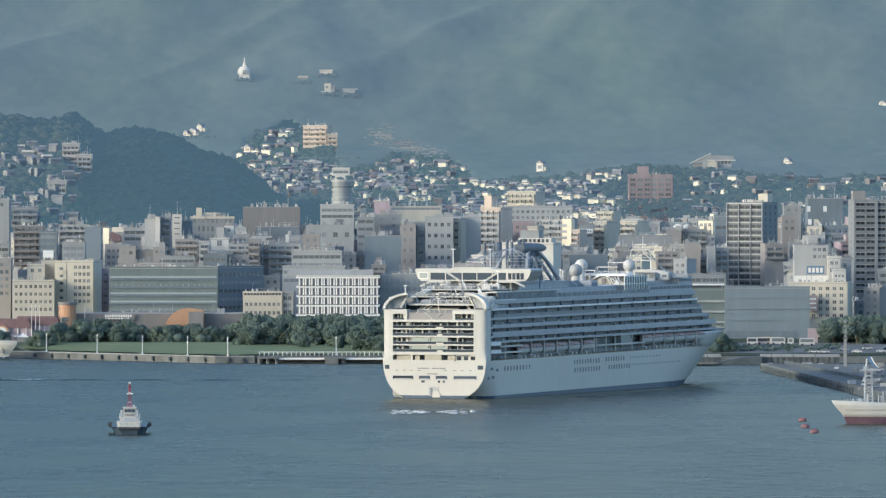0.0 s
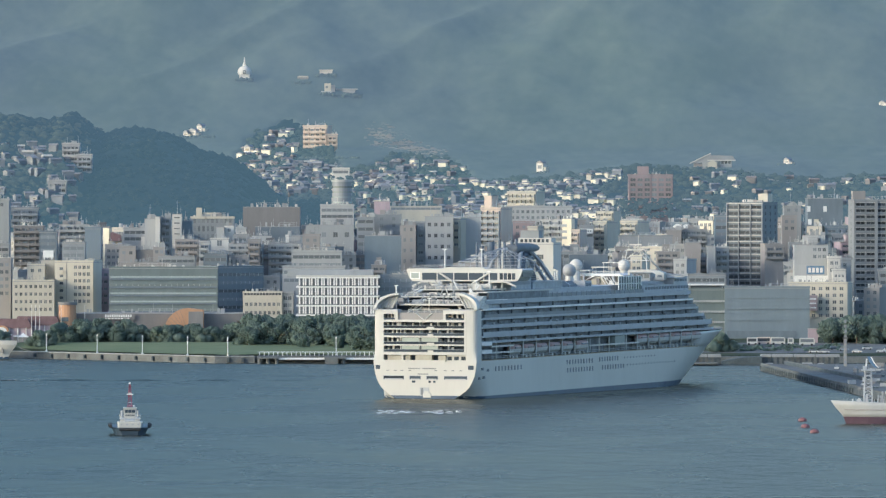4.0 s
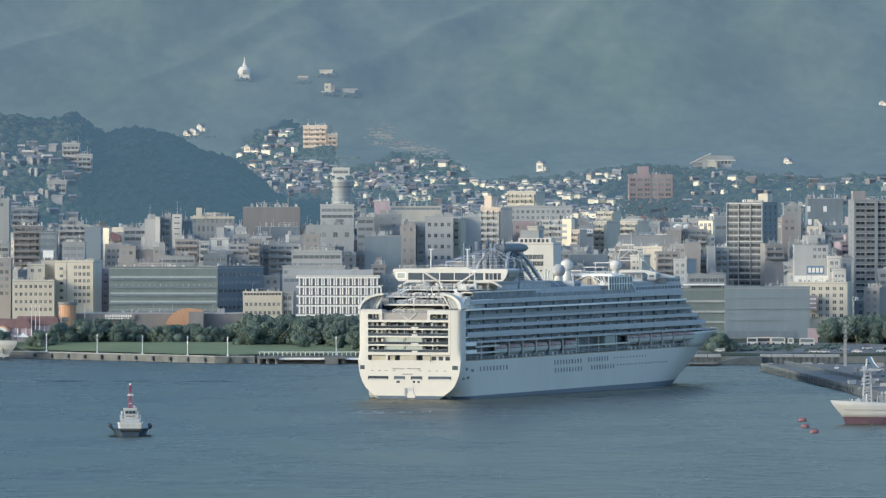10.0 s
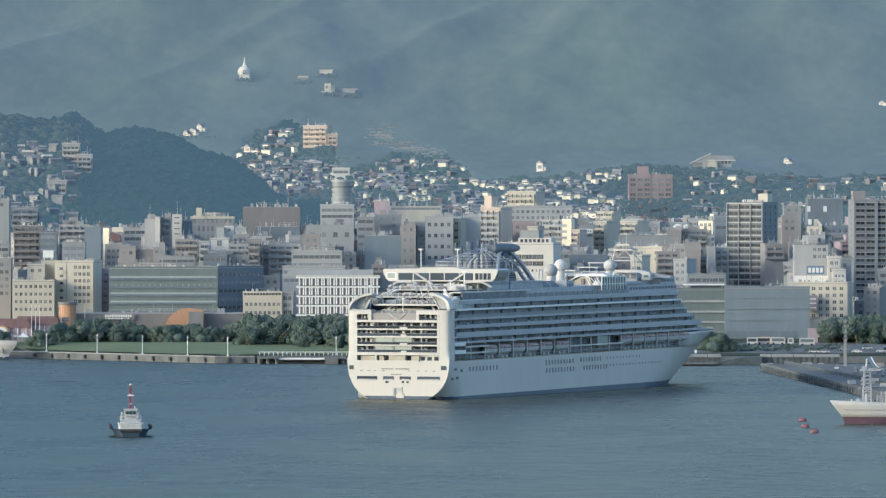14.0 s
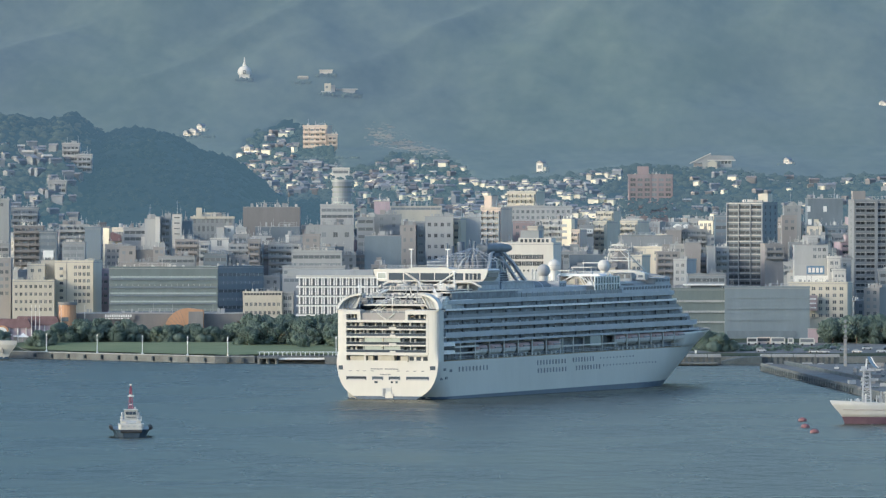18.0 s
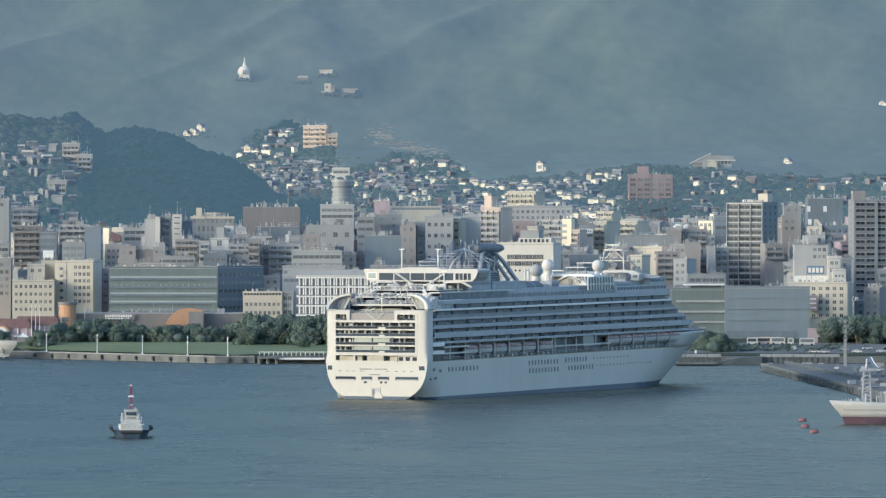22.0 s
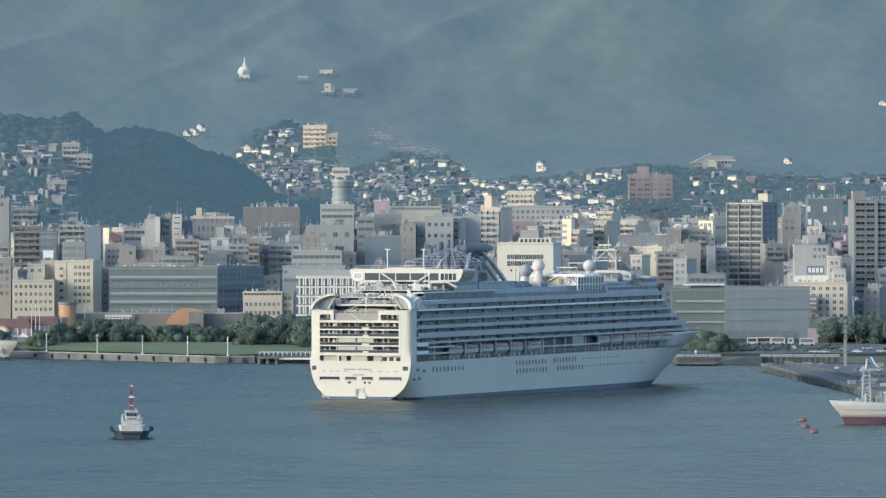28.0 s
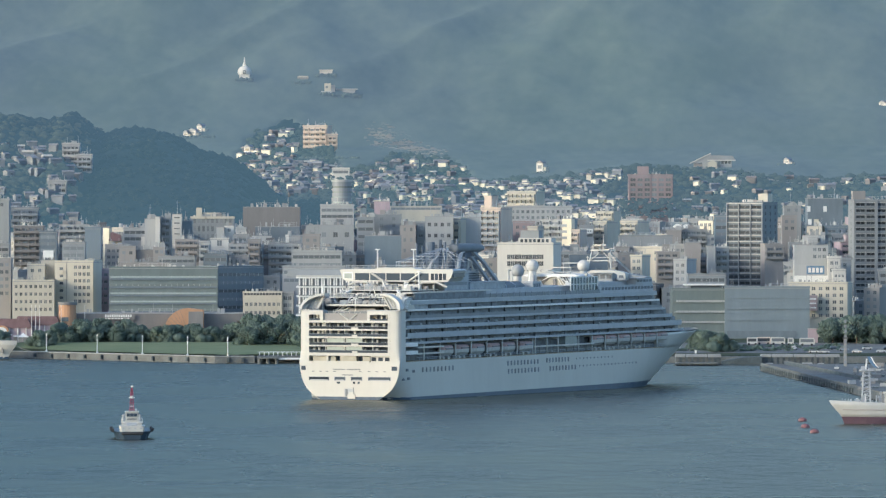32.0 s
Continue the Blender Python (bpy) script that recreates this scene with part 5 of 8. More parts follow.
for y, x in ((-9, 5.5), (0, 5.75), (8, 5.6)):
    for s in (1, -1):
        part("fender", Shape().rod((x * s, y - 3.2, 2.5), (x * s, y + 3.2, 2.5), 0.5, 8), RUBBER, tug)
part("bow_fender", Shape().rod((-3.0, -15.0, 1.7), (3.0, -15.0, 1.7), 0.45, 10), RUBBER, tug)
part("bulwark", Shape().loft([[(x, y, z) for x, z in ((w, 2.2), (w * 1.04, 3.75), (-w * 1.04, 3.75), (-w, 2.2))] for y, w in ((-14.6, 3.0), (-13.2, 3.45), (-9, 3.5), (-4, 3.5))]), SHIP_WHITE, tug, "white forward bulwark")
for s in (-2.4, -0.8, 0.8, 2.4):
    part("bulwark_port", Shape().box(s - 0.28, s + 0.28, -14.72, -14.5, 2.9, 3.3), SHIP_GREY, tug)
part("deckhouse", Shape().extrude([(-3.0, 2.1), (3.0, 2.1), (2.7, 4.4), (-2.7, 4.4)], "y", -8, 6), SHIP_WHITE, tug)
part("upper_deck", Shape().box(-3.0, 3.0, -8.4, 4, 4.4, 4.6), SHIP_WHITE, tug)
wh = part("wheelhouse", Shape().loft([[(x * w, y * w, z) for x, y in ((1.75, -4.6), (1.75, -0.4), (-1.75, -0.4), (-1.75, -4.6))] for z, w in ((4.6, 1.0), (5.7, 1.02), (7.4, 1.06))]), SHIP_WHITE, tug)
part("wheelhouse_roof", Shape().box(-2.0, 2.0, -5.2, 0.2, 7.4, 7.6), SHIP_WHITE, wh)
for a, b in ((-1.45, -0.55), (-0.45, 0.45), (0.55, 1.45)):
    part("window", Shape().box(a, b, -5.05, -4.6, 6.15, 7.0), HULL_BLACK, wh)
part("name_board", Shape().box(-1.3, 1.3, -4.95, -4.6, 5.25, 5.6), HULL_BLACK, wh)
for s in (1, -1):
    part("window", Shape().box(s * 1.82, s * 1.95, -4.2, -1, 6.1, 7.0), CABIN_GLASS, wh)
    part("funnel", Shape().rod((s * 2.3, 3, 4.6), (s * 2.3, 3, 6.6), 0.4, 10), SHIP_GREY, tug)
    part("rail", Shape().box(s * 2.9 - 0.05, s * 2.9 + 0.05, -8.4, 4, 5.5, 5.6), SHIP_WHITE, tug)
    for y in (-8.3, -5.5, -2.5, 0.5, 3.5):
        part("rail_post", Shape().box(s * 2.9 - 0.06, s * 2.9 + 0.06, y - 0.06, y + 0.06, 4.6, 5.6), SHIP_WHITE, tug)
part("rail", Shape().box(-2.9, 2.9, -8.45, -8.35, 5.5, 5.6), SHIP_WHITE, tug)
part("searchlight", Shape().ball((1.2, -4.8, 8.0), 0.35, 0.35, 0.35, 8, 6), SHIP_GREY, wh)
tm = part("mast", Shape().rod((0, -2, 7.5), (0, -2, 14.6), 0.12, 6), MAST_RED, tug, "red lattice mast")
for s in (1, -1):
    part("mast_leg", Shape().rod((s * 0.6, -2.4, 7.5), (s * 0.2, -2, 14.0), 0.12, 5), MAST_RED, tm)
    part("mast_leg", Shape().rod((s * 0.6, -1.2, 7.5), (s * 0.2, -1.7, 14.0), 0.12, 5), MAST_RED, tm)
for k in range(7):
    w = 0.55 - k * 0.055
    part("mast_rung", Shape().box(-w - 0.1, w + 0.1, -2.4, -1.6, 8 + k * 0.9, 8.14 + k * 0.9), POST_WHITE if k in (1, 4) else MAST_RED, tm)
part("mast_light", Shape().box(-0.3, 0.3, -2.3, -1.7, 14.3, 14.7), POST_WHITE, tm)
part("radar_scanner", Shape().box(-0.9, 0.9, -2.8, -2.5, 11.2, 11.5), POST_WHITE, tm)
part("winch", Shape().rod((-1.4, -10.5, 4.0), (1.4, -10.5, 4.0), 0.6, 10), SHIP_GREY, tug)

# ---- white survey ship moored on the right, bow to the left ----
patrol = thing("moored_ship", "white ship with red boot topping and a grey lattice mast, moored", "ship")


def bow_ring(x, levels, length, beam):
    """Section across a hull whose raked bow points to -x; the sheer runs out to the stem."""
    out = []
    for z in levels:
        stem = float(np.interp(z, [-2, 0, 2.4, 6.5], [2.6, 1.6, 0.6, -3.0]))
        xx = max(x, stem)
        out.append((xx, max(0.02, beam * (1 - math.exp(-max(0.0, xx - stem) / length * 4.2))), z))
    return [(xx, -w, z) for xx, w, z in out] + [(xx, w, z) for xx, w, z in out[::-1]]


XS = [-3.0, -2, -1, 0, 1, 2, 3.5, 5, 8, 12, 18, 26, 36, 60]
part("hull", Shape().loft([bow_ring(x, (2.1, 3.2, 4.4, 5.4, 6.2 if x > 14 else 7.0 - max(0.0, x + 3) * 0.047), 30, 6.5) for x in XS]), WALL["pale"], patrol, smooth=True)
part("boot_topping", Shape().loft([bow_ring(x, (-2, 0, 2.1), 30, 6.5) for x in XS]), HULL_RED, patrol, "dull red lower hull")
pm = part("lattice_mast", Shape().rod((6.9, -1.2, 6.2), (7.3, -0.8, 16.5), 0.22, 5).rod((9.4, -1.2, 6.2), (9.0, -0.8, 16.5), 0.22, 5).rod((6.9, 1.2, 6.2), (7.3, 0.8, 16.5), 0.22, 5).rod((9.4, 1.2, 6.2), (9.0, 0.8, 16.5), 0.22, 5), SHIP_GREY, patrol)
for k in range(8):
    part("mast_rung", Shape().box(7.0, 9.4, -1.2, 1.2, 7 + k * 1.2, 7.2 + k * 1.2), SHIP_GREY, pm)
part("mast_platform", Shape().box(6.2, 10.2, -1.6, 1.6, 15.8, 16.2).box(6.6, 7.8, -0.6, 0.6, 16.2, 17.2), SHIP_GREY, pm)
for k in range(8):
    part("mast_brace", Shape().rod((7.0, -1.1, 7.2 + k * 1.1), (9.3, -1.1, 8.3 + k * 1.1), 0.1, 4).rod((9.3, -1.1, 7.2 + k * 1.1), (7.0, -1.1, 8.3 + k * 1.1), 0.08, 4), SHIP_GREY, pm)
part("mast_crosstree", Shape().box(6.2, 10.6, -0.3, 0.3, 12.6, 12.9).box(6.5, 7.3, -0.5, 0.5, 12.9, 13.8).box(9.0, 11.6, -0.5, 0.5, 12.9, 13.6), SHIP_GREY, pm)
for k, (x, w, h) in enumerate(((3.2, 0.5, 0.8), (6.8, 0.7, 1.4), (7.6, 0.4, 2.2), (11.6, 0.8, 1.8), (12.2, 0.5, 3.0))):
    part("deck_gear", Shape().box(x, x + w, -1.6 + k * 0.2, -0.6 + k * 0.3, 6.2, 6.6 + h), (SHIP_GREY, STEEL, POST_WHITE)[k % 3], patrol)
part("rub_rail", Shape().loft([[(max(x, 0.4), -abs(bow_ring(x, (4.4,), 30, 6.5)[0][1]) - q, z) for q, z in ((0.02, 4.1), (0.12, 4.15), (0.12, 4.3), (0.02, 4.35))] for x in XS[4:]]), WALL["tan"], patrol)
part("windlass", Shape().rod((5.5, -1.5, 7.0), (5.5, 1.5, 7.0), 0.6, 8), SHIP_GREY, patrol)
part("deckhouse", Shape().box(13.5, 40, -4.5, 4.5, 6.2, 9.6), WALL["pale"], patrol)
part("wheelhouse", Shape().box(15, 32, -4, 4, 9.6, 13), WALL["pale"], patrol)
for k in range(6):
    part("window", Shape().box(15.6 + k * 2.2, 17.2 + k * 2.2, -4.06, -3.9, 11, 12.2), CABIN_GLASS, patrol)
cluster = random.Random(12)
for k in range(26):
    x, h = cluster.uniform(10.6, 16.5), cluster.uniform(0.4, 2.6)
    part("deck_gear", Shape().box(x, x + cluster.uniform(0.2, 0.9), -1.8 + k * 0.1, -1.2 + k * 0.12, 6.1, 6.3 + h), cluster.choice([SHIP_SHADE, WALL["brown"], SHIP_GREY, SHIP_SHADE, POST_WHITE]), patrol)
for k in range(14):
    part("railing_post", Shape().rod((0.8 + k * 0.9, -2.2 - k * 0.2, 6.5), (0.8 + k * 0.9, -2.2 - k * 0.2, 7.5), 0.06, 4), SHIP_GREY, patrol)

# ---- white bow of a ship at the park quay ----
sail = thing("moored_ship", "cream-white bow of a moored ship at the park quay", "ship", at=pose(-184.6, 3236, 0, 0, 0, 152))
part("hull", Shape().loft([bow_ring(x, (0, 2.3, 4.2, 6.2, 7.9), 30, 5.5) for x in XS]), SHIP_WHITE, sail)
part("boot_topping", Shape().loft([bow_ring(x, (-2, 0, 1.0), 30, 5.52) for x in XS]), BOOT, sail)
part("hawse", Shape().box(5, 6.5, 3.0, 3.4, 3.0, 4.2), SHIP_DARK, sail)
part("mooring_rope", Shape().rod((-1.5, 0.5, 6.6), (-6, 1.5, 4.6), 0.09, 4).rod((-6, 1.5, 4.6), (-12, 2.5, 3.3), 0.09, 4), WALL["tan"], sail)
part("anchor", Shape().box(2.4, 3.6, 2.2, 2.9, 2.6, 4.4).rod((3.0, 2.6, 4.4), (3.0, 2.4, 5.2), 0.2, 5), WALL["brown"], sail, "rust-stained anchor")
for k, x in enumerate((14, 26)):
    part("mast", Shape().rod((x, 0, 7), (x, 0, 28), 0.25, 6, 0.12), POST_WHITE, sail)

# ---- buoys ----
for x, y in ((108.68, 2288), (106.2, 2220), (106.43, 2169)):
    b = thing("buoy", "faded red drum buoy afloat", "buoy", Matrix.Translation((x, y, 0)), group="red buoys")
    part("drum", Shape().loft([[(r * math.cos(a), r * 0.7 * math.sin(a), z) for a in np.linspace(0, math.tau, 14, endpoint=False)] for z, r in ((-0.6, 1.0), (0.1, 1.35), (0.6, 1.3), (1.0, 0.9), (1.1, 0.3))]), BUOY_RED, b, smooth=True)
    part("ring", Shape().rod((0, 0, 1.05), (0, 0, 1.3), 0.16, 6), BUOY_RED, b)

# ---- disturbed water ----
slick = thing("calm_slick", "smooth slick of churned water astern of the ship", "water", kind="stuff")
sr = random.Random(6)
for k in range(5):
    a, b2, w, dd = sr.uniform(-10, 10), sr.uniform(-16, 24), sr.uniform(6, 14), sr.uniform(6, 14)
    part("slick_patch", Shape().poly([(a + w * math.cos(q) * (1 + 0.25 * math.sin(3 * q + k)), b2 + dd * math.sin(q), 0.02 + 0.004 * k) for q in np.linspace(0, math.tau, 22, endpoint=False)], [tuple(range(22))]), SLICK, slick)
# white lumps stand for wash foam and for glints of the stern's reflection
wash = thing("wash_foam", "thin white streaks for propeller foam and stern glints", "foam", kind="stuff")
for k in range(64):
    x, y, w, d = sr.choice([sr.uniform(-13.5, -2), sr.uniform(1, 13)]), sr.choice([-14, 0, 0, 0, 16]) + sr.gauss(0, 3), sr.uniform(0.25, 1.3), sr.uniform(0.5, 1.6)
    part("foam_streak", Shape().ball((x, y, 0), w, d, sr.uniform(0.08, 0.3), 9, 5), FOAM, wash, smooth=True)
swell = thing("wake_swell", "low swells of a passing boat's wake with a little foam", "water", kind="stuff")
for x, w, h in ((-172, 15, 0.55), (-138, 15, 0.6), (-112, 13, 0.55), (-84, 14, 0.5), (-58, 12, 0.35)):
    rr = []
    for q in np.linspace(-1, 1, 15):
        hh = h * (1 - q * q)
        rr.append([(x + q * w, y + 2.5 * q * q, 0.01 + hh * zz) for y, zz in ((-5, 0), (-2.5, 0.45), (-0.8, 1), (0.8, 0.95), (4, 0.3), (7, 0))])
    part("swell", Shape().loft(rr, closed=False, caps=False), SEA, swell, smooth=True)
for k in range(40):
    x, y = sr.uniform(-182, -150), sr.uniform(-3, 3)
    part("foam_fleck", Shape().poly([(x + sr.uniform(0.5, 2.2) * math.cos(q), y + sr.uniform(0.4, 1.2) * math.sin(q), 0.3) for q in np.linspace(0, math.tau, 7, endpoint=False)], [tuple(range(7))]), FOAM, swell)

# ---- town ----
FRONTS = []  # named buildings as camera angles, so that plain blocks don't hide them in view
_window = {}


def window_mesh(w, h, mat, frame_mat):
    """A pane set in a proud frame with a sill."""
    key = (round(w, 1), round(h, 1), mat.name, frame_mat.name)
    if key not in _window:
        me = Shape().box(-w / 2, w / 2, -0.06, 0.2, 0, h).box(-w / 2 - 0.15, w / 2 + 0.15, -0.22, 0.1, -0.18, 0).box(-0.05, 0.05, -0.1, 0, 0, h).mesh("window", mat)
        me.materials.append(frame_mat)
        me.polygons.foreach_set("material_index", [0] * 6 + [1] * 12)
        _window[key] = me
    return _window[key]


def strip_mesh(w, h, mat, frame_mat, step=2.4):
    key = ("strip", round(w, 1), round(h, 1), mat.name, frame_mat.name, step)
    if key not in _window:
        s = Shape().box(-w / 2, w / 2, -0.05, 0.2, 0, h)
        n = max(1, int(w / step))
        for i in range(1, n):
            s.box(-w / 2 + w * i / n - 0.07, -w / 2 + w * i / n + 0.07, -0.12, 0.0, 0, h)
        me = s.mesh("window_strip", mat)
        me.materials.append(frame_mat)
        me.polygons.foreach_set("material_index", [0] * 6 + [1] * (6 * (n - 1)))
        _window[key] = me
    return _window[key]


def balcony_mesh(w, bays, mat, deep=1.3, wall=1.05, fin=0.12):
    key = ("balcony", round(w, 1), bays, mat.name, wall, deep, fin)
    if key not in _window:
        s = Shape().box(-w / 2, w / 2, -deep, 0, -0.18, 0).box(-w / 2 + 0.01, w / 2 - 0.01, -deep - 0.01, -deep + 0.12, -0.1, wall)
        for i in range(bays + 1):
            x = -w / 2 + w * i / bays
            s.box(x - fin, x + fin, -deep + 0.03, -0.02, -0.1, 2.7)
        _window[key] = s.mesh("balcony", mat)
    return _window[key]


def building(x0, x1, top, y, wall, label, style="grid", floors=3, cols=4, fh=3.2, deep=16, turn=0.0, roof=("parapet",), name="building", win=(1.4, 1.5), first=1.2, low=0.0,
             glass_mat=None, side=None, group="", span=None, rail=1.05, open_part=0.62, reach=1.3, fin=0.12, edge=None):
    """A town building: x range and depth of its front, roof height, then its storeys counted from the top."""
    c = math.cos(radians(turn))
    w = (x1 - x0) / c
    ground = min(land_z(x0, y), land_z(x1, y)) - 1.0
    h = top - ground
    mat = WALL[wall]
    label = label if len(label.split()) > 3 else label + " in the town"
    b = thing(name, label, "building", pose((x0 + x1) / 2, y, ground, 0, 0, turn), group)
    part("wall", Shape().box(-w / 2, w / 2, 0, deep, 0, h), mat, b)
    part("roof_slab", Shape().box(-w / 2 - 0.15, w / 2 + 0.15, -0.15, deep + 0.15, h, h + 0.25), ROOF["flat"], b)
    if "parapet" in roof:
        s = Shape().box(-w / 2 - 0.2, w / 2 + 0.2, -0.2, 0.1, h + 0.25, h + 1.0).box(-w / 2 - 0.2, -w / 2 + 0.1, 0.1, deep, h + 0.25, h + 1.0).box(w / 2 - 0.1, w / 2 + 0.2, 0.1, deep, h + 0.25, h + 1.0)
        part("parapet", s, mat, b)
    r = random.Random(int(abs(x0 * 7 + y)))
    if "house" in roof:
        k = r.uniform(-0.25, 0.15) * w
        q = part("roof_house", Shape().box(k, k + 0.3 * w, deep * 0.32, deep * 0.7, h + 0.2, h + 3.4), mat, b)
        part("roof_house_slab", Shape().box(k - 0.2, k + 0.3 * w + 0.2, deep * 0.32 - 0.2, deep * 0.7 + 0.1, h + 3.4, h + 3.6), ROOF["flat"], q)
    if "tank" in roof:
        k = r.uniform(-0.35, 0.3) * w
        part("water_tank", Shape().rod((k, deep * 0.3, h + 0.85), (k, deep * 0.3, h + 2.9), 1.1, 10).box(k - 1, k + 1, deep * 0.3 - 1, deep * 0.3 + 1, h + 0.25, h + 0.9), WALL["pale"], b)
    if "units" in roof:
        for i in range(r.randint(2, 5)):
            k = r.uniform(-0.42, 0.38) * w
            part("cooling_unit", Shape().box(k, k + r.uniform(1, 2.6), deep * 0.15 + i * 0.17, deep * 0.15 + 1.4 + i * 0.13, h + 0.2, h + r.uniform(1.3, 2.4)), WALL[r.choice(["pale", "grey", "grey", "tan"])], b)
    if w > 5 and name == "building":
        s = Shape()
        for i in range(int(3 + w / 5)):
            k, q, t = r.uniform(-0.46, 0.4) * w, r.uniform(0.08, 0.8) * deep, r.uniform(0.3, 1.3)
            s.box(k, k + t, q, q + 0.8, h + 0.2, h + r.uniform(0.9, 2.3))
        for i in range(3):
            k, q = r.uniform(-0.45, 0.45) * w, r.uniform(0.2, 0.8) * deep
            s.rod((k, q, h + 0.2), (k, q, h + r.uniform(2.5, 5.0)), 0.09, 4)
        k = r.uniform(-0.3, 0.1) * w
        for q in (0.0, 0.25):
            s.box(k, k + 0.35 * w, deep * 0.25, deep * 0.25 + 0.12, h + 1.2 + q * 4, h + 1.3 + q * 4)
        for i in range(5):
            s.box(k + 0.08 * w * i, k + 0.08 * w * i + 0.12, deep * 0.25, deep * 0.25 + 0.12, h + 0.2, h + 2.3)
        tagged(part("roof_gear", s, r.choice([WALL["pale"], WALL["white"], STEEL, WALL["grey"]]), b), kind="stuff")
    if "mast" in roof:
        k = r.uniform(-0.3, 0.3) * w
        part("antenna", Shape().rod((k, deep * 0.4, h), (k, deep * 0.4, h + 7), 0.12, 5, 0.06).box(k - 0.7, k + 0.7, deep * 0.4 - 0.05, deep * 0.4 + 0.05, h + 5.4, h + 5.55), STEEL, b)
    gm = glass_mat or WINDOW
    a, e = span or (-w / 2 + 0.6, w / 2 - 0.6)
    for f in range(floors):
        z = h - first - 1.6 - f * fh
        if z < low + 0.5:
            break
        if style == "grid":
            me = window_mesh(win[0], win[1], gm, mat)
            for i in range(cols):
                part("window", me, gm, b, "", Matrix.Translation((a + (e - a) * (i + 0.5) / cols, 0, z)))
        elif style == "band":
            part("window_strip", strip_mesh(e - a, win[1], gm, STEEL), gm, b, "", Matrix.Translation(((a + e) / 2, 0, z)))
        elif style == "flats":
            part("balcony", balcony_mesh(e - a, cols, WALL[edge or wall], reach, rail, fin), mat, b, "", Matrix.Translation(((a + e) / 2, 0, z - 0.6)))
            me = window_mesh((e - a) / cols * open_part, 1.9, gm, STEEL)
            for i in range(cols):
                part("window", me, gm, b, "", Matrix.Translation((a + (e - a) * (i + 0.5) / cols, 0, z - 0.4)))
        if side:
            me = window_mesh(1.1, 1.4, gm, mat)
            sx = 1 if turn <= 0 else -1
            for i in range(side):
                part("window", me, gm, b, "", pose(sx * w / 2, deep * (i + 0.5) / side, z, 0, 0, 90 * sx))
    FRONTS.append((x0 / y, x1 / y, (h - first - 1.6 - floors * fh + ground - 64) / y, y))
    return b, w, h


# front row on the left
b, w, h = building(-174.3, -157.1, 40.1, 3400, "cream", "cream office block with square punched windows", turn=-10, floors=6, cols=4, fh=3.05, style="grid", deep=18, win=(1.3, 1.5), glass_mat=DEEP_GLASS, span=(-0.3, 7.6), roof=("parapet", "units"))
for f in range(5):
    z = h - 4.4 - f * 3.27
    bl = part("stair_balcony", Shape().box(-7.0, -4.6, -1.0, 0, z, z + 0.2).box(-7.0, -4.6, -1.0, -0.85, z + 0.2, z + 1.1), WALL["cream"], b)
    part("doorway", Shape().box(-6.6, -5.0, -0.08, 0.1, z + 0.2, z + 2.3), DEEP_GLASS, bl)
part("drain_pipe", Shape().rod((-3.4, -0.15, 2), (-3.4, -0.15, h), 0.12, 6), WALL["tan"], b)
building(-192.8, -174.1, 31.6, 3390, "cream", "low white office block with rows of small windows", floors=4, cols=8, fh=3.4, style="grid", deep=14, win=(1.1, 1.4), glass_mat=DEEP_GLASS, roof=("parapet",))
building(-187.0, -179.1, 38.6, 3405, "cream", "cream stair tower behind the low office", floors=1, cols=2, style="grid", deep=10, roof=("parapet",))
b, w, h = building(-181.3, -174.9, 41.1, 3412, "cream", "cream lift tower with a white roof tank", floors=1, cols=1, style="plain", deep=8, roof=())
part("roof_tank", Shape().box(-2.2, 2.4, 1, 5, h + 1.2, h + 4.4).box(-1.8, -1.4, 1.2, 1.6, h, h + 1.2).box(1.6, 2.0, 1.2, 1.6, h, h + 1.2), POST_WHITE, b)
building(-209.1, -194.1, 41.2, 3400, "tan", "beige office block at the water end", floors=5, cols=6, style="grid", deep=16, roof=("parapet",))
building(-158.5, -150.6, 36.4, 3420, "mauve", "mauve-grey apartment block", floors=5, cols=3, style="flats", deep=14)
b, w, h = building(-148.6, -100.3, 37.6, 3370, "green", "long grey-green office with ribbon windows", floors=5, cols=1, fh=3.65, style="band", deep=34, turn=0, win=(1.25, 0.75), first=2.4, glass_mat=STRIP_GLASS, roof=("parapet",))
# teal strips paint a shadow line under each window ribbon
for f in range(5):
    part("shadow_band", Shape().box(-w / 2, w / 2, -0.5, 0.0, h - 4.95 - f * 3.65, h - 4.2 - f * 3.65), WALL["teal"], b)
# shaded side of the office, built apart with its own bluer wall colour
building(-100.2, -80.3, 37.9, 3380, "teal", "dark rear wing of the ribbon-window office", turn=40, floors=5, cols=1, fh=3.65, style="band", deep=14, win=(1.2, 1.3), first=2.0, roof=("parapet",))
b, w, h = building(-88.5, -71.2, 26.8, 3350, "cream", "small cream institute with a railed roof terrace", floors=4, cols=8, fh=3.75, style="grid", deep=12, win=(1.1, 1.5), glass_mat=DEEP_GLASS, first=3.9, roof=("parapet",))
part("terrace_slot", Shape().box(-w / 2 + 0.3, w / 2 - 0.3, -0.26, 0.0, h - 0.7, h + 0.2), DEEP_GLASS, b)
for k in range(13):
    part("terrace_post", Shape().box(-w / 2 + 0.3 + k * (w - 0.8) / 12, -w / 2 + 0.55 + k * (w - 0.8) / 12, -0.34, -0.26, h - 0.7, h + 0.2), WALL["white"], b)
for k in range(9):
    part("pilaster", Shape().box(-w / 2 + 0.35 + k * (w - 1.1) / 8, -w / 2 + 0.75 + k * (w - 1.1) / 8, -0.2, 0.0, 2.0, h - 2.6), WALL["cream"], b)
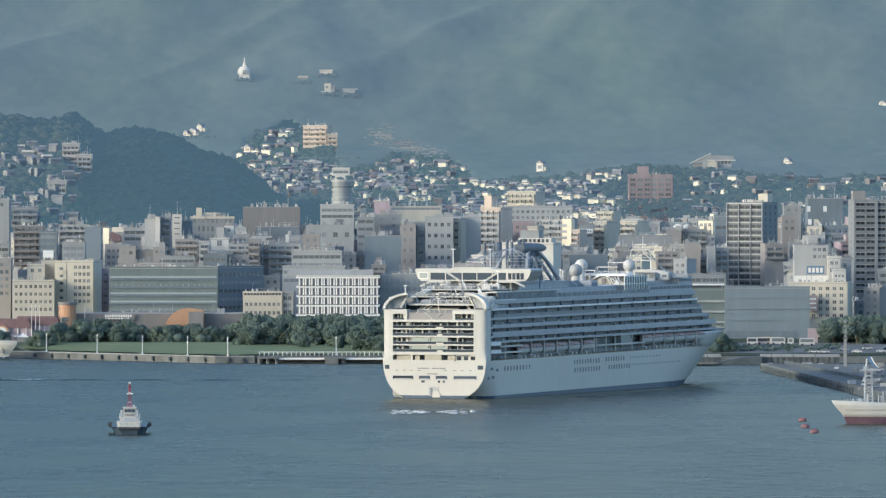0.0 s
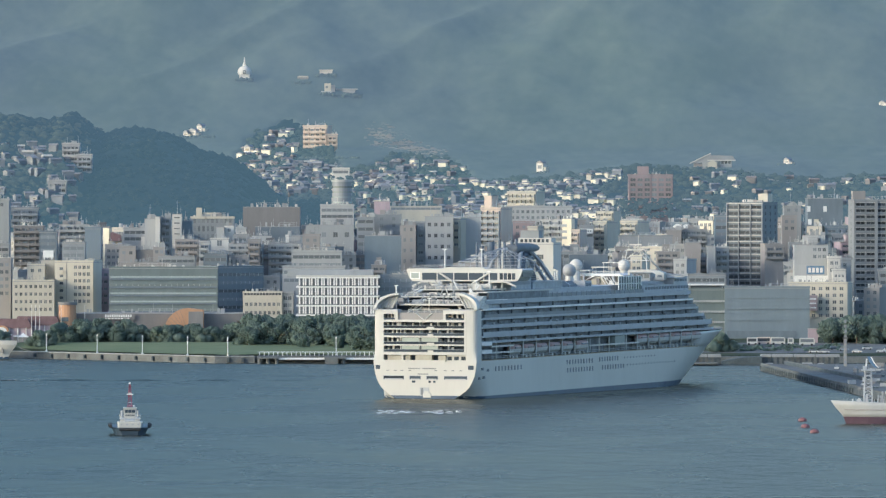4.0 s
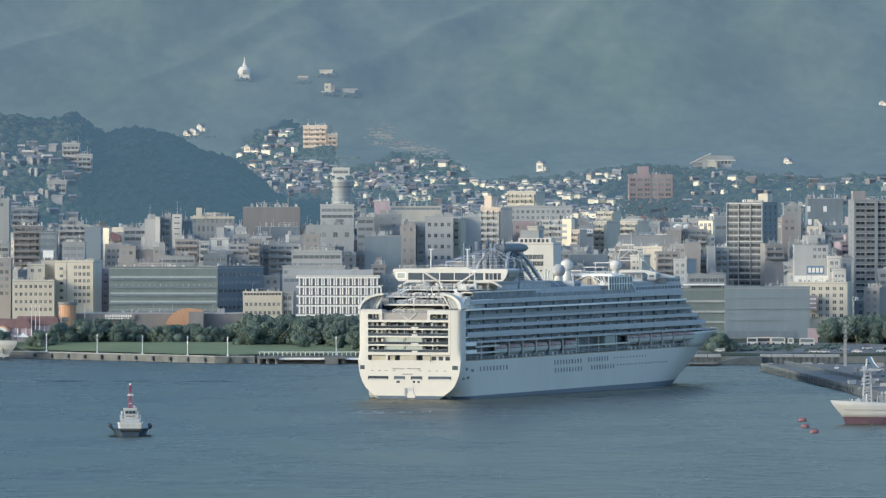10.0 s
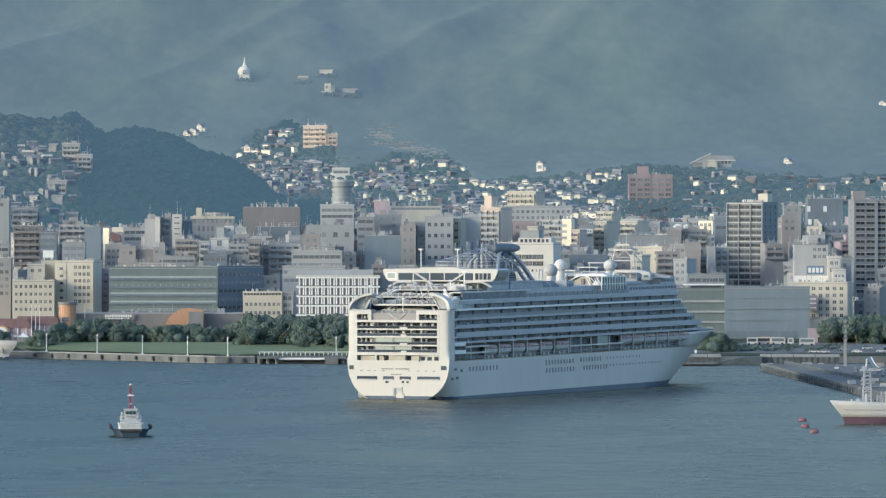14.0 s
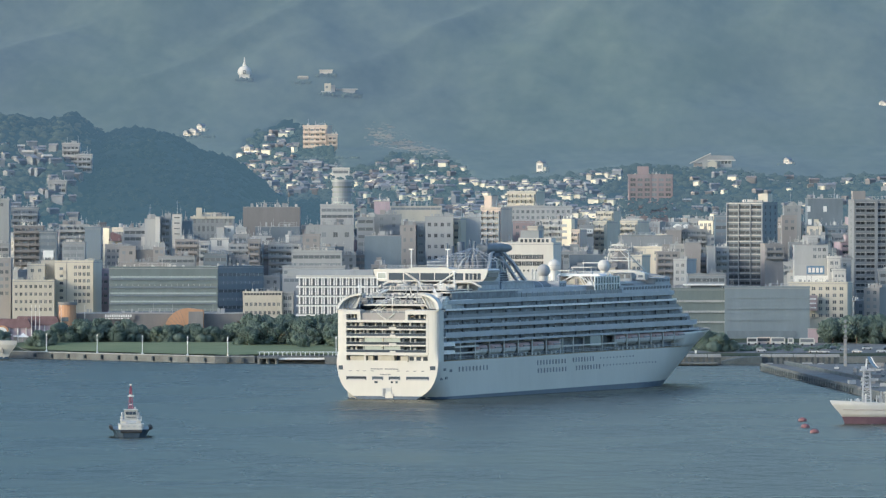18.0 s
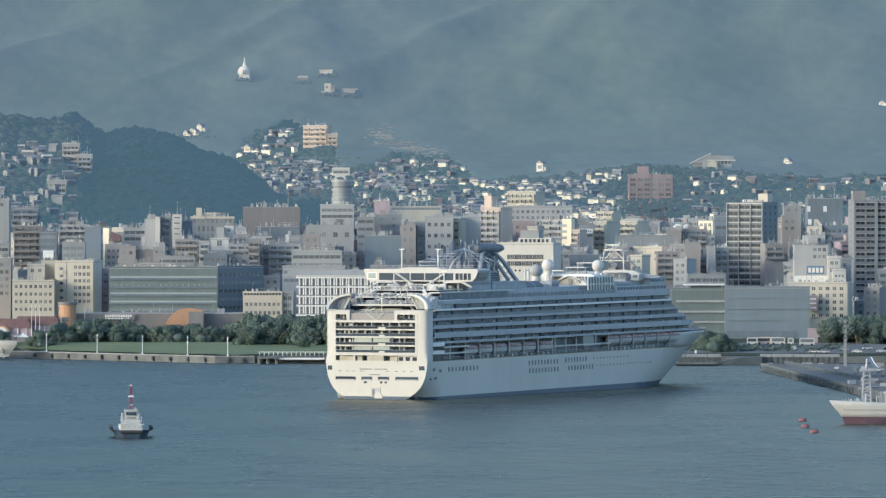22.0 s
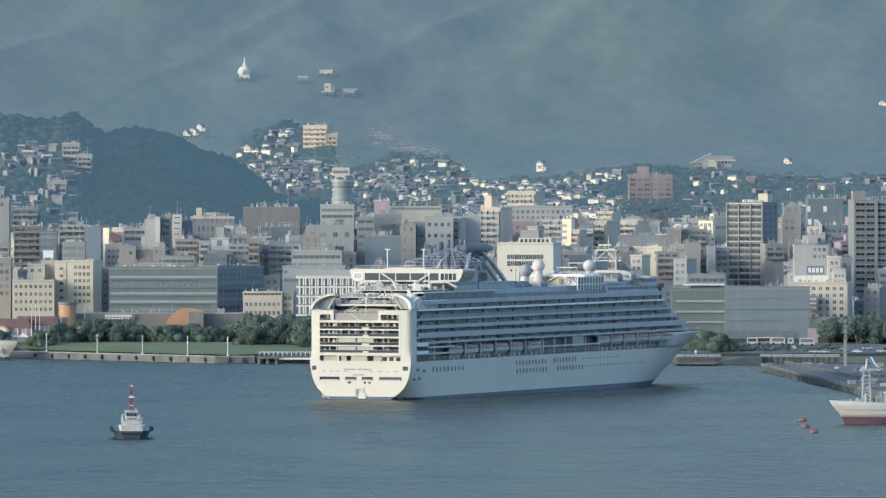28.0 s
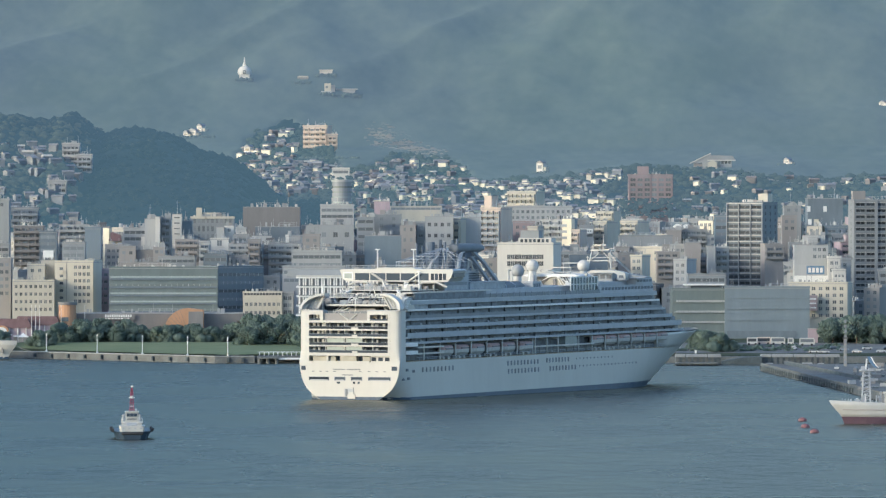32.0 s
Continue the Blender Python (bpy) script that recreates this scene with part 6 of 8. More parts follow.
building(-71.3, -66.3, 26.7, 3352, "pale", "pale side wing of the institute", floors=4, cols=2, fh=3.1, style="grid", deep=12, win=(1.5, 1.6))


def fin_gallery():
    """White gallery with projecting floor slabs and upright fins."""
    x0, x1, top, y = -63.8, -28.9, 34.1, 3340
    ground = land_z(x0, y) - 1
    h, w = top - ground, x1 - x0
    b = thing("gallery", "white gallery with upright fins between floor slabs", "building", pose((x0 + x1) / 2, y, ground))
    part("wall", Shape().box(-w / 2, w / 2, 1.2, 24, 0, h), WALL["dark"], b)
    for k in range(5):
        part("floor_slab", Shape().box(-w / 2 - 1, w / 2 + 1, -0.3, 24, h - k * 4.15 - 0.5, h - k * 4.15 + 0.2), SLAB_WHITE, b)
    fin = Shape().box(-0.32, 0.32, 0, 1.3, -3.65, -0.5).mesh("fin", SLAB_WHITE)
    for k in range(4):
        for i in range(26):
            part("fin", fin, SLAB_WHITE, b, "", Matrix.Translation((-w / 2 + 0.5 + (w - 1) * i / 25 + (0.35 if i % 2 else 0), 0, h - k * 4.15)))
    part("roof_block", Shape().box(-w / 2 - 5, w / 2 - 2, 8, 24, h, h + 3.2), WALL["grey"], b)
    part("roof_fascia", Shape().box(-w / 2 - 1, w / 2 + 1, -0.4, 0.2, h + 0.2, h + 0.9), WALL["white"], b)
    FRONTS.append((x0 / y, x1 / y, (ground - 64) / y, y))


fin_gallery()
building(-72.5, -44.4, 37.7, 3420, "pale", "pale stepped office with deep eaves", floors=2, cols=5, fh=3.6, style="band", deep=14, win=(1, 1.5), roof=("parapet", "units"))
building(-69.4, -46.4, 44.3, 3470, "pale", "pale stepped upper storeys of an office", floors=2, cols=4, fh=3.6, style="band", deep=14, win=(1, 1.5), roof=("parapet",))
building(-29.1, -6.0, 34.2, 3360, "grey", "grey low office with shaded strip windows", floors=5, cols=1, fh=3.8, style="band", deep=20, win=(1, 1.8))
sign = thing("wall_sign", "pale sign board with grey bars", "sign", pose(70.6, 3723.6, 53.2))
part("board", Shape().box(-3.1, 3.1, 0, 0.3, -1.0, 1.3), POST_WHITE, sign)
for k in range(5):
    part("bar", Shape().box(-2.4 + k, -1.7 + k, -0.06, 0, -0.3, 0.6), WALL["dark"], sign)
# market hall and shops by the park
building(-161.5, -88.1, 18.0, 3335, "brown", "low dark brown shopping hall", floors=1, cols=9, style="plain", deep=30, roof=())
b = thing("gable_hall", "orange glazed gable of the shopping hall", "building", pose(-117.47, 3328, 5))
top = 15.54
arch = [(-5.4 + 10.5 * (1 - math.cos(a)), 4.2 + (top - 4.2) * math.sin(a)) for a in np.linspace(0.05, math.pi / 2, 10)]
part("wall", Shape().extrude([(-5.4, 0), (12.2, 0), (12.2, top - 0.8)] + arch[::-1], "y", 0, 12), WALL["orange"], b)
for i in range(7):
    part("glazing_bar", Shape().rod((5.6, -0.1, 4.4), (arch[1 + i][0] + 0.2, -0.1, arch[1 + i][1] - 0.2), 0.06, 4), WALL["brown"], b)
part("canopy_band", Shape().box(-3.0, 12.4, -0.4, 0, 4.2, 4.9), WALL["tan"], b)
part("side_panel", Shape().box(5.6, 12.0, -0.15, 0, 4.9, top - 1.4), WALL["brown"], b)
part("base", Shape().box(-5.6, 12.4, -0.3, 0, 0, 4.2), WALL["tan"], b)
b = thing("round_tower", "orange round corner tower with a dark rim", "tower", pose(-165.26, 3332, 4))
part("drum", Shape().rod((0, 0, 0), (0, 0, 18.0), 3.8, 20), WALL["orange"], b)
part("rim", Shape().rod((0, 0, 18.0), (0, 0, 19.24), 4.3, 20), WALL["brown"], b)
for k in range(3):
    part("opening", Shape().box(-2.4, 0.6, -4.0, -3.2, 4 + k * 3.4, 5.8 + k * 3.4), WINDOW, b)
for x, w, z in ((-189.57, 9, 14), (-178.43, 10, 15)):
    b = thing("shop_hall", "low hall with a red sheet roof and white posts", "building", pose(x, 3326 if w > 9 else 3320, 4), group="red-roofed halls")
    part("wall", Shape().box(-w, w, 0, 10, 0, z - 6), WALL["mauve"], b)
    part("roof", Shape().extrude([(-w - 0.5, z - 6), (w + 0.5, z - 6), (w - 1.5, z - 2), (-w + 1.5, z - 2)], "y", -0.5, 11), WALL["red"], b)
    for i in range(5):
        part("post", Shape().box(-w + 1 + i * (w - 1) / 2.2, -w + 1.4 + i * (w - 1) / 2.2, -0.6, -0.3, 0, z - 6), POST_WHITE, b)
b = thing("gable_hall", "orange arched gable of the market", "building", pose(-193.37, 3318, 5))
arch = [(-3.2 * math.cos(a), 5.0 + 3.2 * math.sin(a)) for a in np.linspace(0, math.pi, 9)]
part("wall", Shape().extrude([(-3.2, 0)] + arch[::1] + [(3.2, 0)], "y", 0, 8), WALL["orange"], b)
part("fanlight", Shape().extrude([(x * 0.7, 5.2 + (z - 5.0) * 0.7) for x, z in arch], "y", -0.15, 0.0), POST_WHITE, b)
part("doorway", Shape().box(-2.2, 2.2, -0.12, 0.0, 0.2, 4.2), WALL["brown"], b)
kr = random.Random(52)
for i in range(12):
    x, w, h = -191.1 + i * 2.3 + kr.uniform(-0.6, 0.6), kr.uniform(0.7, 1.6), kr.uniform(1.8, 3.0)
    b = thing("kiosk", "small market kiosk with a flat white awning", "kiosk", pose(x, 3302 + kr.uniform(-4, 4), land_z(x, 3302)), group="market kiosks")
    part("booth", Shape().box(-w, w, 0, 1.8, 0, h), kr.choice([WALL["dark"], WALL["brown"], WALL["mauve"], WALL["grey"]]), b)
    part("awning", Shape().extrude([(-1.0, h), (2.0, h + 0.35), (2.0, h + 0.5), (-1.0, h + 0.15)], "x", -w - 0.3, w + 0.3), kr.choice([POST_WHITE, WALL["pale"], WALL["red"]]), b)
sign = thing("shop_sign", "white lettering bars on a dark fascia", "sign", pose(-142.77, 3333.5, 16.74))
part("board", Shape().box(-7, 7, 0, 0.4, -1.2, 1.4), WALL["brown"], sign)
for i in range(12):
    part("bar", Shape().box(-6 + i, -5.35 + i, -0.12, 0, -0.2, 1.0), POST_WHITE, sign)
for i in range(8):
    part("bar", Shape().box(-6 + i * 1.4, -5.1 + i * 1.4, -0.12, 0, -0.9, -0.5), POST_WHITE, sign)

# front row on the right
b, w, h = building(126.6, 164.7, 28.5, 3400, "blue", "blank blue-grey terminal hall with panel joints", floors=0, style="plain", deep=18, roof=("parapet",))
for z in (h - 4.2, h - 9.4, h - 14.5):
    part("panel_joint", Shape().box(-w / 2 + 1, w / 2 - 1, -0.3, 0, z, z + 0.4), WALL["blue"], b)
# dark teal band painted for the shadow and trees along the hall's foot
part("loading_bay", Shape().box(-w / 2 + 1, w / 2 - 6, -0.4, 0, 1.5, 4.5), WALL["teal"], b)
building(103.1, 127.0, 27.7, 3404, "green", "grey-green glazed terminal wing with pale ribbon bands", floors=4, cols=1, fh=4.5, style="band", deep=40, win=(1, 0.8), first=4.2, glass_mat=STRIP_GLASS, roof=("parapet",))
for py_z in (22.34, 17.64, 12.94):
    rb = thing("ribbon_window", "pale ribbon of small panes across the terminal", "window", pose(115.83, 3403.7, py_z), group="terminal ribbon windows")
    part("pane_row", strip_mesh(22.0, 0.9, WALL["pale"], WALL["green"], 1.1), WALL["pale"], rb)
    part("sill", Shape().box(-11.2, 11.2, -0.25, 0.2, -0.2, 0), WALL["green"], rb)
b = thing("roof_canopy", "flat white roof canopy over the terminal", "canopy", pose(117.36, 3404, 27.67))
part("slab", Shape().box(-9, 9.3, -1, 14, 2.2, 2.8), POST_WHITE, b)
part("glazing", Shape().box(-6, 8, 1, 12, 0.2, 2.2), CABIN_GLASS, b)
# teal walls hold the dark glazing and the shade on this front
b, w, h = building(137.4, 154.6, 66.5, 3660, "teal", "tall beige apartment tower with glazed balconies", floors=15, cols=3, fh=3.06, style="flats", rail=0.75, open_part=0.86, reach=0.7, fin=0.06, edge="teal", glass_mat=BLACK_GLASS, deep=19, turn=-24, win=(1, 1), first=0.6, side=3, roof=("parapet", "units"))
for f in range(16):
    part("floor_edge", Shape().box(-w / 2, w / 2, -0.82, -0.62, h + 0.2 - f * 3.06, h + 0.5 - f * 3.06), WALL["white"], b)
part("lift_house", Shape().box(w / 2 - 5, w / 2, 6, 12, h + 0.2, h + 5.2), WALL["cream"], b)
for i in range(4):
    part("pier", Shape().box(-w / 2 + (w - 0.5) * i / 3, -w / 2 + 0.34 + (w - 0.5) * i / 3, -0.95, 0, 3, h + 0.4), WALL["pale"], b)
b, w, h = building(195.3, 216.5, 67.8, 3600, "dark", "tall grey apartment tower with slab balconies", floors=15, cols=4, fh=2.95, style="flats", rail=0.75, open_part=0.8, reach=0.9, fin=0.08, edge="slate", glass_mat=BLACK_GLASS, deep=19, turn=5, first=0.6, side=1, roof=("parapet",))
for f in range(15):
    part("balcony_coping", Shape().box(-w / 2 + 0.5, w / 2 - 0.5, -1.08, -0.92, h - 0.75 - f * 2.95, h - 0.45 - f * 2.95), WALL["pale"], b)
part("lift_house", Shape().box(-w / 2, -w / 2 + 6, 3, 9, h + 0.2, h + 5), WALL["tan"], b)
part("pier", Shape().box(-0.7, 0.7, -1.5, 0, 3, h + 0.3), WALL["dark"], b)
building(184.2, 201.8, 69.4, 3820, "teal", "dark teal hall with small white signs", floors=0, style="plain", deep=30, roof=())
for sign_x, z in ((184.49, 64.28), (192.74, 64.28), (185.06, 57.74)):
    b = thing("wall_sign", "small white sign on the teal hall", "sign", pose(sign_x, 3815, z))
    part("board", Shape().box(-0.9, 0.9, 4.6, 5.0, -1.4, 1.4), POST_WHITE, b)
b, w, h = building(161.5, 177.1, 47.6, 3480, "pale", "white office with a blue sign panel", floors=2, cols=3, fh=3.2, style="grid", deep=15, first=1.2, span=(0.5, 7.0), roof=("house",))
part("sign_panel", Shape().box(-w / 2, w / 2, -0.25, 0, h - 17.0, h - 9.0), WALL["pale"], b)
part("sign_panel", Shape().box(-w / 2, w / 2, -0.3, -0.02, h - 17.2, h - 14.0), POST_WHITE, b)
sg = part("sign", Shape().box(-2.2, 6.0, -0.42, -0.25, h - 13.4, h - 9.5), SIGN_BLUE, b, "blue sign with white bars")
for i in range(4):
    part("bar", Shape().box(-1.4 + i * 1.8, -0.2 + i * 1.8, -0.5, -0.42, h - 12.6, h - 10.4), POST_WHITE, sg)
building(166.2, 176.1, 52.0, 3490, "pale", "white upper block of an office", floors=1, cols=2, style="grid", deep=10, roof=("units",))
building(157.1, 183.6, 30.1, 3440, "cream", "cream-white block with square windows beside pink signs", floors=5, cols=5, fh=3.05, style="grid", deep=14, win=(1.6, 1.5), span=(-3.6, 12.4), turn=-12, glass_mat=DEEP_GLASS, roof=("parapet",))
b = thing("billboard", "pink banner panel on a white block", "sign", pose(167.7, 3436, 18.1))
part("panel", Shape().box(-2.2, 2.2, 0, 3, 0, 7), WALL["pink"], b)
for i in range(3):
    part("bar", Shape().box(-1.6, 1.6, -0.06, 0, 1 + i * 2, 1.6 + i * 2), POST_WHITE, b)
building(176.6, 182.0, 41.5, 3470, "white", "white stair block of an office", floors=2, cols=2, style="grid", deep=10)
building(177.9, 183.8, 35.9, 3455, "white", "white annexe with small windows", floors=2, cols=3, fh=2.8, style="grid", deep=10, win=(0.9, 1.2))
building(191.8, 198.8, 28.2, 3450, "tan", "narrow beige block", turn=-25, floors=4, cols=2, style="grid", deep=12, roof=("units",))
building(199.9, 221.7, 35.8, 3470, "dark", "dark glass office", floors=6, cols=1, style="band", deep=14)
building(165.7, 172.9, 60.1, 3700, "tan", "slim beige block beside the tower", floors=2, cols=2, style="grid", deep=12)
building(169.2, 177.9, 65.7, 3760, "grey", "grey block with roof signs", floors=1, cols=2, style="grid", deep=12, roof=("units", "mast"))

building(159.0, 163.2, 11.9, 3295, "mauve", "small mauve-pink gatehouse beside the trees", floors=1, cols=1, style="plain", deep=5, roof=())

# middle distance
b, w, h = building(24.9, 50.5, 47.9, 3470, "white", "white office with two rows of square windows", floors=2, cols=10, fh=3.05, style='grid', deep=16, turn=-14, win=(1.5, 2.1), first=5.1, glass_mat=BLACK_GLASS, roof=('parapet',), span=(-8.6, 8.6))
for k in range(8):
    part("round_window", Shape().rod((-6.6 + k * 2.0, -0.08, h - 11.9), (-6.6 + k * 2.0, 0.1, h - 11.9), 0.5, 12), BLACK_GLASS, b)
part("setback", Shape().box(-4.0, 11.5, 3, 12, h, h + 3.0), WALL["white"], b)
for k in range(7):
    part("setback_window", Shape().box(-3.0 + k * 2.0, -1.7 + k * 2.0, 2.9, 3.1, h + 0.9, h + 2.5), BLACK_GLASS, b)
part("plant_house", Shape().box(-3.4, 5.2, 5, 12, h + 3.0, h + 6.2), WALL["grey"], b)
part("plant_house_slab", Shape().box(-3.6, 5.4, 4.8, 12.2, h + 6.2, h + 6.5), ROOF["flat"], b)
building(-99.9, -71.4, 65.1, 3780, "brown", "broad brown tiled hall", floors=0, style="plain", deep=30, roof=("units",))
building(-93.2, -71.0, 55.3, 3760, "teal", "blank blue-grey block below the brown hall", floors=0, style="plain", deep=12, roof=())
building(-65.3, -42.4, 56.5, 3600, "grey", "grey office with a few square windows and a roof dish", floors=1, cols=4, fh=4.2, style='grid', deep=18, first=4.0, win=(2.0, 2.2), roof=('units',))
building(-41.3, -33.1, 60.2, 3640, "dark", "dark office with strip windows", floors=4, cols=1, fh=3.6, style="band", deep=14, roof=("units",))
building(-33.3, -20.2, 61.5, 3660, "dark", "dark blank-fronted office", floors=3, cols=2, style="grid", deep=14, roof=("units",))
building(-36.9, -19.7, 51.5, 3560, "blue", "plain blue-grey panelled office", floors=0, style='plain', deep=16, roof=('units',))
b = thing("round_tower", "round pale hotel tower with a white crown", "tower", pose(-51.83, 3890, 30))
part("drum", Shape().rod((0, 0, 0), (0, 0, 48.19), 5.0, 24), WALL["dark"], b)
part("crown", Shape().rod((0, 0, 48.19), (0, 0, 49.35), 5.6, 24), WALL["pale"], b)
for k in range(5):
    part("window_ring", Shape().rod((0, 0, 45.87 - k * 2.6), (0, 0, 45.15 - k * 2.6), 5.08, 24), STRIP_GLASS, b)
building(-62.7, -45.6, 65.7, 3870, "pale", "stepped terrace block below the round tower", floors=2, cols=3, style="band", deep=16)
building(-58.4, -49.4, 85.1, 3990, "white", "white block with a flat projecting roof", floors=1, cols=3, style="band", first=0.5, glass_mat=DEEP_GLASS, deep=10)
building(-20.4, -12.9, 56.5, 3600, "tan", "tan block with a pinkish gable and roof tanks", floors=4, cols=2, fh=5.0, style='grid', win=(1.0, 1.6), deep=12, roof=('tank', 'units'))
building(-12.9, -8.4, 57.3, 3612, "grey", "grey stair wing with stacked balconies", floors=5, cols=1, fh=4.0, style='flats', deep=10)
building(-34.4, -26.5, 67.9, 3780, "mauve", "mauve-brown blank block under the houses", floors=0, style='plain', deep=10, roof=())
building(-27.4, -0.6, 65.7, 3900, "cream", "long low cream hall with a strip of windows", floors=1, cols=9, first=0.3, win=(1.5, 1.2), style='band', deep=9, roof=())
building(-8.7, 4.9, 60.5, 3640, "pale", "grey apartment slab with dark window pairs", floors=4, cols=4, fh=5.3, style='grid', deep=14, win=(1.5, 1.7), first=3.0, glass_mat=DEEP_GLASS, roof=('units',))
building(4.4, 8.5, 59.1, 3655, "cream", "narrow cream block with balconies", floors=4, cols=1, fh=3.4, style='flats', deep=10, turn=-24)
building(8.5, 18.0, 59.9, 3660, "pale", "pale green-grey block with a blind gable", floors=1, cols=1, style='plain', deep=14, roof=('units',))
building(18.5, 28.2, 64.0, 3700, "peach", "peach apartment tower with white balcony edges", floors=6, cols=3, fh=2.9, style='flats', edge='pale', deep=14, roof=('parapet',), turn=-24)
building(20.2, 23.8, 70.6, 3706, "peach", "peach lift tower", floors=0, style='plain', deep=8, roof=(), turn=-24)
building(34.0, 49.0, 72.7, 4000, "cream", "cream and green apartment slab", floors=4, cols=6, fh=3.0, style="flats", deep=12, turn=-24)
building(33.7, 65.7, 64.9, 3860, "pale", "long pale office", floors=3, cols=12, fh=3.0, style="grid", deep=14, win=(1.4, 1.5))
building(34.8, 45.5, 57.3, 3760, "pink", "red-brown block", floors=2, cols=3, style="grid", deep=12)
building(48.0, 62.5, 59.0, 3740, "pale", "blue-grey office with curved balcony ends", floors=3, cols=3, fh=3.0, style='flats', deep=10, roof=('units',), turn=-24)
building(58.8, 63.3, 59.3, 3736, "house", "bright cream sunlit stair block", floors=0, style='plain', deep=3, turn=-34, roof=())
building(41.4, 46.1, 54.9, 3700, "cream", "small bright cream block", floors=1, cols=2, style='grid', deep=8, turn=-24)
building(67.3, 74.2, 55.4, 3725, "grey", "grey block with a pale sign board", floors=1, cols=3, first=3.2, style='band', win=(1, 1.2), deep=10)
building(62.5, 66.6, 53.3, 3690, "peach", "small peach block with a balcony", floors=2, cols=1, fh=3.0, style='flats', deep=9, turn=-24)
building(58.8, 76.7, 43.0, 3520, "teal", "low dark flat-roofed block", floors=0, style='plain', deep=10, roof=('units',))
building(76.6, 85.6, 63.1, 3800, "cream", "cream apartment tower with stacked balconies", turn=-20, floors=4, cols=2, fh=3.0, style="flats", deep=12, roof=("tank",))
building(74.2, 80.7, 57.3, 3740, "cream", "cream apartment tower", floors=6, cols=2, fh=3.0, style="flats", deep=12, turn=-28)
building(88.1, 96.5, 57.5, 3760, "cream", "cream block with balconies", floors=3, cols=3, fh=3.0, style="flats", deep=12, turn=-30)
building(84.8, 110.3, 50.7, 3640, "dark", "dark grey blank block", floors=0, style='plain', deep=16, roof=('units', 'parapet'))
b, w, h = building(99.9, 123.9, 82.0, 4080, "pink", "pink brick-tiled apartment block on the hillside", floors=7, cols=6, fh=2.65, style="flats", deep=14, reach=0.5, rail=0.6, fin=0.1, open_part=0.7, roof=("parapet",))
part("lift_tower", Shape().box(-7, -1, 2, 9, h, h + 5.2), WALL["pink"], b)
building(100.4, 111.3, 44.1, 3560, "tan", "tan apartment block", floors=4, cols=3, fh=3.0, style="flats", deep=14, roof=("house",))
building(107.2, 113.2, 40.1, 3520, "pale", "pale block", floors=3, cols=2, style="grid", deep=12, turn=-24)
building(87.7, 93.0, 41.8, 3540, "cream", "small cream block", floors=3, cols=2, style="grid", deep=10, turn=-24)
building(127.2, 134.2, 58.4, 3770, "house", "bright cream clinic on the rise", turn=-25, floors=1, cols=3, style='grid', deep=10, roof=('house',))
building(109.0, 116.2, 53.8, 3690, "tan", "tan-grey blank gable block", floors=0, style='plain', deep=10, roof=('units',))
building(115.6, 129.1, 54.3, 3696, "grey", "grey apartment block with three balcony rows", floors=3, cols=5, fh=3.2, style='flats', deep=10, roof=('units',))
building(115.0, 122.5, 48.1, 3600, "tan", "tan blank block with a flat top", floors=0, style='plain', deep=10, roof=())
building(108.3, 115.8, 46.5, 3610, "pale", "pale block with small windows", floors=1, cols=3, style='grid', deep=9)
building(133.5, 140.5, 60.4, 3720, "blue", "blue-grey block beside the tower", floors=5, cols=1, fh=3.2, style='band', deep=10)
building(125.0, 128.8, 46.4, 3580, "pale", "white blank stair tower", floors=0, style="plain", deep=10, roof=())
building(128.6, 135.6, 45.5, 3590, "pale", "pale block with side balconies", floors=5, cols=2, style="flats", fh=3.0, deep=12)
building(112.7, 129.9, 33.6, 3480, "dark", "dark low office", floors=2, cols=5, style="band", deep=14)
hall = thing("vaulted_hall", "low hall under two white vaulted roofs", "building", pose(117.1, 3702, 54.9))
part("wall", Shape().box(-4.6, 4.6, 0, 8, -6, 0), WALL["tan"], hall)
for k in (-1, 1):
    part("vault", Shape().extrude([(k * 2.3 + 2.2 * math.cos(a), 1.9 * math.sin(a)) for a in np.linspace(0, math.pi, 9)], "y", -0.4, 8.4), POST_WHITE, hall)
# left, middle distance
building(-224.8, -212.1, 68.4, 3700, "grey", "tall grey blank-walled block", floors=1, cols=2, style="grid", deep=16)
building(-204.2, -189.7, 56.2, 3600, "brown", "dark brown apartment block", floors=6, cols=4, fh=3.0, style="flats", deep=16, roof=("mast",))
building(-190.8, -182.7, 53.0, 3580, "teal", "dark office with a blank front", floors=4, cols=1, style="band", deep=14)
building(-184.7, -170.6, 56.7, 3640, "grey", "grey apartment block with roof house", floors=4, cols=4, fh=3.0, style="flats", deep=14, roof=("house", "units"))
building(-177.1, -166.5, 48.0, 3520, "dark", "dark banded office", floors=5, cols=1, style="band", deep=14)
building(-168.4, -161.0, 54.7, 3560, "blue", "blank blue-grey slab tower", floors=0, style="plain", deep=16, roof=("parapet",))
building(-162.6, -159.7, 55.1, 3620, "house", "bright white stair tower", floors=0, style='plain', deep=3, turn=-30, roof=())
building(-160.6, -154.1, 48.6, 3622, "house", "white block under a red pitched roof", floors=1, cols=3, style='grid', deep=8, roof=())
b = thing("pitched_roof", "red pitched sheet roof on a white block", "roof", pose(-156.9, 3618, 48.6))
part("roof", Shape().extrude([(-3, 0.3), (3.2, 0.3), (2.6, 3.2), (-1.5, 4.6)], "y", 0, 12), WALL["red"], b)
building(-154.6, -142.6, 55.0, 3660, "pale", "pale office with deep eaves", floors=2, cols=4, style="band", deep=14, roof=("units",))
building(-149.7, -142.1, 46.0, 3500, "tan", "tan blank-fronted block", floors=1, cols=2, style='grid', deep=12, roof=('parapet',))
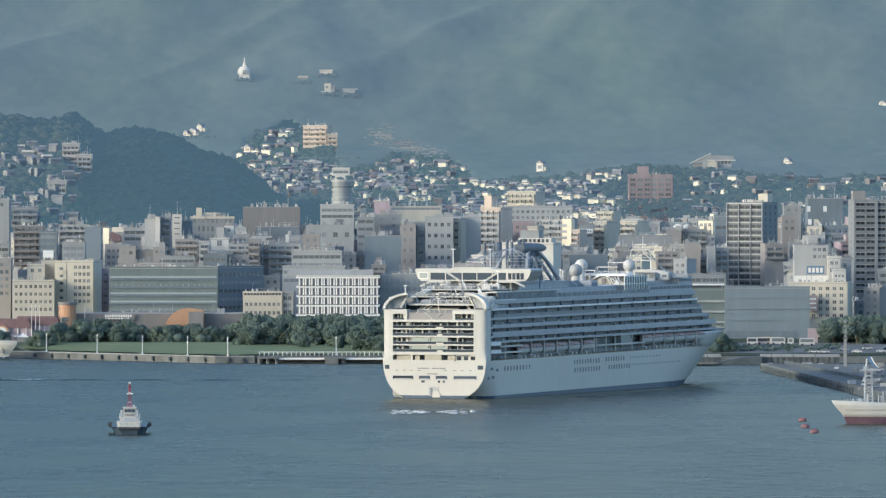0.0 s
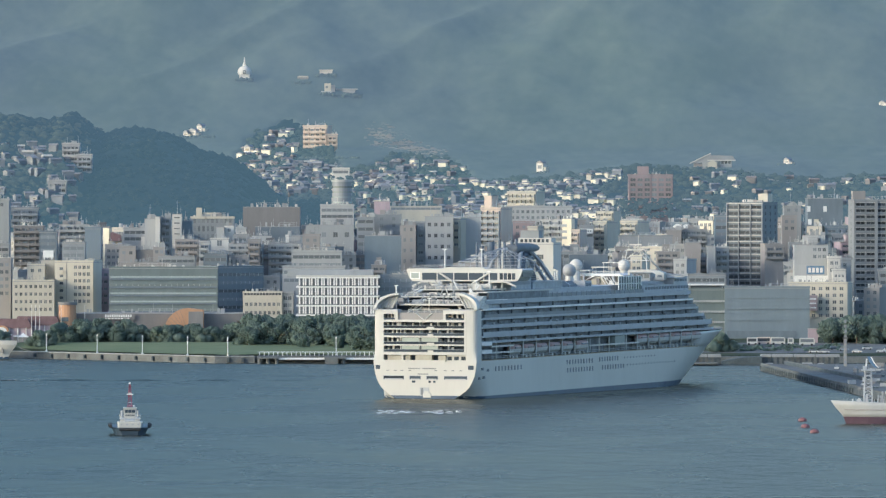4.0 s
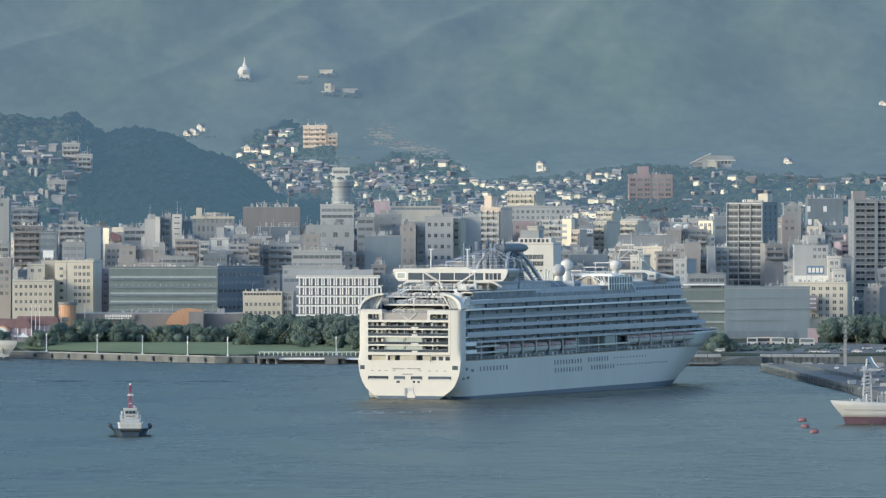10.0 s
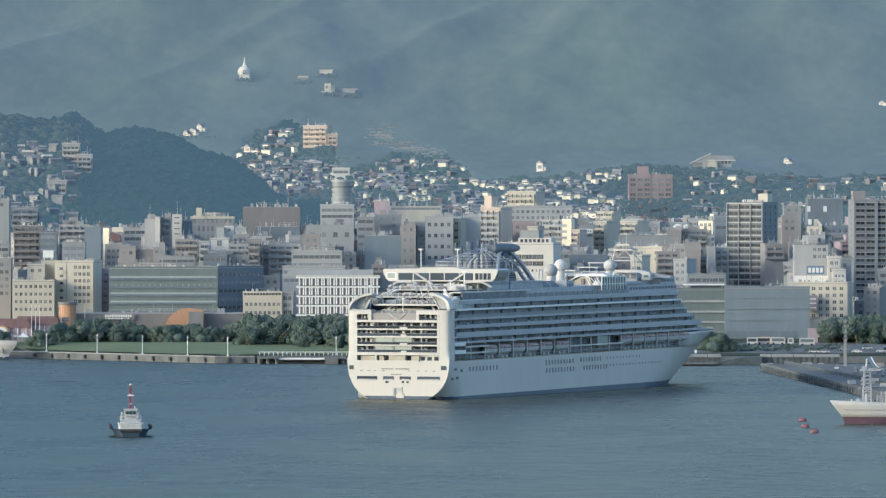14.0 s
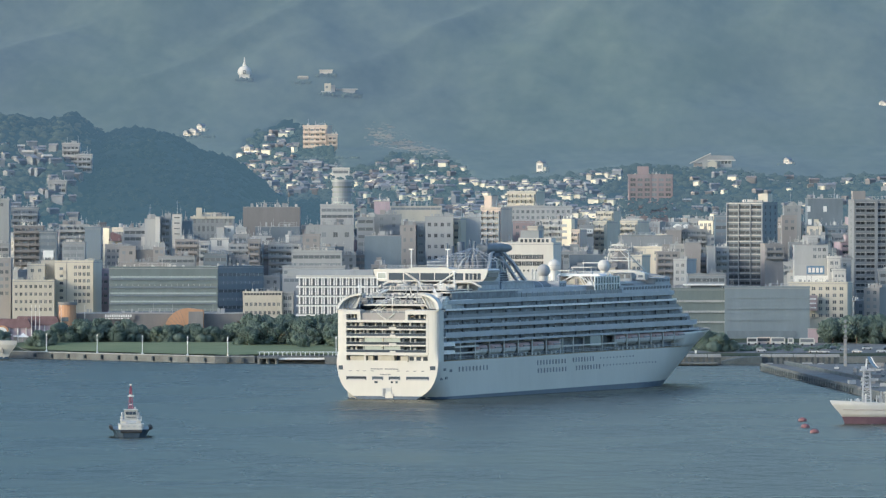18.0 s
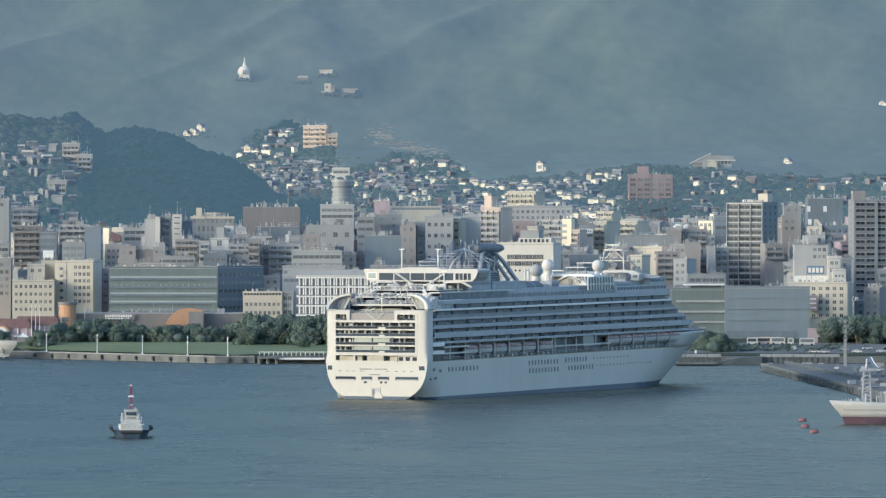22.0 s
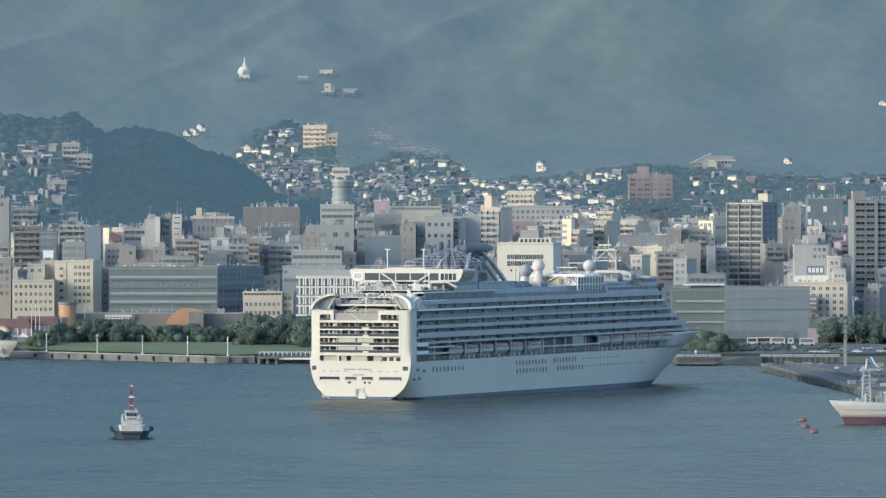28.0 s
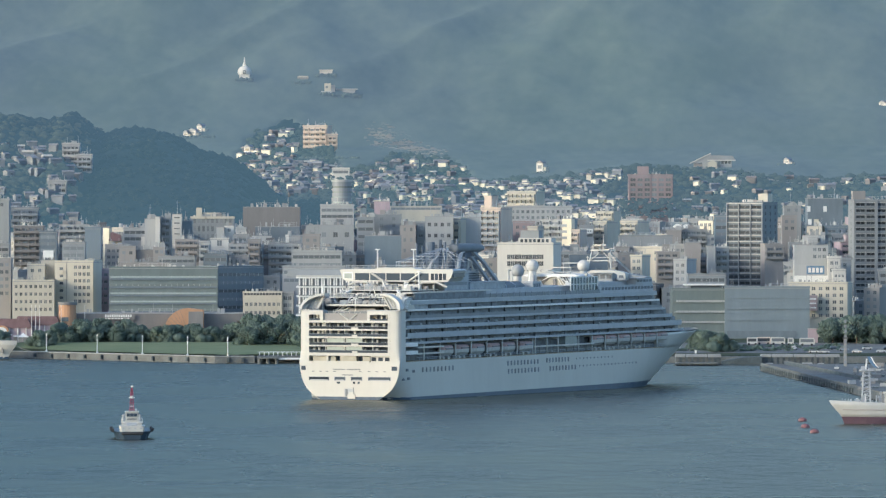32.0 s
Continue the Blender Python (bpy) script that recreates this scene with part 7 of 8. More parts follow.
building(-142.2, -134.1, 45.2, 3502, "brown", "dark brown block between tan ones", floors=1, cols=2, style='plain', deep=12, roof=())
building(-134.0, -128.5, 46.5, 3500, "tan", "small tan block with a flat roof", floors=1, cols=2, style='grid', deep=12, roof=('units',))
building(-158.0, -150.1, 46.8, 3540, "tan", "tan block with rows of square windows", floors=4, cols=3, fh=2.9, style='grid', deep=12, win=(1.3, 1.3), glass_mat=DEEP_GLASS)
building(-145.1, -139.6, 51.0, 3640, "white", "white blank block behind the tan ones", floors=0, style='plain', deep=10, roof=())
building(-148.0, -125.7, 39.6, 3480, "tan", "low tan annexe", floors=0, style="plain", deep=10, roof=())
building(-141.9, -136.5, 59.4, 3600, "pale", "pale blank-gabled apartment block with a stair tower", floors=1, cols=1, style='plain', deep=14, roof=('units', 'mast'))
building(-136.6, -134.4, 60.5, 3596, "white", "narrow white lift shaft beside the apartments", floors=0, style='plain', deep=8, roof=())
building(-134.7, -129.6, 60.0, 3604, "grey", "grey apartment block with stacked balconies", floors=6, cols=2, fh=3.0, style='flats', deep=12, roof=('units',))
building(-131.5, -120.6, 58.3, 3640, "blue", "blue-grey slab with roof masts", floors=0, style='plain', deep=14, roof=('mast', 'units'))
building(-129.8, -125.4, 61.6, 3630, "white", "white stepped lift tower with dark louvres", floors=4, cols=1, fh=2.6, win=(2.6, 0.5), first=0.2, style='grid', deep=9, roof=('mast',), glass_mat=DEEP_GLASS)
building(-125.9, -114.8, 49.9, 3560, "tan", "pinkish apartment block", floors=3, cols=5, fh=3.0, style="flats", deep=12, roof=("units",))
b, w, h = building(-123.1, -102.2, 60.1, 3700, "dark", "broad dark office under a white roof edge", floors=3, cols=9, fh=4.0, win=(1.0, 2.6), style='grid', deep=16, roof=('units',))
part("roof_edge", Shape().box(-w / 2 - 0.4, w / 2 + 0.4, -0.5, 0.3, h - 0.6, h + 0.5), WALL["cream"], b)
part("roof_block", Shape().box(-w / 2 + 2.4, -w / 2 + 5.2, 2, 7, h + 0.2, h + 4.8), WALL["cream"], b)
part("roof_block", Shape().box(-w / 2 + 5.6, -w / 2 + 13.5, 3, 7, h + 0.2, h + 2.4), WALL["cream"], b)
building(-110.1, -101.3, 49.6, 3580, "white", "white block with a square dark sign", floors=1, cols=1, win=(2.2, 2.6), style="grid", deep=12)
building(-114.1, -109.1, 48.4, 3540, "pale", "pale narrow block", floors=3, cols=2, style='flats', fh=3.0, deep=12)
building(-107.7, -104.0, 55.4, 3600, "pale", "pale blank roof block", floors=0, style='plain', deep=9, roof=())
building(-104.1, -99.5, 56.2, 3604, "white", "white blank stair block with a vent", floors=1, cols=1, style='grid', deep=9, roof=('units',))
building(-99.4, -92.4, 51.4, 3590, "grey", "grey apartment block with a flat slab roof", floors=4, cols=3, fh=3.0, style='flats', deep=12, roof=('parapet',))
building(-91.3, -85.5, 49.2, 3545, "tan", "tan block with an overhanging roof", floors=3, cols=2, fh=3.2, style='flats', deep=12, roof=('parapet',))
building(-131.5, -114.5, 42.4, 3495, "grey", "low grey block with a long roof", floors=1, cols=5, style='band', win=(1, 1.2), deep=12, roof=('units',))
building(-110.4, -99.5, 42.9, 3490, "teal", "blue-grey banded office", floors=3, cols=1, style="band", deep=12)
building(-101.0, -84.5, 47.8, 3560, "pale", "pale office with stepped roof", floors=3, cols=4, style="flats", fh=3.0, deep=14, roof=("units",))
building(-100.3, -89.9, 42.1, 3500, "tan", "tan low block", floors=2, cols=3, style="grid", deep=12)
building(-82.1, -66.4, 47.8, 3560, "pale", "pale stepped apartment block", floors=4, cols=4, fh=3.0, style="flats", deep=14, roof=("house",))
building(-65.5, -57.6, 51.6, 3540, "tan", "beige narrow block", floors=5, cols=2, fh=3.0, style="grid", deep=12)
building(-84.4, -69.8, 113.7, 4560, "peach", "warm peach hillside apartment block", floors=4, cols=4, fh=2.9, style="flats", deep=12, turn=-14, roof=("parapet",))
building(-69.7, -63.6, 108.6, 4558, "peach", "stepped lower wing of the peach apartment block", floors=2, cols=2, fh=2.9, style="flats", deep=12, roof=("parapet",))
building(-199.5, -190.3, 98.0, 3966, "pale", "dull beige hillside apartment block", floors=4, cols=4, fh=2.9, style="flats", deep=10)
building(-191.6, -183.6, 92.1, 3962, "pale", "dull beige lower wing of a hillside apartment block", floors=3, cols=3, fh=2.9, style="flats", deep=8)
building(-204.3, -194.7, 78.3, 3917, "pale", "grey hillside apartment slab in woods", floors=3, cols=4, fh=2.9, style="flats", deep=8)
building(-220.4, -207.1, 64.3, 3876, "slate", "grey hillside apartment slab", floors=4, cols=5, fh=2.9, style="flats", deep=8)

# white landmarks high on the slope
def on_slope(x, y, z):
    """Where the line of sight to a place on the slope first meets the ground."""
    k = 0.965
    while k < 1.03 and land_z(x * k, y * k) + 0.8 < 64 + (z - 64) * k:
        k += 0.0005
    return x * k, y * k, 64 + (z - 64) * k


st = thing("stupa", "white domed stupa with a ringed spire", "monument", pose(*on_slope(-124.7, 4757, 146.5)))
part("plinth", Shape().box(-3.2, 3.2, -3.2, 3.2, -2, 2.4), WALL["white"], st)
part("dome", Shape().ball((0, 0, 3.8), 4.4, 4.4, 3.9, 20, 10, -0.4), WALL["white"], st, smooth=True)
part("niche", Shape().box(-0.8, 0.8, -4.3, -3.6, 2.6, 4.8), WINDOW, st)
part("spire", Shape().rod((0, 0, 7.4), (0, 0, 8.8), 1.3, 10, 1.2).rod((0, 0, 8.8), (0, 0, 13.0), 0.8, 10, 0.15), WALL["white"], st)
b = thing("hillside_hall", "long white hall with a flat roof", "building", pose(*on_slope(-73.3, 4745, 149)))
part("wall", Shape().box(-4.0, 4.0, 0, 5, -2, 2.2), WALL["white"], b)
part("roof", Shape().box(-4.6, 4.6, -0.6, 5.5, 2.2, 2.6), WALL["white"], b)
b = thing("hillside_hall", "white square block with a small terrace", "building", pose(*on_slope(-71.9, 4719, 137)))
part("wall", Shape().box(-2.0, 2.0, 0, 5, -2, 5.6), WALL["cream"], b)
part("wing", Shape().box(2.0, 4.6, 1, 5, -2, 4.6), WALL["pale"], b)
part("terrace", Shape().box(-4.0, 3.0, -1.5, 0, -1, 0.8), WALL["pale"], b)
part("window", Shape().box(-1.2, 0.2, -0.1, 0, 2.6, 4.0), WINDOW, b)
b = thing("hillside_hall", "long low white terrace building", "building", pose(*on_slope(-59.9, 4718, 136.4)))
part("wall", Shape().extrude([(-5.8, 0.6), (4.6, 0.2), (5.6, 2.4), (-6.8, 2.4)], "y", 0, 5), WALL["pale"], b)
part("roof", Shape().box(-6.8, 6.6, -0.4, 5.4, 2.4, 2.9), WALL["white"], b)
b = thing("hillside_hall", "small pale house among the trees", "building", pose(*on_slope(-87.7, 4738, 145)))
part("wall", Shape().box(-3.4, 3.4, 0, 4, -2, 1.6), WALL["grey"], b)
part("roof", Shape().extrude([(-3.8, 1.6), (3.8, 1.6), (2.6, 2.6), (-2.6, 2.6)], "y", -0.4, 4.4), ROOF["sheet"], b)
b = thing("temple_hall", "white hillside hall with broad grey roofs", "building", pose(157, 4405, 89))
part("wall", Shape().box(-6, 11, 0, 9, -4, 3.6), WALL["grey"], b)
part("roof", Shape().extrude([(-3, 3.6), (13, 3.6), (11.5, 6.2), (-1, 6.6)], "y", -0.8, 9.5), WALL["grey"], b)
part("eave", Shape().box(-3.2, 13.2, -1.0, -0.7, 3.3, 3.9), WALL["white"], b)
part("wing", Shape().box(-11, -5, 1, 8, -4, 1.8), WALL["tan"], b)
part("wing_roof", Shape().extrude([(-13.5, 1.8), (-1, 2.4), (-1, 7.6), (-3.4, 6.6)], "y", 0.2, 8.6), WALL["grey"], b)
part("gable_edge", Shape().extrude([(-13.7, 1.9), (-13.2, 1.6), (-1.2, 7.4), (-1.2, 8.0)], "y", -0.1, 0.15), WALL["white"], b)
part("porch", Shape().extrude([(-3, -6), (2.4, -6), (2.4, 2.2), (-0.3, 3.6), (-3, 2.2)], "y", -2.5, 0), WALL["cream"], b)
for i in range(4):
    part("window", Shape().box(3 + i * 2, 4.3 + i * 2, -0.1, 0, 1.5, 3.2), WINDOW, b)
for x, y, z, w, h in ((202.3, 4462, 91.7, 4.2, 2.4), (56.8, 4446, 87.2, 4.6, 5.0), (-152.9, 4612, 110, 6.0, 3.0), (-148.5, 4616, 112.5, 4.0, 3.4), (-157, 4618, 109.5, 3.4, 2.4), (274, 4722, 129.8, 5, 1.8), (-118, 4560, 99, 4.4, 3.6)):
    b = thing("cottage", "small white house among the woods", "house", pose(*on_slope(x, y, z - 1.0), 0, 0, -35))
    part("wall", Shape().box(-w / 2, w / 2, 0, 4, -2, h), WALL["white"], b)
    part("roof", Shape().extrude([(-w / 2 - 0.4, h - 0.1), (w / 2 + 0.4, h - 0.1), (0.3, h + 1.4), (-0.3, h + 1.4)], "y", -0.4, 4.4), ROOF["slate"], b)
    part("window", Shape().box(-w * 0.3, w * 0.3, -0.08, 0, h * 0.35, h * 0.75), WINDOW, b)
    part("porch", Shape().box(w / 2, w / 2 + 1.6, 0.5, 3.5, -2, h * 0.55), WALL["cream"], b)
gr = random.Random(14)
for ax, ay, bx, by, wide, count in ((-42, 4640, -6, 4520, 9, 420), (186, 4345, 226, 4345, 16, 200), (232, 4345, 262, 4345, 14, 140)):
    s = Shape()
    for k in range(count):
        q, row = gr.random(), gr.randint(-4, 4)
        x, y = ax + (bx - ax) * q + gr.uniform(-wide, wide), ay + (by - ay) * q + row * 5 + gr.uniform(-1, 1)
        z, w, h = land_z(x, y) + 0.5, gr.uniform(0.3, 1.5), gr.uniform(0.3, 0.9)
        s.box(x - w, x + w, y, y + 1.2, z - 2, z + h)
    solid("terraced_graves", s, WALL["grey"], "grey stone terraces of a hillside graveyard", "graveyard", kind="stuff")
# shrubs set before the slope halls to cover their lower walls from the camera
pts, sizes = [], []
for x, y, z, w in ((-73.3, 4745, 149.4, 5), (-71.9, 4719, 137.2, 4), (-59.9, 4718, 136.2, 7), (-87.7, 4738, 144.6, 4), (-124.7, 4757, 147, 4), (157, 4405, 89, 13), (202.3, 4462, 91.2, 4), (56.8, 4446, 86.4, 4), (-151, 4612, 109.4, 9), (-69, 4560, 96, 14)):
    ax, ay, az = on_slope(x, y, z - 0.6)
    for k in range(int(w * 9)):
        r = gr.uniform(0.5, 1.2)
        pts.append((ax + gr.uniform(-w, w) * 1.3, ay - 3.5 - gr.uniform(0, 3), az - gr.uniform(0, 1.6)))
        sizes.append(r)
SHRUBS = (pts, sizes)

# fill: plain town blocks, heights limited so the camera still sees the named ones
rng = random.Random(11)
KINDS = ["pale", "white", "grey", "cream", "tan", "pale", "grey", "blue", "dark", "tan", "brown", "mauve", "grey"]
WORDS = dict(pale="pale grey", white="white", grey="grey concrete", cream="cream", tan="beige tiled", blue="blue-grey", dark="dark grey", brown="brown tiled", mauve="mauve-grey")
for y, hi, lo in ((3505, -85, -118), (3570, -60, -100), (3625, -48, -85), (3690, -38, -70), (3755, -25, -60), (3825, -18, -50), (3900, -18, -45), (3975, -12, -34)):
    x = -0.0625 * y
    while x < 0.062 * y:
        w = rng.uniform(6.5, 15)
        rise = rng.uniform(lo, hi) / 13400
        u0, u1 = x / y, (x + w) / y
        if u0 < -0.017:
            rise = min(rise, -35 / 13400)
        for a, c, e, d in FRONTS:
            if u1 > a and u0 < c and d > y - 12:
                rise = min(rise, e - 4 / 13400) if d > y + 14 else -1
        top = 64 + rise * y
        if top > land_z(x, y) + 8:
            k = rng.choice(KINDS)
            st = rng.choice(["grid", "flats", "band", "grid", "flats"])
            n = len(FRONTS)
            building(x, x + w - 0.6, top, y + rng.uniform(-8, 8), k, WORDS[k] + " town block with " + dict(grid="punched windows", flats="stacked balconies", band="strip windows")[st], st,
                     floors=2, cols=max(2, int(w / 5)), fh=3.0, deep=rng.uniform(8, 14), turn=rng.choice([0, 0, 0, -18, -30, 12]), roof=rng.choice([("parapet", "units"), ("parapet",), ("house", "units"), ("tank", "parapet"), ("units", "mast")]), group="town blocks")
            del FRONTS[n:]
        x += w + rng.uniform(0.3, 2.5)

# ---- hillside houses ----
def house(w, d, h, wall, roof, label):
    b = thing("house", label, "house", group="hillside houses")
    part("wall", Shape().box(-w / 2, w / 2, -d / 2, d / 2, -4, h), WALL[wall], b)
    part("roof", Shape().extrude([(-d / 2 - 0.25, h - 0.1), (d / 2 + 0.25, h - 0.1), (d / 2 + 0.25, h + 0.1), (0, h + d * 0.32), (-d / 2 - 0.25, h + 0.1)], "x", -w / 2 - 0.2, w / 2 + 0.2), ROOF[roof], b)
    me = window_mesh(w * 0.3, 1.1, WINDOW, WALL[wall])
    for z in ((0.9, 3.3) if h > 5.05 else (0.9,)):
        part("window", me, WINDOW, b, "", Matrix.Translation((w * 0.12, -d / 2, z)))
    return b


PROTOS = [house(4.6, 4.0, 3.9, "house", "slate", "white two-storey hillside house with grey tiles"), house(4.0, 3.8, 3.8, "cream", "brown", "cream two-storey hillside house with brown tiles"),
          house(5.4, 4, 2.6, "slate", "sheet", "slate-grey bungalow with a light sheet roof"), house(3.8, 3.6, 4.0, "slate", "slate", "slate-grey narrow house with dark tiles"),
          house(4.6, 4, 3.6, "slate", "brown", "grey house with brown tiles, haze in its wall colour"), house(6.0, 4.4, 4.0, "slate", "slate", "slate-grey wide house with grey tiles"), house(3.8, 3.6, 4.0, "brown", "brown", "brown house with brown tiles"),
          house(5.0, 4.2, 3.2, "grey", "slate", "low grey house with grey tiles")]
SUNNY = (-52, -42, -34, -26)
rng = random.Random(3)
HOUSES = []
for x0, x1, y0, y1, count in ((-242, -188, 3850, 3990, 80), (-130, -62, 4230, 4640, 170), (-62, 16, 4060, 4490, 230), (14, 104, 4060, 4390, 240), (104, 150, 4070, 4330, 34), (145, 185, 4070, 4400, 20), (180, 262, 4070, 4365, 50), (66, 112, 3830, 4055, 70), (118, 150, 3820, 3960, 26)):
    made, tries = 0, 0
    while made < count and tries < 4000:
        tries += 1
        y = rng.uniform(y0, y1)
        x = rng.uniform(x0, x1)
        if y > house_limit(x) or noise.noise((x / 22, y / 34, 9)) < (-0.08 if x > 20 else -0.2) or any(abs(x - a) < 3.3 and abs(y - c) < 5.5 for a, c in HOUSES) or -88 < x < -58 and y > 4480:
            continue
        HOUSES.append((x, y))
        made += 1
rng.shuffle(HOUSES)
EXTRA, HOUSES = HOUSES[290:], HOUSES[:290]
EXTRA.sort(key=lambda q: q[0])
# left-hill houses take darker walls, painting in the shade on that hill
low = [q for q in EXTRA if q[0] < -185]
EXTRA = [q for q in EXTRA if q[0] >= -185]
rng.shuffle(EXTRA)
for i, (x, y) in enumerate(HOUSES):
    k = i if i < len(PROTOS) else rng.choice([2, 7, 7, 7, 5]) if x < -185 else rng.choice([2, 3, 3, 5, 5, 6, 7, 0]) if x > 104 else rng.choice([0, 0, 0, 0, 1, 1, 2, 2, 2, 3, 3, 4, 5, 5, 5, 6, 7, 7])
    pr = PROTOS[k]
    m = pose(x, y, land_z(x, y) + rng.uniform(0.3, 1.2), 0, 0, rng.choice(SUNNY if k < 2 else (-30, -10, 10, 25, 35, 45)) + rng.uniform(-8, 8))
    if i < len(PROTOS):
        PROTOS[i].matrix_basis = m
    else:
        copy_thing(pr, m @ Matrix.Rotation(math.pi / 2 * rng.choice([0, 0, 1]), 4, "Z") @ Matrix.Diagonal((rng.uniform(0.5, 1.1 if x > 14 else 1.25), rng.uniform(0.6, 0.95), rng.uniform(0.42, 0.78), 1)))
# the remaining houses, joined by kind of wall and roof
for wall, roof in (("slate", "slate"), ("house", "slate"), ("brown", "brown")):
    ws, rs = Shape(), Shape()
    mine = [q for n, q in enumerate(EXTRA) if ("slate", "house", "brown")[1 if (14 < q[0] < 105 or q[1] < 4060 and q[0] > 60) and n % 3 else n % 3] == wall]
    for x, y in mine + (low if wall == "slate" else []):
        m = pose(x, y, land_z(x, y) + 0.9, 0, 0, rng.choice(SUNNY if wall == "house" else (-15, 10, 25, 35, 45)))
        w, d, h = rng.uniform(1.1, 3.2), rng.uniform(1.0, 1.9), rng.uniform(1.2, 2.9)
        o = [m @ Vector(p) for p in ((-w, -d, -3), (w, -d, -3), (w, d, -3), (-w, d, -3), (-w, -d, h), (w, -d, h), (w, d, h), (-w, d, h))]
        ws.poly(o, [(0, 3, 2, 1), (4, 5, 6, 7), (0, 1, 5, 4), (1, 2, 6, 5), (2, 3, 7, 6), (3, 0, 4, 7)])
        o = [m @ Vector(p) for p in ((-w - 0.3, -d - 0.3, h), (w + 0.3, -d - 0.3, h), (w + 0.3, d + 0.3, h), (-w - 0.3, d + 0.3, h), (-w - 0.3, 0, h + d * 0.6), (w + 0.3, 0, h + d * 0.6))]
        rs.poly(o, [(0, 3, 2, 1), (0, 1, 5, 4), (2, 3, 4, 5), (0, 4, 3), (1, 2, 5)])
    far = solid("far_houses", ws, WALL[wall], "small " + dict(slate="slate-grey", house="white").get(wall, wall) + " hillside houses among the trees", "houses", kind="stuff")
    tagged(part("roofs", rs, ROOF[roof], far), kind="stuff")

# ---- woods on the hills ----
wr = random.Random(8)
pts, sizes = [], []
while len(pts) < 19000:
    y = wr.uniform(3740, 4640)
    x = wr.uniform(-0.066, 0.066) * y
    if y > house_limit(x) + 30 or -188 < x < -60 and 3840 < y < 4200:
        continue
    s = wr.choice([wr.uniform(0.7, 1.6), wr.uniform(0.9, 2.0), wr.uniform(1.4, 3.0)])
    pts.append((x, y, land_z(x, y) + s * 0.4))
    sizes.append(s)
# clumps placed to cover two buildings' lower walls in the camera's view
for k in range(150):
    pts.append((111.17 + wr.uniform(-16, 16), 4072 - wr.uniform(0, 8), 69.77 - wr.uniform(0, 10)))
    sizes.append(wr.uniform(0.8, 1.9))
for k in range(70):
    pts.append((-54.12 + wr.uniform(-7, 7), 3984 - wr.uniform(0, 4), 81.25 - wr.uniform(0.2, 6)))
    sizes.append(wr.uniform(0.7, 1.4))
# these woods and shrubs glow to paint in the haze before them
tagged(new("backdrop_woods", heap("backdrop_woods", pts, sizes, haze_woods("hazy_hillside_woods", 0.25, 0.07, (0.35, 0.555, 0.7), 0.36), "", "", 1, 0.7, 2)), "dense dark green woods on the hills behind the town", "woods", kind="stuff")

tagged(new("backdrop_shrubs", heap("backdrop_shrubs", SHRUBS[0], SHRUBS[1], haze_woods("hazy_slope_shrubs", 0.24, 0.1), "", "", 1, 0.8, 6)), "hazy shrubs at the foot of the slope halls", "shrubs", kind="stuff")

# ---- park trees ----
def tree(h, spread, seed):
    r = random.Random(seed)
    b = thing("tree", "leafy dark green park tree", "tree", group="park trees")
    tr = Shape().rod((0, 0, -0.5), (0.1, 0, h * 0.45), h * 0.035, 7, h * 0.02)
    pts, sizes = [], []
    for k in range(6):
        a = r.uniform(0, math.tau)
        e = (math.cos(a) * spread * 0.45, math.sin(a) * spread * 0.45, h * r.uniform(0.5, 0.75))
        tr.rod((0.05, 0, h * r.uniform(0.25, 0.42)), e, h * 0.014, 5, h * 0.006)
    lobes = []
    for k in range(15):
        a, q, zz = r.uniform(0, math.tau), r.uniform(0.1, 0.5), r.uniform(0.1, 0.82)
        rad = spread * q * (1.2 - zz * 0.8)
        lobes.append((math.cos(a) * rad, math.sin(a) * rad, h * zz, spread * r.uniform(0.13, 0.25) * (1.25 - zz * 0.5)))
    lobes.append((0, 0, h * 0.8, spread * 0.17))
    for x, y, z, rad in lobes:
        pts.append((x, y, max(0.5, z)))
        sizes.append(rad * 0.96)
    for k in range(1500):
        x, y, z, rad = r.choice(lobes)
        a, e, q = r.uniform(0, math.tau), math.asin(r.uniform(-0.9, 1)), rad * r.uniform(0.86, 1.12)
        pts.append((x + q * math.cos(a) * math.cos(e), y + q * math.sin(a) * math.cos(e), max(0.2, z + q * math.sin(e) * 0.85)))
        sizes.append(r.uniform(0.22, 0.58) * h / 10)
    part("trunk", tr, BARK, b)
    part("crown", heap("crown", pts, sizes, LEAF, "", "", 1, 0.85, seed, 0.13), LEAF, b)
    return b


TREES = [tree(11, 11, 1), tree(13.5, 13, 2), tree(8.8, 10, 3), tree(7.4, 8, 4), tree(6.4, 8.5, 5)]
first = set()
tr = random.Random(21)


def plant(x, y, k, s=1.0):
    m = pose(x, y, land_z(x, y) - 0.1, 0, 0, tr.uniform(0, 360)) @ Matrix.Scale(tr.uniform(0.78, 1.22), 4)
    if k not in first:
        first.add(k)
        TREES[k].matrix_basis = m
    else:
        copy_thing(TREES[k], m)


for i in range(52):
    x = -165.99 + i * 2.9 + tr.uniform(-1.5, 1.5)
    plant(x, 3303 + tr.uniform(-8, 10), tr.choice([2, 3, 3, 4]) if x < -88.68 else tr.choice([0, 1, 1]))
for i in range(5):
    plant(tr.uniform(-197.4, -165.48), tr.uniform(3276, 3300), tr.choice([3, 4]))
for i in range(42):
    plant(tr.uniform(-84.46, -15.71), tr.uniform(3250, 3320), tr.choice([0, 1, 1, 2]))
for i in range(9):
    plant(tr.uniform(-68.24, -15.38), tr.uniform(3205, 3245), tr.choice([2, 3, 3]))
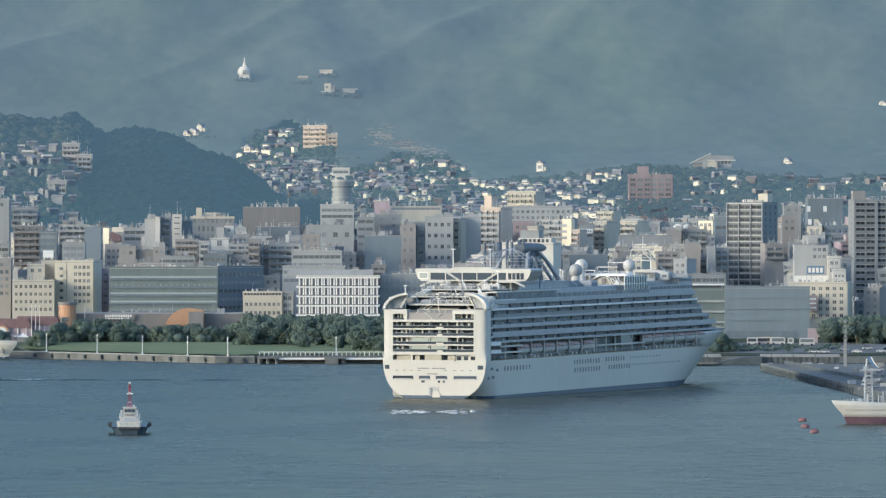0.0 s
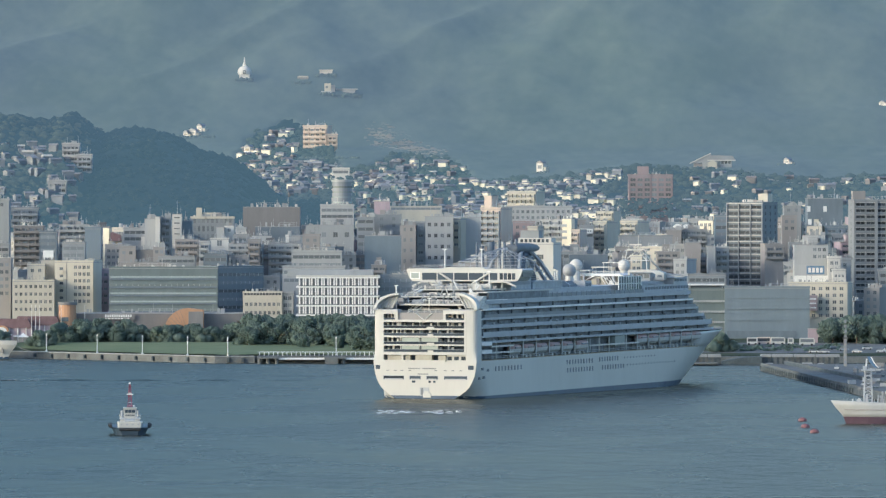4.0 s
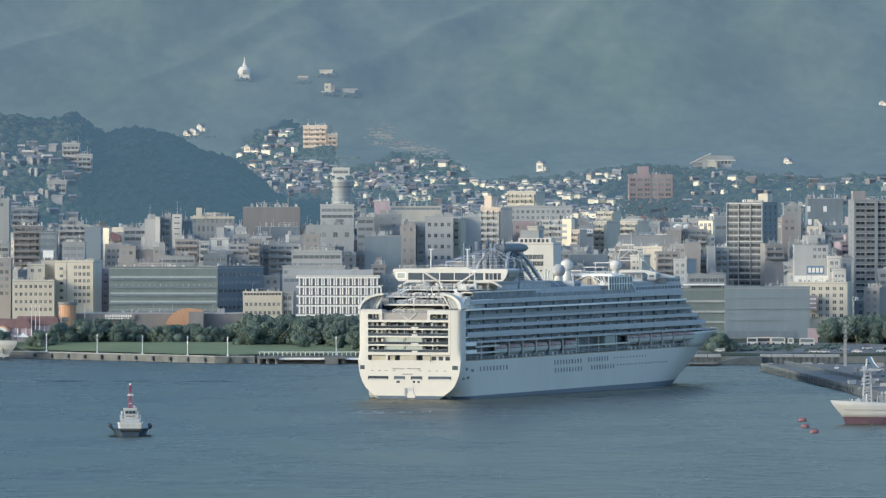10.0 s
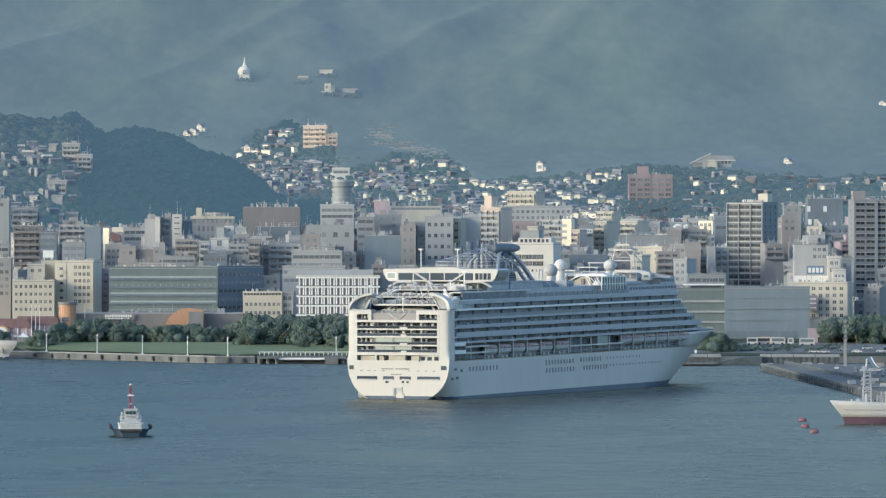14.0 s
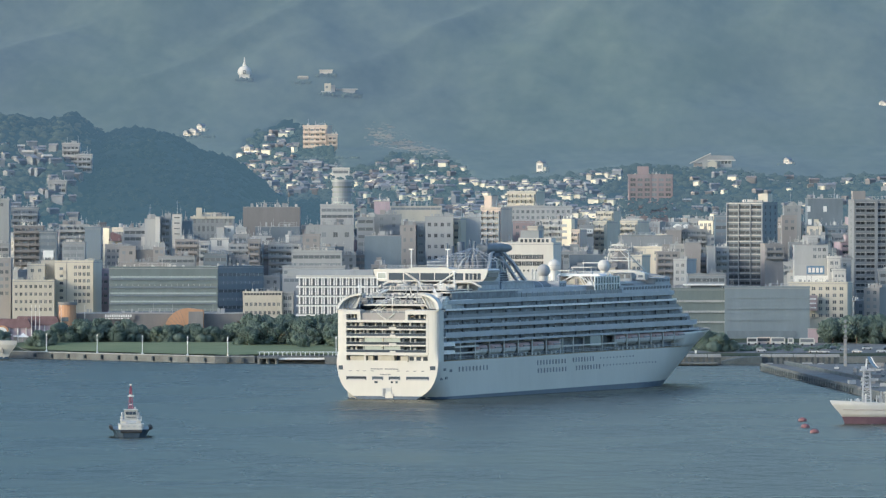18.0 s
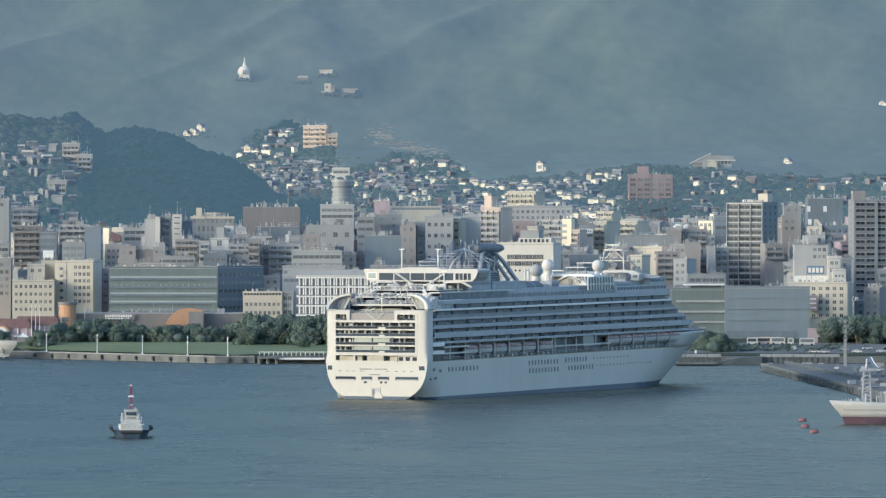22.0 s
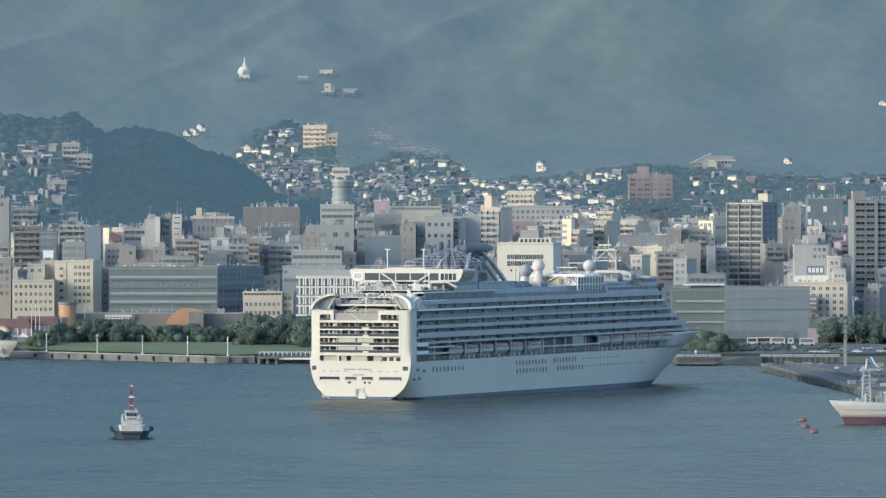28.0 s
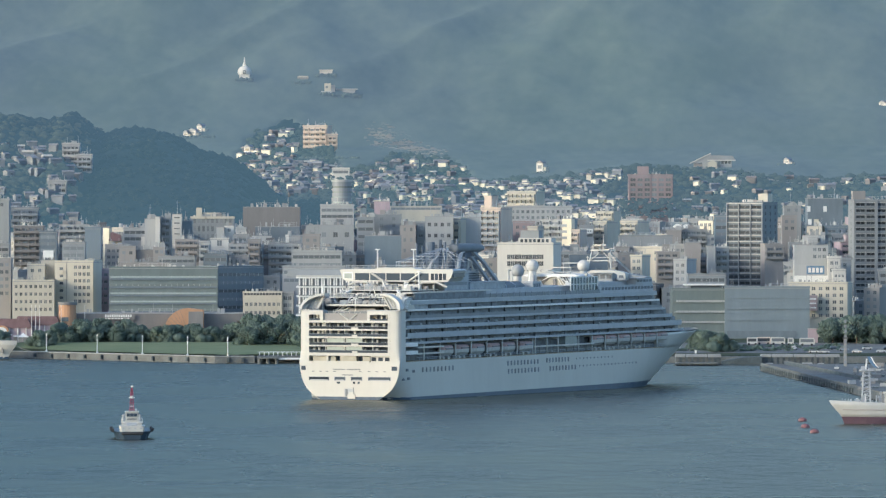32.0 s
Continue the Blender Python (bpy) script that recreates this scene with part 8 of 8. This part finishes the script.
for i in range(30):
    plant(tr.uniform(168.5, 204), tr.uniform(3275, 3340), tr.choice([0, 1, 1]))
for i in range(8):
    plant(tr.uniform(106.51, 121), tr.uniform(3200, 3290), tr.choice([3, 4]))

# ---- scrub and hedges along the right shore ----
shr = random.Random(31)
for i in range(58):
    x, y = shr.uniform(96.92, 172), shr.choice([3209, 3217, 3228, 3240, 3250])
    rr = shr.uniform(0.6, 1.5)
    pts = [(shr.uniform(-rr, rr) * 1.6, shr.uniform(-rr, rr), shr.uniform(0.1, 1.0) * rr) for k in range(26)]
    b = thing("shrub", "low dark green shrub by the shore road", "shrub", pose(x, y, land_z(x, y)), group="shore shrubs")
    part("foliage", heap("foliage", pts, [shr.uniform(0.25, 0.6) for k in pts], LEAF, "", "", 1, 0.8, i), LEAF, b)
    part("stem", Shape().rod((0, 0, -0.2), (0, 0, rr * 0.6), 0.08, 5), BARK, b)

# ---- park lamps ----
lamp = thing("street_lamp", "white park lamp post with a twin lantern head", "street lamp", group="park lamps")
part("post", Shape().rod((0, 0, 0), (0, 0, 7.4), 0.2, 8, 0.14), POST_WHITE, lamp)
part("base", Shape().rod((0, 0, 0), (0, 0, 0.7), 0.45, 8), POST_WHITE, lamp)
part("lantern", Shape().rod((0, 0, 7.3), (0, 0, 8.1), 0.3, 8, 0.22).box(-0.5, 0.5, -0.1, 0.1, 5.6, 5.75), POST_WHITE, lamp)
LAMPS = [(-170.4, 3253.3), (-147.3, 3224.3), (-127.0, 3199.0), (-107.1, 3174.1), (-89.8, 3159.0), (-44.6, 3159.0), (-22.6, 3159.0)]
for i, (x, y) in enumerate(LAMPS):
    m = pose(x, y, 2.75)
    if i == 0:
        lamp.matrix_basis = m
    else:
        copy_thing(lamp, m)
pillar = thing("light_tower", "pale concrete light pillar on the quay", "tower", pose(157.28, 2960, 2.6))
part("shaft", Shape().box(-0.6, 0.6, -0.6, 0.6, 0, 10.81), WALL["tan"], pillar)
for k in range(9):
    part("panel", Shape().box(-0.45, 0.45, -0.68, -0.6, 1.0 + k * 2.0, 2.3 + k * 2.0), WALL["dark"], pillar)
part("cap", Shape().box(-1.0, 1.0, -1.0, 1.0, 10.81, 11.48), CONCRETE, pillar)

# ---- by the shops: poles, tents and small masts ----
pole = thing("flagpole", "thin white flagpole by the quay", "flagpole", group="flagpoles")
part("shaft", Shape().rod((0, 0, 0), (0, 0, 17), 0.16, 6, 0.09), POST_WHITE, pole)
part("finial", Shape().ball((0, 0, 17.1), 0.2, 0.2, 0.2, 8, 5), POST_WHITE, pole)
for i, sign_x in enumerate((-179.28, -177.56, -175.84, -156.13, -166.45)):
    m = pose(sign_x, 3300, 5)
    if i == 0:
        pole.matrix_basis = m
    else:
        copy_thing(pole, m)
tent = thing("market_tent", "white pointed market tent", "tent", group="market tents")
part("canopy", Shape().loft([[(x * w, y * w, z) for x, y in ((-1, -1), (1, -1), (1, 1), (-1, 1))] for z, w in ((2.4, 2.4), (2.7, 2.3), (3.4, 1.0), (4.3, 0.1))]), POST_WHITE, tent)
for a in (-2.2, 2.2):
    for c in (-2.2, 2.2):
        part("leg", Shape().rod((a, c, 0), (a, c, 2.5), 0.07, 5), POST_WHITE, tent)
for i, x in enumerate((-182.56, -170.78)):
    m = pose(x, 3292, land_z(x, 3292))
    if i == 0:
        tent.matrix_basis = m
    else:
        copy_thing(tent, m)

# ---- coaches and cars ----
def coach(x, y, length, mat, label):
    b = thing("coach", label, "bus", pose(x, y, land_z(x, y) + 0.1), group="parked coaches")
    part("body", Shape().extrude([(-length / 2, 0.5), (length / 2, 0.5), (length / 2, 2.6), (length / 2 - 0.4, 3.3), (-length / 2 + 0.3, 3.3), (-length / 2, 2.8)], "y", -1.25, 1.25), mat, b)
    part("window_band", Shape().box(-length / 2 + 0.4, length / 2 - 0.6, -1.3, -1.2, 1.55, 2.85), DEEP_GLASS, b)
    for q in (-0.32, 0.3):
        for s in (-1.15, 1.15):
            part("wheel", Shape().rod((length * q, s - 0.12, 0.5), (length * q, s + 0.12, 0.5), 0.5, 12), RUBBER, b)


coach(133.4, 3266, 4.6, SHIP_WHITE, "white coach parked at the stand")
coach(138.6, 3270, 6.2, WALL["peach"], "peach and white parked coach")
coach(144.6, 3268, 6.2, SHIP_WHITE, "white coach parked at the stand")
coach(149.8, 3262, 2.6, SHIP_WHITE, "white minibus parked at the stand")
coach(156.8, 3260, 6.6, SHIP_WHITE, "white parked coach with a dark window band")
CAR = [SHIP_WHITE, SHIP_GREY, HULL_BLACK, WALL["blue"], SHIP_WHITE]


def car(x, y, turn, mat, label):
    b = thing("car", label, "car", pose(x, y, land_z(x, y) + 0.12 if y > 3168 else 2.7, 0, 0, turn), group="parked cars")
    part("body", Shape().extrude([(-2.1, 0.35), (2.1, 0.35), (2.1, 0.8), (1.2, 0.95), (-2.0, 0.95)], "y", -0.85, 0.85), mat, b)
    part("cabin", Shape().loft([[(a, -0.78, 0.95), (c, -0.78, 0.95), (c, 0.78, 0.95), (a, 0.78, 0.95)] if k == 0 else [(a, -0.6, 1.5), (c, -0.6, 1.5), (c, 0.6, 1.5), (a, 0.6, 1.5)] for k, a, c in ((0, -1.9, 1.1), (1, -1.4, 0.5))]), WINDOW, b)
    for q in (-1.3, 1.3):
        for s in (-0.8, 0.8):
            part("wheel", Shape().rod((q, s - 0.1, 0.32), (q, s + 0.1, 0.32), 0.32, 10), RUBBER, b)


def road_car(mat, label):
    """A small van, its base at the wheels, to be driven along the shore road."""
    b = thing("car", label, "car", group="driving cars")
    part("body", Shape().extrude([(-2.1, 0.35), (2.0, 0.35), (2.1, 0.9), (1.5, 1.1), (0.9, 1.75), (-1.9, 1.8), (-2.1, 1.2)], "y", -0.85, 0.85), mat, b)
    part("windscreen", Shape().extrude([(1.47, 1.12), (1.52, 1.12), (0.95, 1.72), (0.9, 1.72)], "y", -0.7, 0.7), WINDOW, b)
    for side in (-0.87, 0.83):
        part("side_window", Shape().box(-1.7, 0.8, side, side + 0.04, 1.15, 1.6), WINDOW, b)
    for q in (-1.3, 1.3):
        for side in (-0.8, 0.8):
            part("wheel", Shape().rod((q, side - 0.1, 0.32), (q, side + 0.1, 0.32), 0.32, 10), RUBBER, b)
    return b


van = road_car(SHIP_WHITE, "white van driving along the shore road")
sedan = road_car(SHIP_GREY, "pale grey car driving along the shore road")
cr = random.Random(4)
for i in range(12):
    car(156.66 + i * 4.6 + cr.uniform(-1, 1), 3205 + cr.uniform(-20, 25), cr.uniform(-20, 20), CAR[i % 5], ("white", "grey", "black", "blue", "white")[i % 5] + " parked car by the coach stand")
for i in range(7):
    car(150 + i * 7 + cr.uniform(-1, 1), 2900 - i * 18, 85, CAR[(i * 2) % 5], ("white", "black", "white", "grey", "blue")[i % 5] + " car parked on the quay")


# ---- what moves ----
def motions():
    rows = []
    for t, f in ((0.0, 0.0), (6.0, 0.17), (13.0, 0.395), (19.0, 0.588), (25.0, 0.778), (32.0, 1.0)):
        rows.append((t, pose(-2.9 - 28.5 * f, 2562 - 17 * f, -0.3, 0.32, 0, -(20.5 + 3.9 * f))))
    walk(ship, rows)
    walk(slick, [(0.0, pose(-2.5, 2412, 0)), (16.0, pose(-15, 2412, 0)), (32.0, pose(-27.5, 2408, 0))])
    walk(wash, [(0.0, pose(-2.5, 2390, 0)), (7.0, pose(-11, 2390, -0.09)), (13.0, pose(-20, 2390, -0.3)), (32.0, pose(-30, 2390, -0.5))])
    walk(swell, [(0.0, pose(0, 2835, 0)), (8.0, pose(-2, 2820, -0.1)), (16.0, pose(-4, 2805, -0.45)), (32.0, pose(-8, 2775, -0.85))])
    walk(tug, [(0.0, pose(-89.59, 2165, 0, 0, 0, 2)), (16.0, pose(-88.4, 2142, 0, 0, 0, 3)), (32.0, pose(-87.17, 2120, 0, 0, 0, 3))])
    van_rows = [(t, x) for t, x in ((0.0, 231.0), (4.0, 187.3), (6.0, 163.9), (8.0, 139.6), (9.0, 127.9), (10.0, 116.8), (11.0, 106.5), (13.0, 88.0), (15.0, 70.0), (32.0, 70.0))]
    walk(van, [(t, pose(x, 3196, land_z(x, 3196) + 0.12, 0, 0, 180)) for t, x in van_rows])
    sedan_rows = ((0.0, 60.0, 3198, 0), (9.5, 60.0, 3198, 0), (12.0, 86.0, 3198, 0), (16.5, 122.1, 3198, 0), (18.4, 137.6, 3198, 0), (19.0, 141.7, 3198, 0), (19.5, 144.3, 3198.5, 20), (20.5, 147.6, 3201, 55), (21.5, 149.0, 3207, 75), (22.5, 149.5, 3220, 80), (32.0, 149.5, 3220, 80))
    walk(sedan, [(t, pose(x, y, land_z(x, y) + 0.12, 0, 0, a)) for t, x, y, a in sedan_rows])
    walk(patrol, [(0.0, pose(119.01, 2262, 0, 0, 0, 0)), (16.0, pose(118.5, 2262, 0, 0, 0, 0.4)), (32.0, pose(118.33, 2262, 0, 0, 0, 0.6))])


motions()
